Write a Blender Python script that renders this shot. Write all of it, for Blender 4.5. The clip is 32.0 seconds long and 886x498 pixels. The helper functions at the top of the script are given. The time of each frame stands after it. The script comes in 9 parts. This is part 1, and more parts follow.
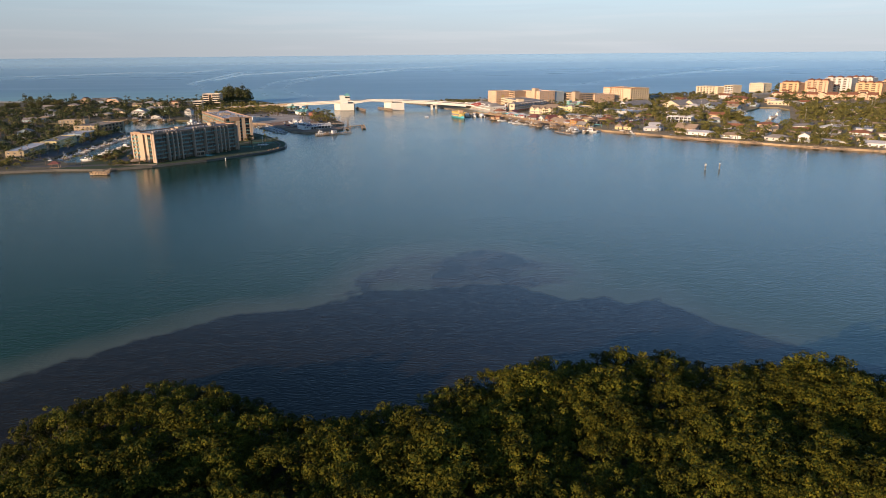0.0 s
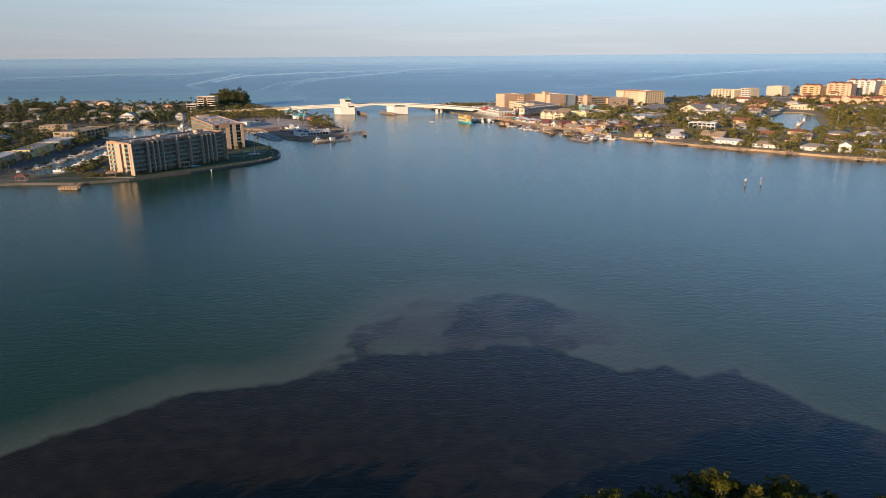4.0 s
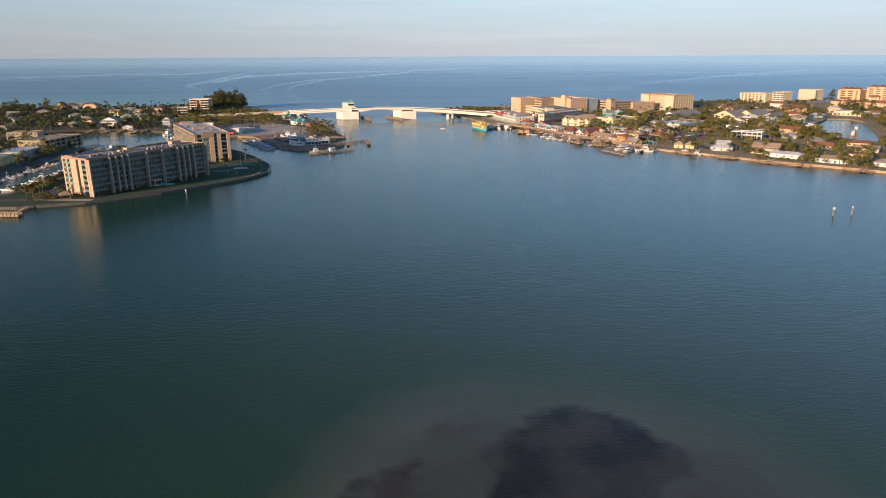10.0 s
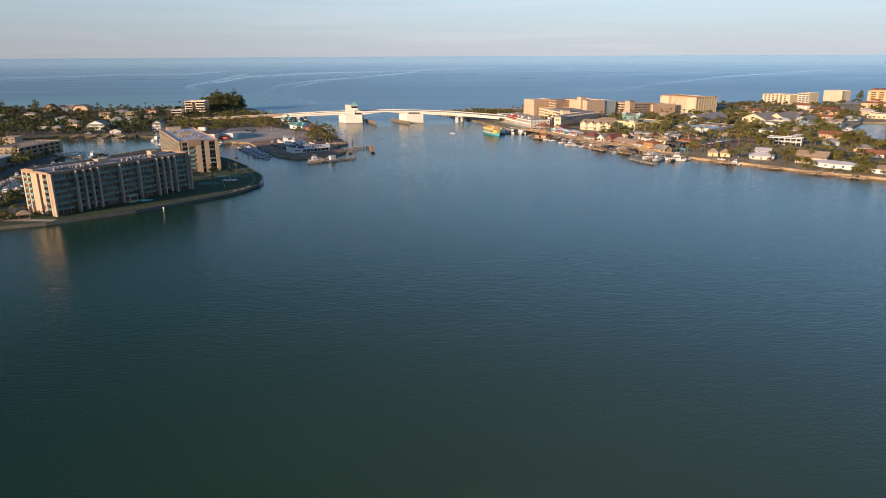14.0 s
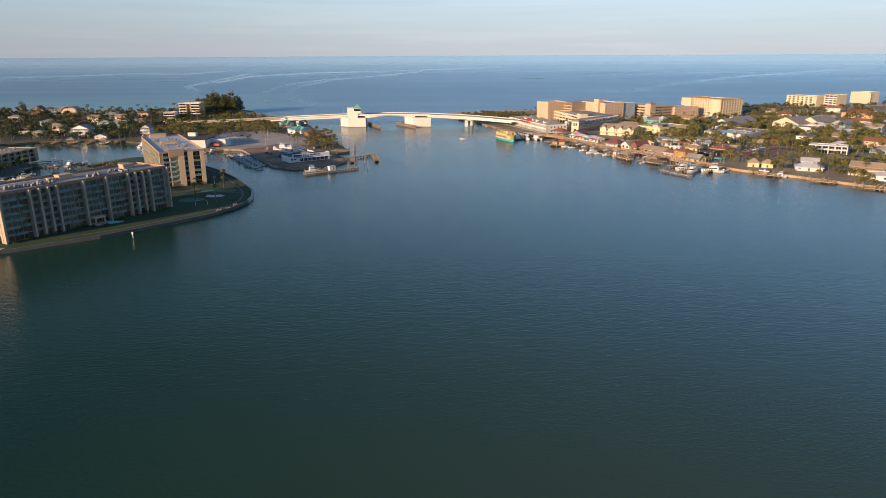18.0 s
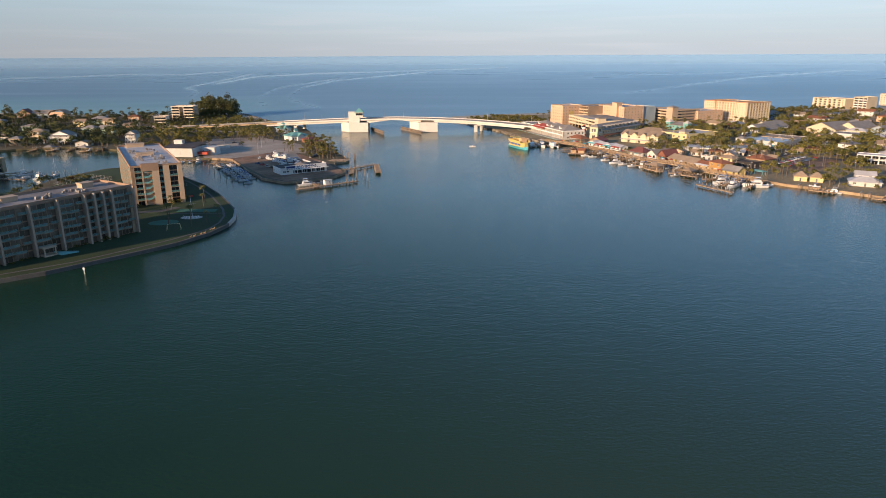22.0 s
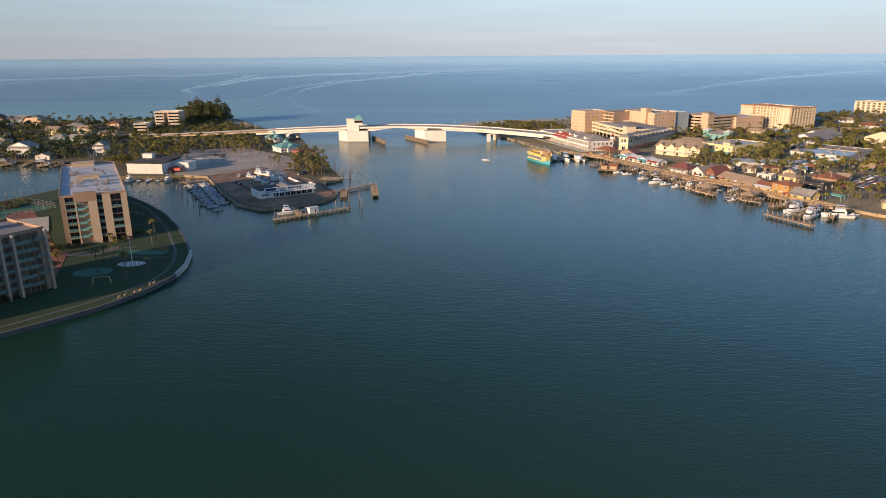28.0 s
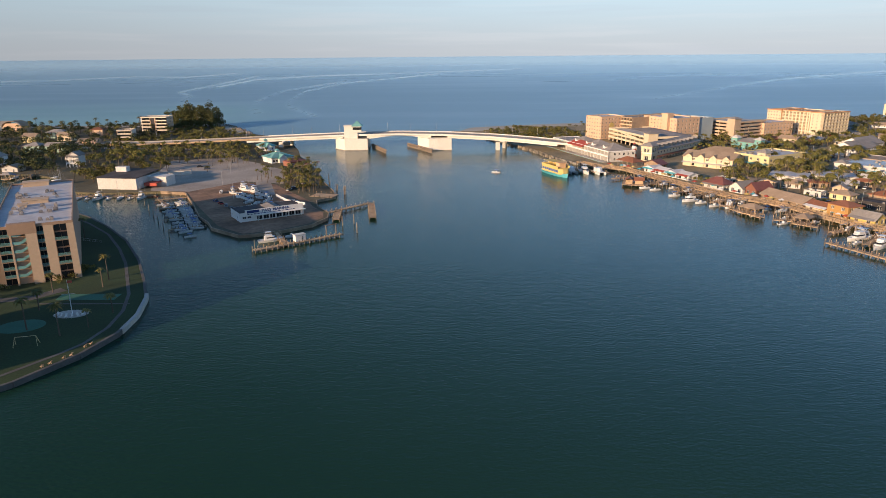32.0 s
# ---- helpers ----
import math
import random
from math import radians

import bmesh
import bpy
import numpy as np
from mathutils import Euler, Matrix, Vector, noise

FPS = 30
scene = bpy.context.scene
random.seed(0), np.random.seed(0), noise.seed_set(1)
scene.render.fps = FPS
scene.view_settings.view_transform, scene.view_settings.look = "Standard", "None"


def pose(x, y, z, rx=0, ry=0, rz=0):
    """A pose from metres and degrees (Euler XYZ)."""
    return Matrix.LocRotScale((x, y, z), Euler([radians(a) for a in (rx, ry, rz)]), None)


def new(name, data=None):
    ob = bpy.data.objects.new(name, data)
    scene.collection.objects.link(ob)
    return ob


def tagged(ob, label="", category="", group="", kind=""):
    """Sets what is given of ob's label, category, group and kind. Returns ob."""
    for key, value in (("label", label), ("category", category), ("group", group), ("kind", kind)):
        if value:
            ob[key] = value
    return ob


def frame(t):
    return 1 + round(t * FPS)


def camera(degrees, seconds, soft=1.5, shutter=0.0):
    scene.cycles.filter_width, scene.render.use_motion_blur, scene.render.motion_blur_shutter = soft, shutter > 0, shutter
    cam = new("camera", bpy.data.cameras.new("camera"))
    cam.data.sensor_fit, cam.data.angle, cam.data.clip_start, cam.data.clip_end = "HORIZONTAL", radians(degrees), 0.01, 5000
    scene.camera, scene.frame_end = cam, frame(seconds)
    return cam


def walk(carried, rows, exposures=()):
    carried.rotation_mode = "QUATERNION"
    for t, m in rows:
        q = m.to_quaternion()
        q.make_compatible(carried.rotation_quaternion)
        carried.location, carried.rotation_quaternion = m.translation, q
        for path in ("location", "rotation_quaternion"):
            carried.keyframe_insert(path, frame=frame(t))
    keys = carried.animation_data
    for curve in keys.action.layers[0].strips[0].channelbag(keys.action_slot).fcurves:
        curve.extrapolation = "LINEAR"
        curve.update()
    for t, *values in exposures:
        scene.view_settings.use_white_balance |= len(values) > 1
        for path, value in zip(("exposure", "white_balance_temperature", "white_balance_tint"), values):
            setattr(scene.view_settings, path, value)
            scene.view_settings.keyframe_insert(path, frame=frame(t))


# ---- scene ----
cam = camera(67.87, 32.0, 0.75)
PATH = [
    (0, pose(-0.00, 0.00, 76.03, 73.424, 0.477, -4.800)),
    (3, pose(0.59, 36.06, 76.09, 73.509, 0.452, -4.618)),
    (6, pose(0.10, 72.52, 76.07, 73.560, 0.295, -4.390)),
    (9, pose(-0.40, 109.75, 75.65, 73.583, 0.240, -4.140)),
    (11, pose(-0.93, 134.46, 75.44, 73.565, 0.251, -3.946)),
    (13, pose(-1.41, 159.11, 74.99, 73.566, 0.275, -3.734)),
    (17, pose(-3.03, 208.88, 74.99, 73.539, 0.247, -3.346)),
    (19, pose(-3.17, 232.93, 75.54, 73.491, 0.284, -3.133)),
    (21, pose(-2.73, 257.51, 75.57, 73.504, 0.284, -2.865)),
    (23, pose(-2.17, 282.01, 75.61, 73.519, 0.308, -2.670)),
    (25, pose(-1.21, 306.79, 75.31, 73.560, 0.295, -2.428)),
    (28, pose(-0.03, 342.97, 75.50, 73.538, 0.381, -2.100)),
    (30, pose(-0.03, 366.79, 75.82, 73.558, 0.431, -1.939)),
    (32, pose(0.14, 390.32, 76.33, 73.566, 0.476, -1.811)),
]
walk(cam, PATH, [(0, 0.4, 6200, 10), (32, 0.4, 6200, 10)])

# ---- world and sun: low morning sun behind and to the left of the flight ----
SUN_AZ = (-0.742, -0.670)          # horizontal direction towards the sun
SUN_EL = radians(11.5)
scene.view_settings.exposure = 0.0
world = bpy.data.worlds.new("sky")
scene.world = world
world.use_nodes = True
wn, wl = world.node_tree.nodes, world.node_tree.links
wn.clear()
sky = wn.new("ShaderNodeTexSky")
sky.sky_type = "NISHITA"
sky.sun_disc = False
sky.sun_elevation = SUN_EL
sky.sun_rotation = math.atan2(SUN_AZ[0], SUN_AZ[1])
sky.altitude = 0.0
sky.air_density, sky.dust_density, sky.ozone_density = 1.0, 0.6, 4.0
bg = wn.new("ShaderNodeBackground")
bg.inputs["Strength"].default_value = 0.142
# thin high cloud streaks and a pale haze low over the sea
tc = wn.new("ShaderNodeTexCoord")


def wmix(fac, a, b):
    k = wn.new("ShaderNodeMix")
    k.data_type = "RGBA"
    if isinstance(fac, float):
        k.inputs["Factor"].default_value = fac
    else:
        wl.new(fac, k.inputs["Factor"])
    for key, v in (("A", a), ("B", b)):
        if isinstance(v, tuple):
            k.inputs[key].default_value = (*v, 1)
        else:
            wl.new(v, k.inputs[key])
    return k.outputs["Result"]


def wrange(src, a, b, lo, hi):
    k = wn.new("ShaderNodeMapRange")
    k.interpolation_type = "SMOOTHSTEP"
    for i, v in enumerate((a, b, lo, hi)):
        k.inputs[i + 1].default_value = v
    wl.new(src, k.inputs[0])
    return k.outputs[0]


def wnoise(stretch, scale, detail):
    mp = wn.new("ShaderNodeMapping")
    mp.inputs["Scale"].default_value = stretch
    mp.inputs["Rotation"].default_value = (0.03, 0.02, 0)
    cn = wn.new("ShaderNodeTexNoise")
    cn.inputs["Scale"].default_value, cn.inputs["Detail"].default_value = scale, detail
    wl.new(tc.outputs["Generated"], mp.inputs["Vector"])
    wl.new(mp.outputs[0], cn.inputs["Vector"])
    return cn.outputs[0]


xyz = wn.new("ShaderNodeSeparateXYZ")
wl.new(tc.outputs["Generated"], xyz.inputs[0])
height = xyz.outputs["Z"]
pale = wmix(wrange(height, 0.0, 0.10, 0.0, 1.0), (2.66, 2.76, 2.9), (2.9, 3.52, 3.8))
pale = wmix(wrange(height, 0.075, 0.17, 0.0, 1.0), pale, (2.1, 3.65, 5.4))
cloud = wmix(wrange(wnoise((2.0, 2.0, 40.0), 2.2, 6.0), 0.48, 0.72, 0.0, 0.28), pale, (3.5, 3.42, 3.5))
grey = wmix(wrange(wnoise((1.2, 1.2, 26.0), 3.1, 5.0), 0.52, 0.70, 0.0, 0.22), cloud, (2.5, 2.66, 2.95))
veil = wmix(wrange(height, 0.10, 0.42, 0.92, 0.0), sky.outputs[0], grey)
# the hazy sky glows opposite the sun and is deepest a quarter turn from it
away = wn.new("ShaderNodeVectorMath")
away.operation = "DOT_PRODUCT"
wl.new(tc.outputs["Generated"], away.inputs[0])
away.inputs[1].default_value = (-SUN_AZ[0], -SUN_AZ[1], 0)


def wmath(op, a, b):
    k = wn.new("ShaderNodeMath")
    k.operation = op
    wl.new(a, k.inputs[0])
    wl.new(b, k.inputs[1])
    return k.outputs[0]


turn = away.outputs["Value"]
low = wmath("ADD", wrange(turn, -0.5, 0.1, 1.0, 0.87), wrange(turn, 0.1, 0.95, 0.0, 0.36))
high = wmath("ADD", wrange(turn, -0.5, 0.12, 1.0, 0.46), wrange(turn, 0.12, 0.95, 0.0, 0.86))
total = wmath("ADD", low, wmath("MULTIPLY", wrange(height, 0.07, 0.16, 0.0, 1.0), wmath("SUBTRACT", high, low)))
lit = wn.new("ShaderNodeVectorMath")
lit.operation = "SCALE"
wl.new(veil, lit.inputs[0])
wl.new(total, lit.inputs["Scale"])
out = wn.new("ShaderNodeOutputWorld")
wl.new(lit.outputs[0], bg.inputs["Color"])
wl.new(bg.outputs[0], out.inputs["Surface"])

sun = new("sun", bpy.data.lights.new("sun", "SUN"))
sun.data.energy = 5.0
sun.data.angle = radians(0.5)
sun.data.color = (1.0, 0.68, 0.41)
sun_dir = Vector((SUN_AZ[0] * math.cos(SUN_EL), SUN_AZ[1] * math.cos(SUN_EL), math.sin(SUN_EL)))
sun.rotation_euler = (-sun_dir).to_track_quat("-Z", "Y").to_euler()
sun.location = sun_dir * 400

# ---- materials ----
def surface(name, col, rough=0.75, metal=0.0, big=(0.08, 0.18), fine=(2.0, 0.15), bump=0.0, rnd=0.0, spec=0.5, leaf=None, island=0.0):
    """A procedural surface: base colour with stains at two scales, optional relief and per-piece variation."""
    m = bpy.data.materials.new(name)
    m.use_nodes = True
    n, l = m.node_tree.nodes, m.node_tree.links
    b = n["Principled BSDF"]
    b.inputs["Roughness"].default_value, b.inputs["Metallic"].default_value = rough, metal
    b.inputs["Specular IOR Level"].default_value = spec
    geo = n.new("ShaderNodeNewGeometry")

    def grain(scale, amount):
        t = n.new("ShaderNodeTexNoise")
        t.inputs["Scale"].default_value, t.inputs["Detail"].default_value = scale, 4.0
        l.new(geo.outputs["Position"], t.inputs["Vector"])
        r = n.new("ShaderNodeMapRange")
        r.inputs[1].default_value, r.inputs[2].default_value = 0.25, 0.75
        r.inputs[3].default_value, r.inputs[4].default_value = 1 - amount, 1 + amount
        l.new(t.outputs[0], r.inputs[0])
        return t, r.outputs[0]

    _, g1 = grain(*big)
    t2, g2 = grain(*fine)
    mul = n.new("ShaderNodeMath")
    mul.operation = "MULTIPLY"
    l.new(g1, mul.inputs[0])
    l.new(g2, mul.inputs[1])
    value = mul.outputs[0]
    for source, amount in (("random", rnd), ("island", island)):
        if amount:
            r = n.new("ShaderNodeMapRange")
            r.inputs[3].default_value, r.inputs[4].default_value = 1 - amount, 1 + amount
            if source == "random":
                l.new(n.new("ShaderNodeObjectInfo").outputs["Random"], r.inputs[0])
            else:
                l.new(geo.outputs["Random Per Island"], r.inputs[0])
            m2 = n.new("ShaderNodeMath")
            m2.operation = "MULTIPLY"
            l.new(value, m2.inputs[0])
            l.new(r.outputs[0], m2.inputs[1])
            value = m2.outputs[0]
    mix = n.new("ShaderNodeMix")
    mix.data_type, mix.blend_type = "RGBA", "MULTIPLY"
    mix.inputs["Factor"].default_value = 1.0
    if leaf:
        ramp = n.new("ShaderNodeMix")
        ramp.data_type = "RGBA"
        ramp.inputs["A"].default_value, ramp.inputs["B"].default_value = (*col, 1), (*leaf, 1)
        l.new(geo.outputs["Random Per Island"], ramp.inputs["Factor"])
        l.new(ramp.outputs["Result"], mix.inputs["A"])
    else:
        mix.inputs["A"].default_value = (*col, 1)
    l.new(value, mix.inputs["B"])
    l.new(mix.outputs["Result"], b.inputs["Base Color"])
    if bump:
        bp = n.new("ShaderNodeBump")
        bp.inputs["Strength"].default_value, bp.inputs["Distance"].default_value = bump, 0.05
        l.new(t2.outputs[0], bp.inputs["Height"])
        l.new(bp.outputs[0], b.inputs["Normal"])
    return m


def glass(name, col, rough=0.06):
    m = surface(name, col, rough, 0.0, (0.15, 0.3), (0.6, 0.25), rnd=0.4)
    return m


def water_surface():
    m = bpy.data.materials.new("sea_water")
    m.use_nodes = True
    n, l = m.node_tree.nodes, m.node_tree.links
    b = n["Principled BSDF"]
    geo = n.new("ShaderNodeNewGeometry")

    def noise_tex(scale, detail, vec=None, stretch=None, turn=0.0):
        t = n.new("ShaderNodeTexNoise")
        t.inputs["Scale"].default_value, t.inputs["Detail"].default_value = scale, detail
        src = vec or geo.outputs["Position"]
        if stretch:
            mpn = n.new("ShaderNodeMapping")
            mpn.inputs["Scale"].default_value = stretch
            mpn.inputs["Rotation"].default_value = (0, 0, turn)
            l.new(src, mpn.inputs["Vector"])
            src = mpn.outputs[0]
        l.new(src, t.inputs["Vector"])
        return t.outputs[0]

    def ranged(src, a, c, lo, hi):
        r = n.new("ShaderNodeMapRange")
        for i, v in enumerate((a, c, lo, hi)):
            r.inputs[i + 1].default_value = v
        l.new(src, r.inputs[0])
        return r.outputs[0]

    def math_node(op, a, c):
        k = n.new("ShaderNodeMath")
        k.operation = op
        for i, v in enumerate((a, c)):
            if isinstance(v, (int, float)):
                k.inputs[i].default_value = v
            else:
                l.new(v, k.inputs[i])
        return k.outputs[0]

    def mixed(fac, a, c):
        k = n.new("ShaderNodeMix")
        k.data_type = "RGBA"
        l.new(fac, k.inputs["Factor"])
        for key, v in (("A", a), ("B", c)):
            if isinstance(v, tuple):
                k.inputs[key].default_value = (*v, 1)
            else:
                l.new(v, k.inputs[key])
        return k.outputs["Result"]

    def bed(name):
        a = n.new("ShaderNodeAttribute")
        a.attribute_name = name
        return a.outputs["Fac"]

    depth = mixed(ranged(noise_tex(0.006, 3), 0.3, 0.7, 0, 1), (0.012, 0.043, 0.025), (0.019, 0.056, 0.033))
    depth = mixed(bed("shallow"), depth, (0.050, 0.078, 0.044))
    # pale gulf blue: haze and sky reflection are put into the base colour
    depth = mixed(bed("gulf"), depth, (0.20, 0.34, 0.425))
    depth = mixed(math_node("MULTIPLY", bed("beach"), ranged(noise_tex(0.004, 4), 0.35, 0.65, 0.5, 1.0)), depth, (0.27, 0.50, 0.47))
    edge = math_node("MULTIPLY", math_node("SUBTRACT", noise_tex(0.12, 6), 0.5), 1.1)
    drift = noise_tex(0.035, 5, stretch=(1.0, 1.6, 1), turn=0.4)
    sand = ranged(math_node("ADD", bed("shoal"), math_node("ADD", math_node("MULTIPLY", edge, 0.3), math_node("MULTIPLY", math_node("SUBTRACT", drift, 0.5), 0.7))), 0.2, 0.95, 0, 1)
    col = mixed(sand, depth, (0.088, 0.104, 0.074))
    brown = ranged(math_node("ADD", bed("brown"), edge), 0.40, 0.70, 0, 0.8)
    col = mixed(math_node("MULTIPLY", brown, ranged(drift, 0.32, 0.6, 0.25, 1.0)), col, (0.058, 0.049, 0.036))
    weedcol = mixed(ranged(noise_tex(0.25, 5), 0.4, 0.75, 0, 1), (0.017, 0.015, 0.010), (0.029, 0.026, 0.018))
    murk = mixed(ranged(noise_tex(0.055, 5, turn=0.8), 0.40, 0.58, 0, 0.9), weedcol, (0.056, 0.048, 0.036))
    head = ranged(math_node("ADD", bed("head"), math_node("MULTIPLY", edge, 0.9)), 0.40, 0.62, 0, 0.86)
    col = mixed(head, col, murk)
    weed = ranged(math_node("ADD", bed("grass"), math_node("MULTIPLY", edge, 0.5)), 0.45, 0.58, 0, 1)
    thin = ranged(noise_tex(0.045, 6, stretch=(1.0, 2.2, 1), turn=-0.3), 0.60, 0.72, 0, 0.35)
    col = mixed(weed, col, mixed(thin, weedcol, (0.050, 0.048, 0.036)))
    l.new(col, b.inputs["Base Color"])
    b.inputs["IOR"].default_value = 1.24
    # calm slicks and old wakes alternate with rippled water
    patch = ranged(noise_tex(1.0, 3, stretch=(0.0022, 0.009, 0.01), turn=-0.1), 0.50, 0.74, 0.0, 0.45)
    streak = ranged(noise_tex(1.0, 4, stretch=(0.0011, 0.0065, 0.01), turn=0.12), 0.52, 0.70, 0.0, 0.16)
    calm = math_node("MAXIMUM", math_node("MULTIPLY", bed("wake"), ranged(noise_tex(0.012, 4), 0.3, 0.6, 0.4, 0.8)), math_node("MULTIPLY", patch, 0.7))
    calm = math_node("MULTIPLY", math_node("MAXIMUM", calm, math_node("MULTIPLY", streak, bed("gulf"))), ranged(bed("far"), 0.35, 0.9, 1.0, 0.0))
    calm = math_node("MAXIMUM", calm, bed("shelter"))
    rough = math_node("ADD", ranged(calm, 0, 1, 0.15, 0.08), math_node("MULTIPLY", math_node("MULTIPLY", bed("gulf"), ranged(calm, 0, 1, 1.0, 0.0)), 0.24))
    l.new(math_node("MULTIPLY", rough, ranged(bed("far"), 0, 1, 1.0, 0.35)), b.inputs["Roughness"])
    waves = math_node("ADD", math_node("MULTIPLY", noise_tex(1.1, 4, stretch=(0.7, 1.3, 1), turn=0.35), 0.6),
                      math_node("MULTIPLY", noise_tex(0.10, 3, stretch=(0.7, 1.5, 1), turn=-0.25), 0.25))
    waves = math_node("ADD", waves, math_node("MULTIPLY", noise_tex(0.33, 4, stretch=(0.6, 1.6, 1), turn=0.3), 0.38))
    bp = n.new("ShaderNodeBump")
    bp.inputs["Distance"].default_value = 0.35
    chop = math_node("MULTIPLY", ranged(calm, 0, 1, 0.47, 0.15), ranged(bed("gulf"), 0, 1, 1.0, 0.68))
    l.new(math_node("MULTIPLY", chop, ranged(bed("far"), 0, 1, 1.0, 0.15)), bp.inputs["Strength"])
    l.new(waves, bp.inputs["Height"])
    l.new(bp.outputs[0], b.inputs["Normal"])
    return m


WATER = water_surface()
SCRUB_SOIL = surface("leaf_litter", (0.30, 0.235, 0.13), 0.95, big=(0.05, 0.3), fine=(0.6, 0.3))
LAWN = surface("lawn", (0.030, 0.054, 0.014), 0.95, big=(0.06, 0.25), fine=(1.5, 0.3), bump=0.3)
ASPHALT = surface("asphalt", (0.095, 0.088, 0.08), 0.9, big=(0.05, 0.3), fine=(1.2, 0.15))
LOT = surface("pale_worn_asphalt", (0.40, 0.34, 0.275), 0.9, big=(0.04, 0.3), fine=(0.8, 0.18))
BEACH = surface("beach_sand", (0.48, 0.41, 0.31), 0.95, big=(0.02, 0.15), fine=(0.6, 0.1))
CONCRETE = surface("pale_concrete", (0.50, 0.46, 0.40), 0.85, big=(0.12, 0.15), fine=(1.2, 0.12), rnd=0.05)
SEAWALL = surface("weathered_concrete", (0.30, 0.27, 0.22), 0.9, big=(0.2, 0.3), fine=(1.5, 0.2), rnd=0.1)
BRIDGE = surface("whitewashed_concrete", (0.72, 0.68, 0.60), 0.8, big=(0.08, 0.08), fine=(0.8, 0.07))
ROCK = surface("rock", (0.20, 0.17, 0.13), 0.9, big=(0.3, 0.3), fine=(1.5, 0.3), rnd=0.3, island=0.3)
STUCCO = surface("tan_stucco", (0.52, 0.39, 0.27), 0.9, big=(0.1, 0.07), fine=(1.0, 0.06))
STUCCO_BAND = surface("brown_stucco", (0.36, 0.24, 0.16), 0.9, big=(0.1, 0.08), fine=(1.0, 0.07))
CREAM = surface("cream_stucco", (0.66, 0.55, 0.38), 0.9, big=(0.1, 0.08), fine=(1.0, 0.06))
PEACH = surface("peach_stucco", (0.64, 0.44, 0.29), 0.9, big=(0.1, 0.08), fine=(1.0, 0.06))
ORANGE = surface("orange_stucco", (0.68, 0.43, 0.24), 0.9, big=(0.1, 0.08), fine=(1.0, 0.06))
YELLOW = surface("yellow_paint", (0.62, 0.46, 0.15), 0.8, big=(0.2, 0.1), fine=(1.0, 0.08))
PALE_YELLOW = surface("pale_yellow_stucco", (0.66, 0.56, 0.30), 0.9, big=(0.1, 0.08), fine=(1.0, 0.06))
WHITE = surface("white_paint", (0.74, 0.72, 0.68), 0.7, big=(0.2, 0.08), fine=(1.5, 0.06), rnd=0.06)
OFFWHITE = surface("weathered_white", (0.60, 0.57, 0.52), 0.8, big=(0.1, 0.12), fine=(1.0, 0.1), rnd=0.1)
TEAL = surface("teal_paint", (0.18, 0.40, 0.37), 0.6, big=(0.3, 0.15), fine=(1.5, 0.1))
RAIL = surface("pale_teal_railing", (0.17, 0.36, 0.34), 0.4, big=(0.3, 0.15), fine=(1.5, 0.1))
MINT = surface("mint_stucco", (0.36, 0.50, 0.42), 0.9, big=(0.1, 0.1), fine=(1.0, 0.06))
BLUEGREY = surface("blue_grey_siding", (0.33, 0.40, 0.44), 0.85, big=(0.1, 0.1), fine=(1.0, 0.06))
ROOF_GREY = surface("grey_shingle", (0.29, 0.265, 0.24), 0.9, big=(0.15, 0.2), fine=(1.0, 0.15), rnd=0.15)
ROOF_DARK = surface("dark_tar_roof", (0.055, 0.05, 0.05), 0.9, big=(0.1, 0.5), fine=(0.6, 0.3))
ROOF_WHITE = surface("white_roof_membrane", (0.55, 0.53, 0.52), 0.7, big=(0.06, 0.15), fine=(0.4, 0.12))
ROOF_GRAVEL = surface("gravel_roof", (0.27, 0.245, 0.23), 0.95, big=(0.06, 0.3), fine=(0.8, 0.2))
ROOF_TAN = surface("tan_shingle", (0.36, 0.265, 0.18), 0.9, big=(0.15, 0.2), fine=(1.0, 0.15), rnd=0.1)
ROOF_RED = surface("red_tile_roof", (0.28, 0.115, 0.06), 0.8, big=(0.2, 0.2), fine=(1.5, 0.15), rnd=0.1)
TERRACOTTA = surface("terracotta_trim", (0.52, 0.24, 0.11), 0.85, big=(0.2, 0.15), fine=(1.5, 0.1))
ROOF_MAROON = surface("maroon_metal_roof", (0.20, 0.075, 0.06), 0.7, big=(0.2, 0.2), fine=(1.5, 0.15))
RED = surface("red_canvas", (0.42, 0.08, 0.05), 0.8, big=(0.2, 0.15), fine=(1.5, 0.1))
TIMBER = surface("weathered_timber", (0.34, 0.245, 0.16), 0.9, big=(0.3, 0.3), fine=(3.0, 0.25), rnd=0.25)
DECKING = surface("brown_decking", (0.46, 0.32, 0.19), 0.9, big=(0.3, 0.3), fine=(3.0, 0.25), rnd=0.15)
PILE = surface("dark_wet_timber", (0.22, 0.165, 0.115), 0.85, big=(0.5, 0.3), fine=(3.0, 0.25), rnd=0.3)
METAL = surface("galvanised_metal", (0.42, 0.42, 0.42), 0.45, 0.7, big=(0.3, 0.15), fine=(2.0, 0.1), rnd=0.15)
GELCOAT = surface("white_gelcoat", (0.68, 0.67, 0.65), 0.3, big=(0.5, 0.06), fine=(2.0, 0.05), rnd=0.08)
NAVY = surface("blue_paint", (0.05, 0.12, 0.32), 0.5, big=(0.4, 0.1), fine=(2.0, 0.08))
AQUA = surface("aqua_paint", (0.10, 0.42, 0.50), 0.5, big=(0.4, 0.1), fine=(2.0, 0.08))
BLACK = surface("black_rubber", (0.02, 0.02, 0.02), 0.7)
COURT = surface("green_court_paint", (0.05, 0.16, 0.10), 0.85, big=(0.2, 0.15), fine=(1.5, 0.1))
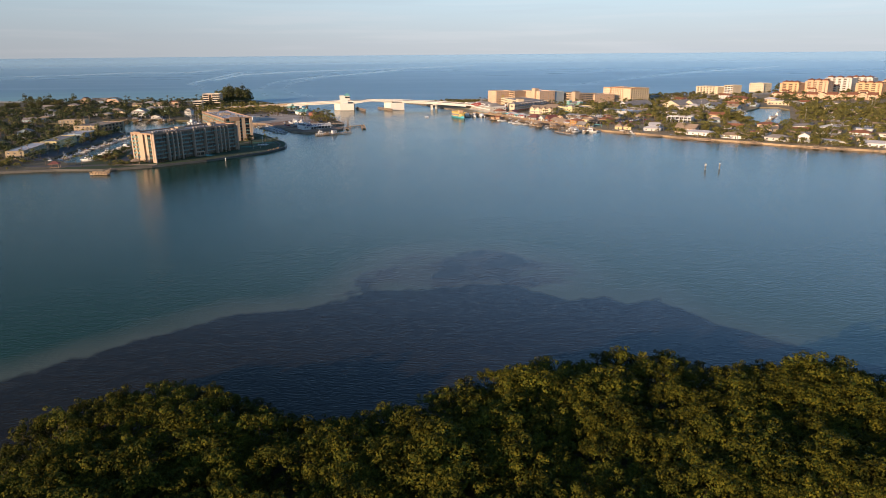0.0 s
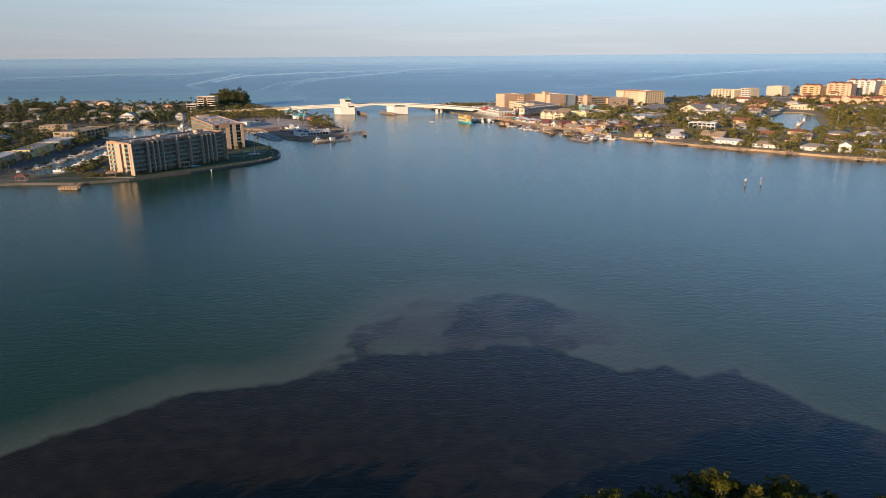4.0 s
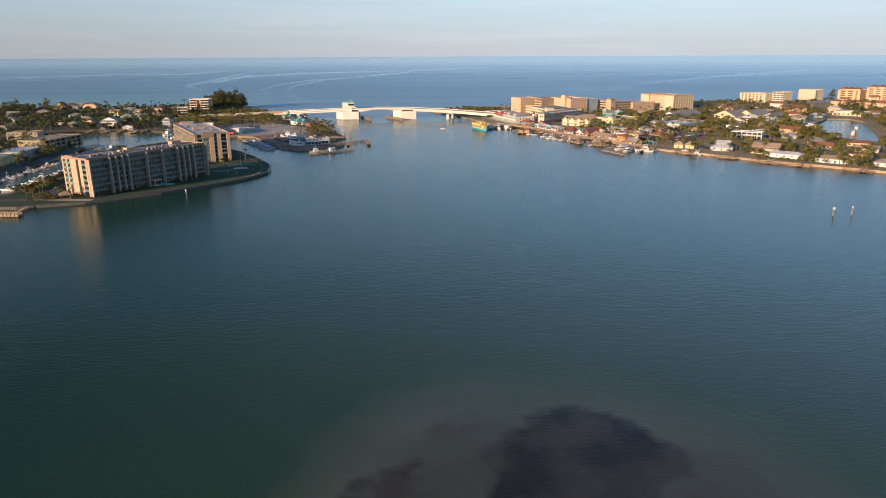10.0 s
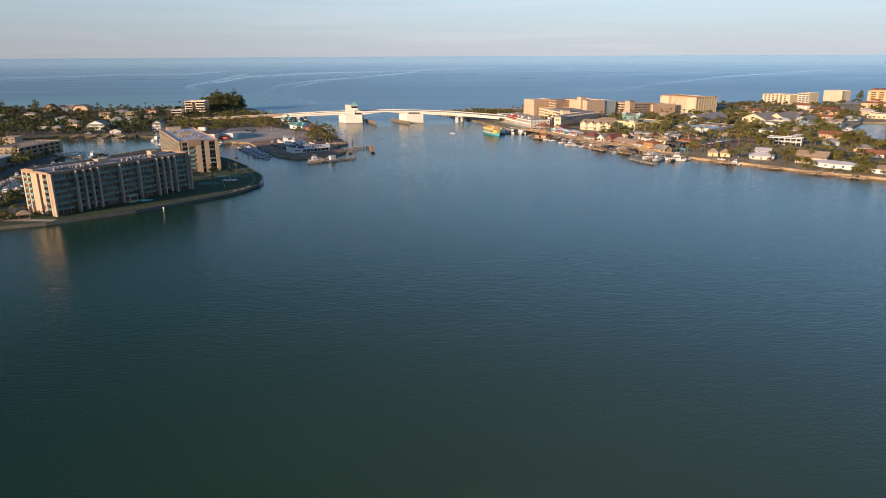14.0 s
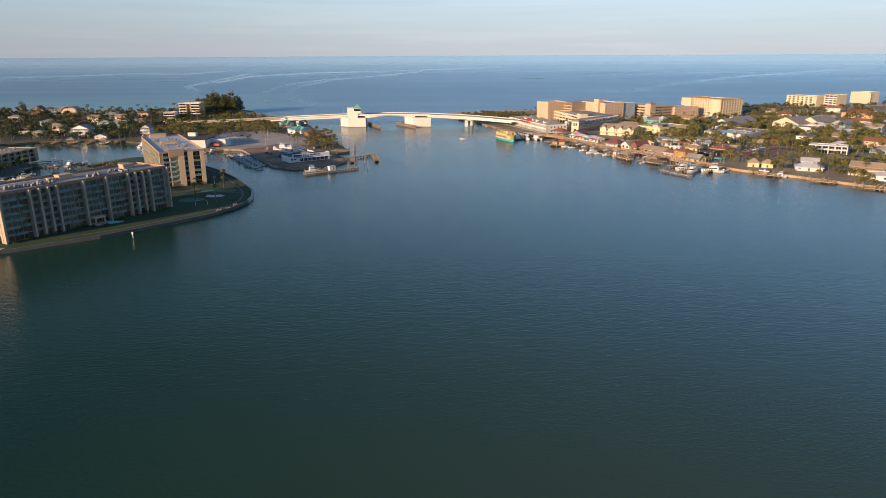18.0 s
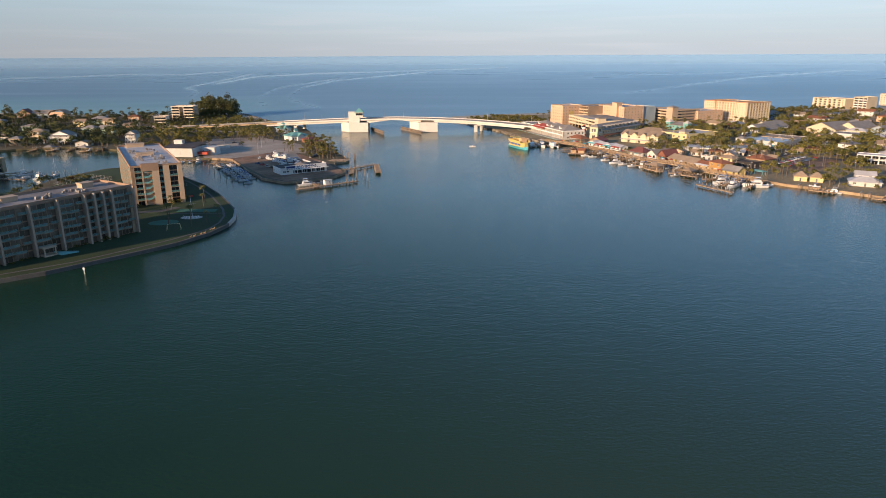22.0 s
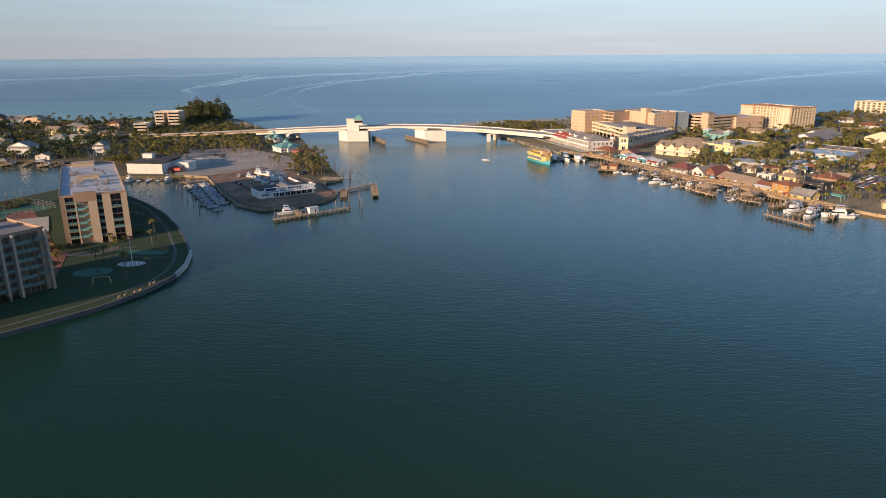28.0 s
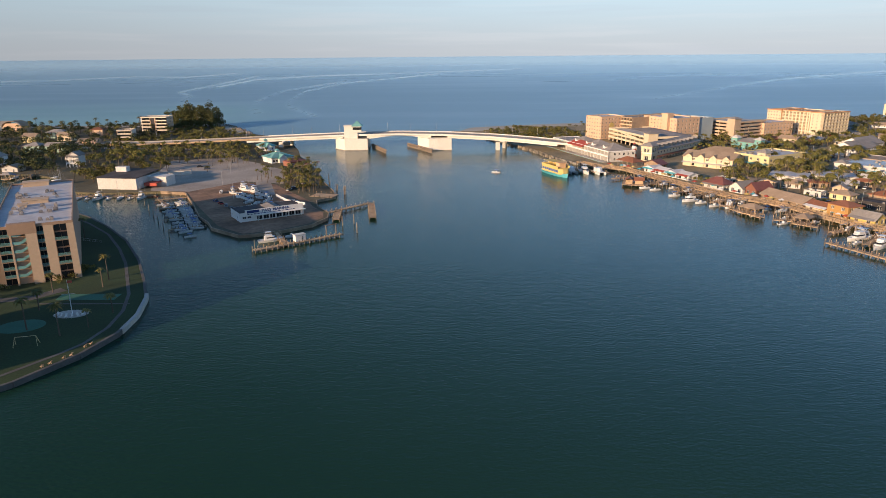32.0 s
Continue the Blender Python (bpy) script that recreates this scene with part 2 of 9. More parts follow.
PAVER = surface("red_brick_paving", (0.26, 0.11, 0.07), 0.9, big=(0.2, 0.2), fine=(2.0, 0.15))
LETTER = surface("dark_blue_lettering", (0.012, 0.03, 0.14), 0.6)
DIRT = surface("brown_boatyard_dirt", (0.27, 0.16, 0.095), 0.95, big=(0.06, 0.5), fine=(0.5, 0.3))
PATH = surface("grey_worn_concrete", (0.12, 0.112, 0.10), 0.9, big=(0.2, 0.2), fine=(1.2, 0.15))
BULKHEAD = surface("golden_weathered_bulkhead", (0.40, 0.285, 0.17), 0.9, big=(0.2, 0.3), fine=(1.5, 0.2), rnd=0.15)
MUD = surface("dark_mangrove_mud", (0.07, 0.055, 0.035), 0.95, big=(0.05, 0.3), fine=(0.6, 0.3))
ROOF_BLUE = surface("pale_blue_roof_coating", (0.50, 0.60, 0.66), 0.6, big=(0.06, 0.12), fine=(0.4, 0.1))
PANE = glass("dark_window_glass", (0.022, 0.026, 0.030))
PANE_WARM = glass("curtained_window_glass", (0.15, 0.12, 0.09))
DEADWOOD = surface("bleached_deadwood", (0.34, 0.31, 0.27), 0.9, big=(0.8, 0.2), fine=(4.0, 0.2))
BARK = surface("bark", (0.13, 0.10, 0.07), 0.95, big=(0.8, 0.2), fine=(4.0, 0.2), rnd=0.2)
LEAF = surface("green_foliage", (0.056, 0.066, 0.016), 0.75, leaf=(0.205, 0.172, 0.042), big=(0.05, 0.25), fine=(0.5, 0.2), rnd=0.25, spec=0.25)
MANGROVE = surface("mangrove_foliage", (0.020, 0.032, 0.005), 0.8, leaf=(0.092, 0.080, 0.007), big=(0.16, 0.6), fine=(0.7, 0.35), rnd=0.3, spec=0.08)
SAPLING = surface("young_casuarina_foliage", (0.085, 0.085, 0.012), 0.8, leaf=(0.17, 0.145, 0.02), big=(0.2, 0.2), fine=(0.8, 0.2), spec=0.1)
# darker copy of the leaf green: the side-lit left shore's shade is in the colour
LEAF_SHADED = surface("shaded_broadleaf_foliage", (0.026, 0.040, 0.014), 0.75, leaf=(0.085, 0.088, 0.028), big=(0.05, 0.25), fine=(0.5, 0.2), rnd=0.25, spec=0.25)
DARK_SOIL = surface("dark_garden_soil", (0.115, 0.10, 0.055), 0.95, big=(0.05, 0.3), fine=(0.6, 0.3))
PINE = surface("casuarina_foliage", (0.045, 0.060, 0.018), 0.85, leaf=(0.14, 0.135, 0.045), big=(0.1, 0.2), fine=(0.8, 0.2), rnd=0.2, spec=0.2)
FROND = surface("palm_frond", (0.08, 0.085, 0.018), 0.65, leaf=(0.20, 0.165, 0.045), big=(0.1, 0.2), fine=(1.0, 0.2), rnd=0.25, spec=0.3)
RUSSET = surface("russet_foliage", (0.10, 0.045, 0.015), 0.8, leaf=(0.17, 0.08, 0.03), big=(0.1, 0.2), fine=(0.8, 0.2), rnd=0.2, spec=0.2)
CARS = [surface(f"car_paint_{c}", v, 0.35, 0.2, (0.5, 0.05), (2.0, 0.04)) for c, v in
        (("white", (0.7, 0.7, 0.68)), ("silver", (0.40, 0.41, 0.42)), ("black", (0.02, 0.02, 0.025)), ("red", (0.35, 0.03, 0.03)), ("blue", (0.04, 0.09, 0.22)))]

# ---- building helpers ----
class Shape:
    """Collects corners and faces of one mesh."""

    def __init__(self):
        self.v, self.f, self.m = [], [], []

    def face(self, pts, mi=0):
        k = len(self.v)
        self.v += [tuple(p) for p in pts]
        self.f.append(tuple(range(k, k + len(pts))))
        self.m.append(mi)
        return self

    def solid(self, vs, fs, mi=0):
        k = len(self.v)
        self.v += [tuple(p) for p in vs]
        self.f += [tuple(k + i for i in q) for q in fs]
        self.m += [mi] * len(fs)
        return self

    def box(self, x0, x1, y0, y1, z0, z1, mi=0, rz=0.0, at=(0, 0)):
        c, s = math.cos(rz), math.sin(rz)
        vs = [(at[0] + x * c - y * s, at[1] + x * s + y * c, z) for z in (z0, z1) for x, y in ((x0, y0), (x1, y0), (x1, y1), (x0, y1))]
        return self.solid(vs, [(3, 2, 1, 0), (4, 5, 6, 7), (0, 1, 5, 4), (1, 2, 6, 5), (2, 3, 7, 6), (3, 0, 4, 7)], mi)

    def prism(self, pts, z0, z1, mi=0, top=None):
        """An upright prism over a counter-clockwise outline; top: the outline above, where it tapers."""
        n = len(pts)
        t = top or pts
        vs = [(x, y, z0) for x, y in pts] + [(x, y, z1) for x, y in t]
        return self.solid(vs, [tuple(range(n - 1, -1, -1)), tuple(range(n, 2 * n))] + [(i, (i + 1) % n, n + (i + 1) % n, n + i) for i in range(n)], mi)

    def cyl(self, x, y, z0, z1, r0, r1=None, n=8, mi=0):
        r1 = r0 if r1 is None else r1
        ring = [(math.cos(2 * math.pi * i / n), math.sin(2 * math.pi * i / n)) for i in range(n)]
        return self.prism([(x + r0 * a, y + r0 * b) for a, b in ring], z0, z1, mi, [(x + r1 * a, y + r1 * b) for a, b in ring])

    def lathe(self, rings, n=7, caps=()):
        """One upright turned solid from rings (z, radius); caps: the spans that take the second material."""
        vs = [(r * math.cos(2 * math.pi * i / n), r * math.sin(2 * math.pi * i / n), z) for z, r in rings for i in range(n)]
        k = len(self.v)
        self.v += vs
        for j in range(len(rings) - 1):
            for i in range(n):
                self.f.append((k + j * n + i, k + j * n + (i + 1) % n, k + j * n + n + (i + 1) % n, k + j * n + n + i))
                self.m.append(1 if j in caps else 0)
        self.f.append(tuple(k + (len(rings) - 1) * n + i for i in range(n)))
        self.m.append(1 if caps else 0)
        return self

    def tube(self, p, q, r0, r1=None, n=6, mi=0):
        p, q = Vector(p), Vector(q)
        r1 = r0 if r1 is None else r1
        d = (q - p).normalized()
        a = d.orthogonal().normalized()
        b = d.cross(a)
        ring = [a * math.cos(2 * math.pi * i / n) + b * math.sin(2 * math.pi * i / n) for i in range(n)]
        vs = [p + r0 * w for w in ring] + [q + r1 * w for w in ring]
        return self.solid(vs, [tuple(range(n - 1, -1, -1)), tuple(range(n, 2 * n))] + [(i, (i + 1) % n, n + (i + 1) % n, n + i) for i in range(n)], mi)

    def gable(self, x0, x1, y0, y1, z, rise, over=0.5, thick=0.25, along="x", mi=0, wall=None):
        """A pitched roof of two slabs; wall: material of the gable triangles."""
        if along == "x":
            ym = (y0 + y1) / 2
            dz = rise * over / ((y1 - y0) / 2)
            ring = [(y0 - over, z - dz), (ym, z + rise), (y1 + over, z - dz), (y1 + over, z - dz + thick), (ym, z + rise + thick), (y0 - over, z - dz + thick)]
            vs = [(x, y, h) for x in (x0 - over, x1 + over) for y, h in ring]
            self.solid(vs, [(0, 1, 4, 5), (1, 2, 3, 4), (11, 10, 7, 6), (10, 9, 8, 7)] + [(i, i + 6, (i + 1) % 6 + 6, (i + 1) % 6) for i in range(6)], mi)
            if wall is not None:
                for x in (x0, x1):
                    tri = [(x, y0, z), (x, y1, z), (x, ym, z + rise)]
                    self.face(tri if x == x1 else tri[::-1], wall)
        else:
            k = len(self.v)
            self.gable(y0, y1, -x1, -x0, z, rise, over, thick, "x", mi, wall)
            self.v[k:] = [(-b, a, c) for a, b, c in self.v[k:]]
        return self

    def gable_ends(self, w, d, z, rise, along):
        """The two wall triangles below a pitched roof."""
        if along == "x":
            self.face([(0, d, z), (0, 0, z), (0, d / 2, z + rise)]).face([(w, 0, z), (w, d, z), (w, d / 2, z + rise)])
        else:
            self.face([(0, 0, z), (w, 0, z), (w / 2, 0, z + rise)]).face([(w, d, z), (0, d, z), (w / 2, d, z + rise)])
        return self

    def hip(self, x0, x1, y0, y1, z, rise, over=0.6, thick=0.25, mi=0):
        x0, x1, y0, y1 = x0 - over, x1 + over, y0 - over, y1 + over
        w, d = x1 - x0, y1 - y0
        r = min(w, d) / 2
        if w >= d:
            a, b = (x0 + r, (y0 + y1) / 2), (x1 - r, (y0 + y1) / 2)
        else:
            a, b = ((x0 + x1) / 2, y0 + r), ((x0 + x1) / 2, y1 - r)
        zb, zt = z + thick, z + thick + rise
        vs = [(x0, y0, z), (x1, y0, z), (x1, y1, z), (x0, y1, z), (x0, y0, zb), (x1, y0, zb), (x1, y1, zb), (x0, y1, zb), (*a, zt), (*b, zt)]
        fs = [(3, 2, 1, 0), (0, 1, 5, 4), (1, 2, 6, 5), (2, 3, 7, 6), (3, 0, 4, 7)]
        fs += [(4, 5, 9, 8), (5, 6, 9), (6, 7, 8, 9), (7, 4, 8)] if w >= d else [(4, 5, 8), (5, 6, 9, 8), (6, 7, 9), (7, 4, 8, 9)]
        return self.solid(vs, fs, mi)

    def wall(self, p, u, length, z0, z1, holes=(), thick=0.3, mi=0):
        """A wall from p along the unit vector u, its outer face to the right of u, with openings (a0, a1, z0, z1) cut through it."""
        nx, ny = u[1], -u[0]
        xs = sorted({0.0, length, *[h[0] for h in holes], *[h[1] for h in holes]})
        zs = sorted({z0, z1, *[h[2] for h in holes], *[h[3] for h in holes]})

        def at(a, z, inner=0.0):
            return (p[0] + u[0] * a - nx * inner, p[1] + u[1] * a - ny * inner, z)

        opened = {(round(h[0], 4), round(h[2], 4)) for h in holes}
        for j in range(len(zs) - 1):
            i = 0
            while i < len(xs) - 1:
                mz = (zs[j] + zs[j + 1]) / 2
                hole = [h for h in holes if h[2] < mz < h[3]]
                k = i
                while k < len(xs) - 1 and not any(h[0] < (xs[k] + xs[k + 1]) / 2 < h[1] for h in hole):
                    k += 1
                if k > i:
                    self.face([at(xs[i], zs[j]), at(xs[k], zs[j]), at(xs[k], zs[j + 1]), at(xs[i], zs[j + 1])], mi)
                i = max(k, i + 1)
        for a0, a1, b0, b1 in holes:
            for q in (((a0, b0), (a1, b0)), ((a1, b0), (a1, b1)), ((a1, b1), (a0, b1)), ((a0, b1), (a0, b0))):
                (a, b), (c, d) = q
                self.face([at(a, b), at(a, b, thick), at(c, d, thick), at(c, d)], mi)
        return self

    def mesh(self, name, mats):
        me = bpy.data.meshes.new(name)
        me.from_pydata(self.v, [], self.f)
        for m in mats if isinstance(mats, (list, tuple)) else [mats]:
            me.materials.append(m)
        if any(self.m):
            me.polygons.foreach_set("material_index", self.m)
        return me


def part(name, shape, mats=None, parent=None, label="", at=(0, 0, 0), rz=0.0, scale=None):
    """One mesh object, from a Shape or a mesh already made, under a thing or a part."""
    me = shape.mesh(name, mats) if isinstance(shape, Shape) else shape
    ob = new(name, me)
    ob.parent = parent
    ob.location, ob.rotation_euler = at, (0, 0, rz)
    if scale:
        ob.scale = scale
    return tagged(ob, label)


def thing(name, x, y, z, rz=0.0, label="", category="", group="", kind="", s=1.0):
    """An empty at the base of a thing, under which its parts are hung. rz in radians."""
    ob = new(name)
    ob.empty_display_size = 0.5
    ob.location, ob.rotation_euler, ob.scale = (x, y, z), (0, 0, rz), (s, s, s)
    return tagged(ob, label, category, group, kind)


def join_far(root, names=("window", "balcony", "door")):
    """Joins the small parts of a building that stays far off into one part of each kind."""
    for name in names:
        kids = [c for c in root.children if c.name.split(".")[0] == name]
        if len(kids) < 2:
            continue
        verts, faces, slots, mats = [], [], [], []
        for c in kids:
            m = c.matrix_basis
            base = len(verts)
            verts += [tuple(m @ v.co) for v in c.data.vertices]
            for q in c.data.polygons:
                mat = c.data.materials[q.material_index]
                if mat not in mats:
                    mats.append(mat)
                faces.append(tuple(base + k for k in q.vertices))
                slots.append(mats.index(mat))
            bpy.data.objects.remove(c)
        me = bpy.data.meshes.new(name)
        me.from_pydata(verts, [], faces)
        for mat in mats:
            me.materials.append(mat)
        me.polygons.foreach_set("material_index", slots)
        tagged(part(name + "_rest", me, parent=root), kind="stuff")


MESHES = {}


def shared(key, make):
    if key not in MESHES:
        MESHES[key] = make()
    return MESHES[key]


def window_mesh(w, h, frame_mat=None, pane=None, door=False):
    frame_mat, pane = frame_mat or WHITE, pane or PANE
    key = ("win", round(w, 2), round(h, 2), frame_mat.name, pane.name)

    def make():
        t = min(0.09, w * 0.08, h * 0.08)
        s = Shape()
        xs = [(-w / 2, -w / 2 + t), (-t / 2, t / 2), (w / 2 - t, w / 2)] if w > 1.0 else [(-w / 2, -w / 2 + t), (w / 2 - t, w / 2)]
        s.v = [(x, -0.03, z) for x in sum(([a, c] for a, c in xs), []) for z in (0, t, h - t, h)]
        n = len(xs) * 2
        for i in range(n - 1):
            for j in range(3):
                if j == 1 and i % 2:
                    continue
                s.f.append((i * 4 + j, i * 4 + 4 + j, i * 4 + 5 + j, i * 4 + 1 + j))
                s.m.append(0)
        for i in range(1, n - 1, 2):
            k = len(s.v)
            s.v += [(s.v[i * 4 + 1][0], 0.03, t), (s.v[i * 4 + 5][0], 0.03, t), (s.v[i * 4 + 5][0], 0.03, h - t), (s.v[i * 4 + 1][0], 0.03, h - t)]
            o = (i * 4 + 1, i * 4 + 5, i * 4 + 6, i * 4 + 2)
            s.f.append((k, k + 1, k + 2, k + 3))
            s.m.append(1)
            for q in range(4):
                r = (q + 1) % 4
                s.f.append((o[q], o[r], k + r, k + q))
                s.m.append(0)
        return s.mesh("window", [frame_mat, pane])
    return shared(key, make)


GROUND = 1.3


def rnd(a, b):
    return random.uniform(a, b)

# ---- water, one sheet to the horizon; far out it lifts a little, so that it meets the sky where the sea does ----
def inside(px, py, poly):
    hit = np.zeros(px.shape, bool)
    for (x0, y0), (x1, y1) in zip(poly, poly[1:] + poly[:1]):
        cross = ((y0 > py) != (y1 > py)) & (px < (x1 - x0) * (py - y0) / (y1 - y0 + 1e-9) + x0)
        hit ^= cross
    return hit


def to_edge(px, py, poly):
    best = np.full(px.shape, 1e9)
    for (x0, y0), (x1, y1) in zip(poly, poly[1:] + poly[:1]):
        dx, dy = x1 - x0, y1 - y0
        k = np.clip(((px - x0) * dx + (py - y0) * dy) / (dx * dx + dy * dy), 0, 1)
        best = np.minimum(best, np.hypot(px - x0 - k * dx, py - y0 - k * dy))
    return np.where(inside(px, py, poly), best, -best)


WEED_BED = [(-140, 90), (-112, 135), (-90, 160), (-72, 174), (-57, 186), (-48, 192), (-37, 194), (-25, 196), (-16, 201), (-9, 208), (7, 208), (20, 210),
            (33, 211), (41, 209), (47, 203), (52, 197), (57, 193), (68, 195), (73, 188), (78, 189), (85, 192), (89, 180), (94, 170), (106, 156), (121, 137), (150, 100), (150, 60), (-140, 60)]
HEAD_BED = [(14, 218), (18, 238), (25, 246), (31, 251), (39, 251), (48, 243), (55, 234), (53, 224), (46, 221), (50, 208), (41, 206), (36, 214), (26, 215), (20, 206), (13, 210)]
FRINGE_BED = [(-14, 206), (-12, 220), (-6, 230), (2, 233), (1, 225), (-6, 221), (-7, 212), (-4, 206)]
BROWN_BED = [(-15, 206), (-10, 223), (-2, 236), (6, 247), (15, 250), (26, 247), (40, 246), (52, 236), (66, 229), (68, 216), (56, 206), (40, 206), (5, 206)]
# old boat wakes on the gulf: (x, y), half width
WAKES = [[(-1302, 2495, 1.6), (-1149, 2610, 1.4), (-1010, 2823, 1.2), (-810, 2770, 1.5), (-714, 3112, 1.5)],
         [(395, 1546, 1.4), (604, 1797, 1.8), (718, 1941, 1.8), (1002, 2248, 1.5), (1372, 2518, 1.6), (1743, 2721, 1.8)],
         [(-525, 2111, 2.4), (-525, 2574, 2.0), (-353, 2827, 1.6), (-64, 2993, 1.4), (430, 3304, 1.2)],
         [(-141, 1281, 3.5), (-202, 1434, 3.0), (-232, 1562, 2.4), (-262, 1908, 2.0), (-216, 2303, 1.5), (67, 2919, 1.3)],
         [(-224, 1312, 3.0), (-263, 1442, 2.4), (-294, 1606, 1.8), (-315, 1942, 1.4), (-228, 2417, 1.2)],
         [(-425, 1588, 3.0), (-465, 1770, 3.5), (-544, 1920, 2.5), (-558, 2177, 2.2), (-586, 2849, 1.6)]]


def sea_height(x, y):
    """Far out the sea lifts a little, so that it meets the sky where the sea does."""
    return 64.5 * np.clip((np.hypot(x, y - 200) - 1500) / 3200, 0, 1) ** 2


def near_line(px, py, pts):
    """Closeness to a wake, 1 on its line and 0 at its edge; it spreads with the distance from the pass."""
    d = np.maximum(py - 282, 60)
    u, v = px / d * 1165, 88500 / d
    best = np.zeros(px.shape)
    for (x0, y0, w0), (x1, y1, w1) in zip(pts, pts[1:]):
        a, b, c, e = x0 / (y0 - 282) * 1165, 88500 / (y0 - 282), x1 / (y1 - 282) * 1165, 88500 / (y1 - 282)
        k = np.clip(((u - a) * (c - a) + (v - b) * (e - b)) / ((c - a) ** 2 + (e - b) ** 2), 0, 1)
        best = np.maximum(best, 1 - np.hypot(u - a - k * (c - a), v - b - k * (e - b)) / (w0 + k * (w1 - w0)))
    return np.where(py > 1050, best, 0)


def build_water():
    def axis(parts):
        return np.concatenate([np.arange(a, b, s) for a, b, s in parts])
    side = [(-4700, -1700, 150), (-1700, -700, 40), (-700, -130, 9)]
    xs = axis([*side, (-130, 150, 2), (150, 500, 20), (500, 1700, 40), (1700, 4701, 150)])
    ys = axis([(-4700, -1700, 150), (-1700, -300, 60), (-300, -120, 20), (-120, 130, 2.5), (130, 500, 18.5), (500, 900, 40), (900, 2200, 20), (2200, 4701, 50)])
    X, Y = np.meshgrid(xs, ys)
    m, r = np.maximum(abs(X), abs(Y)), np.hypot(X, Y) + 1e-9
    w = np.clip((m - 700) / 4000, 0, 1)
    k = 1 + (m / r - 1) * w * w * (3 - 2 * w)
    X, Y = X * k, Y * k
    Y = Y + 200
    Z = sea_height(X, Y)
    ny, nx = X.shape
    co = np.stack([X, Y, Z], -1).reshape(-1, 3)
    idx = np.arange(ny * nx).reshape(ny, nx)
    faces = np.stack([idx[:-1, :-1], idx[:-1, 1:], idx[1:, 1:], idx[1:, :-1]], -1).reshape(-1, 4)
    me = bpy.data.meshes.new("water")
    me.from_pydata(co.tolist(), [], faces.tolist())
    me.polygons.foreach_set("use_smooth", [True] * len(me.polygons))
    px, py = co[:, 0], co[:, 1]

    def layer(name, value):
        a = me.attributes.new(name, "FLOAT", "POINT")
        a.data.foreach_set("value", np.clip(value, 0, 1).astype(np.float32))
    weed = to_edge(px, py, WEED_BED)
    layer("grass", 0.5 + weed / 16)
    head = np.maximum(to_edge(px, py, HEAD_BED), to_edge(px, py, FRINGE_BED))
    brown = to_edge(px, py, BROWN_BED)
    layer("head", 0.5 + head / 14)
    layer("brown", 0.5 + brown / 20)
    reach = 20 + 6 * np.clip((px + 100) / 100, 0, 1) + 10 * np.clip((px + 25) / 60, 0, 1)
    layer("shoal", 0.95 + np.minimum(np.maximum(weed, brown), 0) / reach - 0.25 * np.clip((px - 40) / 60, 0, 1))
    layer("shallow", np.clip((px + 90) / 130, 0, 1) * np.clip((490 - py) / 200, 0, 1))
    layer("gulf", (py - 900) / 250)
    layer("far", (np.hypot(px, py - 200) - 1600) / 2400)
    layer("beach", np.clip(1.15 - (py - 1150) / 420, 0, 1) * np.clip((py - 1000) / 120, 0, 1) * np.clip((-150 - px) / 160, 0, 1))
    layer("shelter", np.clip((-175 - px) / 20, 0, 1) * np.clip((py - 690) / 25, 0, 1) * np.clip((860 - py) / 10, 0, 1) * 0.9)
    layer("wake", np.max([near_line(px, py, w) for w in WAKES], axis=0))
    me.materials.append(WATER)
    return tagged(new("water", me), "calm blue-green tidal water with seagrass shallows", "water", kind="structure")


build_water()


def land(name, outlines, mat, top, label, bottom=-3.0, category="ground"):
    """A slab of ground over an outline, with holes where more outlines follow."""
    bm = bmesh.new()
    for ring in outlines:
        vs = [bm.verts.new((x, y, top)) for x, y in ring]
        for i, v in enumerate(vs):
            bm.edges.new((v, vs[(i + 1) % len(vs)]))
    edges = bm.edges[:]
    bmesh.ops.triangle_fill(bm, use_beauty=True, edges=edges, normal=(0, 0, 1))
    for f in bm.faces:
        if f.normal.z < 0:
            f.normal_flip()
    for e in edges:
        a, b = e.verts
        if e.is_valid:
            lo = [bm.verts.new((v.co.x, v.co.y, bottom)) for v in (a, b)]
            bm.faces.new((a, b, lo[1], lo[0]))
    bmesh.ops.remove_doubles(bm, verts=bm.verts[:], dist=0.01)
    bmesh.ops.recalc_face_normals(bm, faces=bm.faces[:])
    me = bpy.data.meshes.new(name)
    bm.to_mesh(me)
    bm.free()
    me.materials.append(mat)
    return tagged(new(name, me), label, category, kind="structure")


# the condominium point, its canal, and the shore round the lagoon to the marina
POINT_FRONT = [(-900, 560), (-420, 505), (-330, 484), (-263, 466.5), (-229, 471.5), (-196, 468), (-167, 478.5), (-135, 501), (-110, 526)]
POINT_TIP = [(-100, 537), (-91.5, 552), (-87.5, 566), (-87.8, 580), (-91, 595), (-98.5, 612), (-110, 636), (-127, 665), (-147, 691), (-165, 711), (-185, 727), (-203, 735)]
CANAL = [(-213, 730), (-223, 706), (-228, 690), (-226, 640), (-222, 590), (-212, 548), (-216, 515), (-224, 502), (-236, 502), (-255, 525),
         (-258, 560), (-256, 600), (-255, 640), (-264, 690), (-278, 712), (-300, 740), (-322, 790), (-345, 806), (-420, 800)]
LAGOON_FAR = [(-420, 816), (-352, 823), (-333, 838), (-293, 847), (-262, 838), (-240, 824), (-222, 800), (-208, 776)]
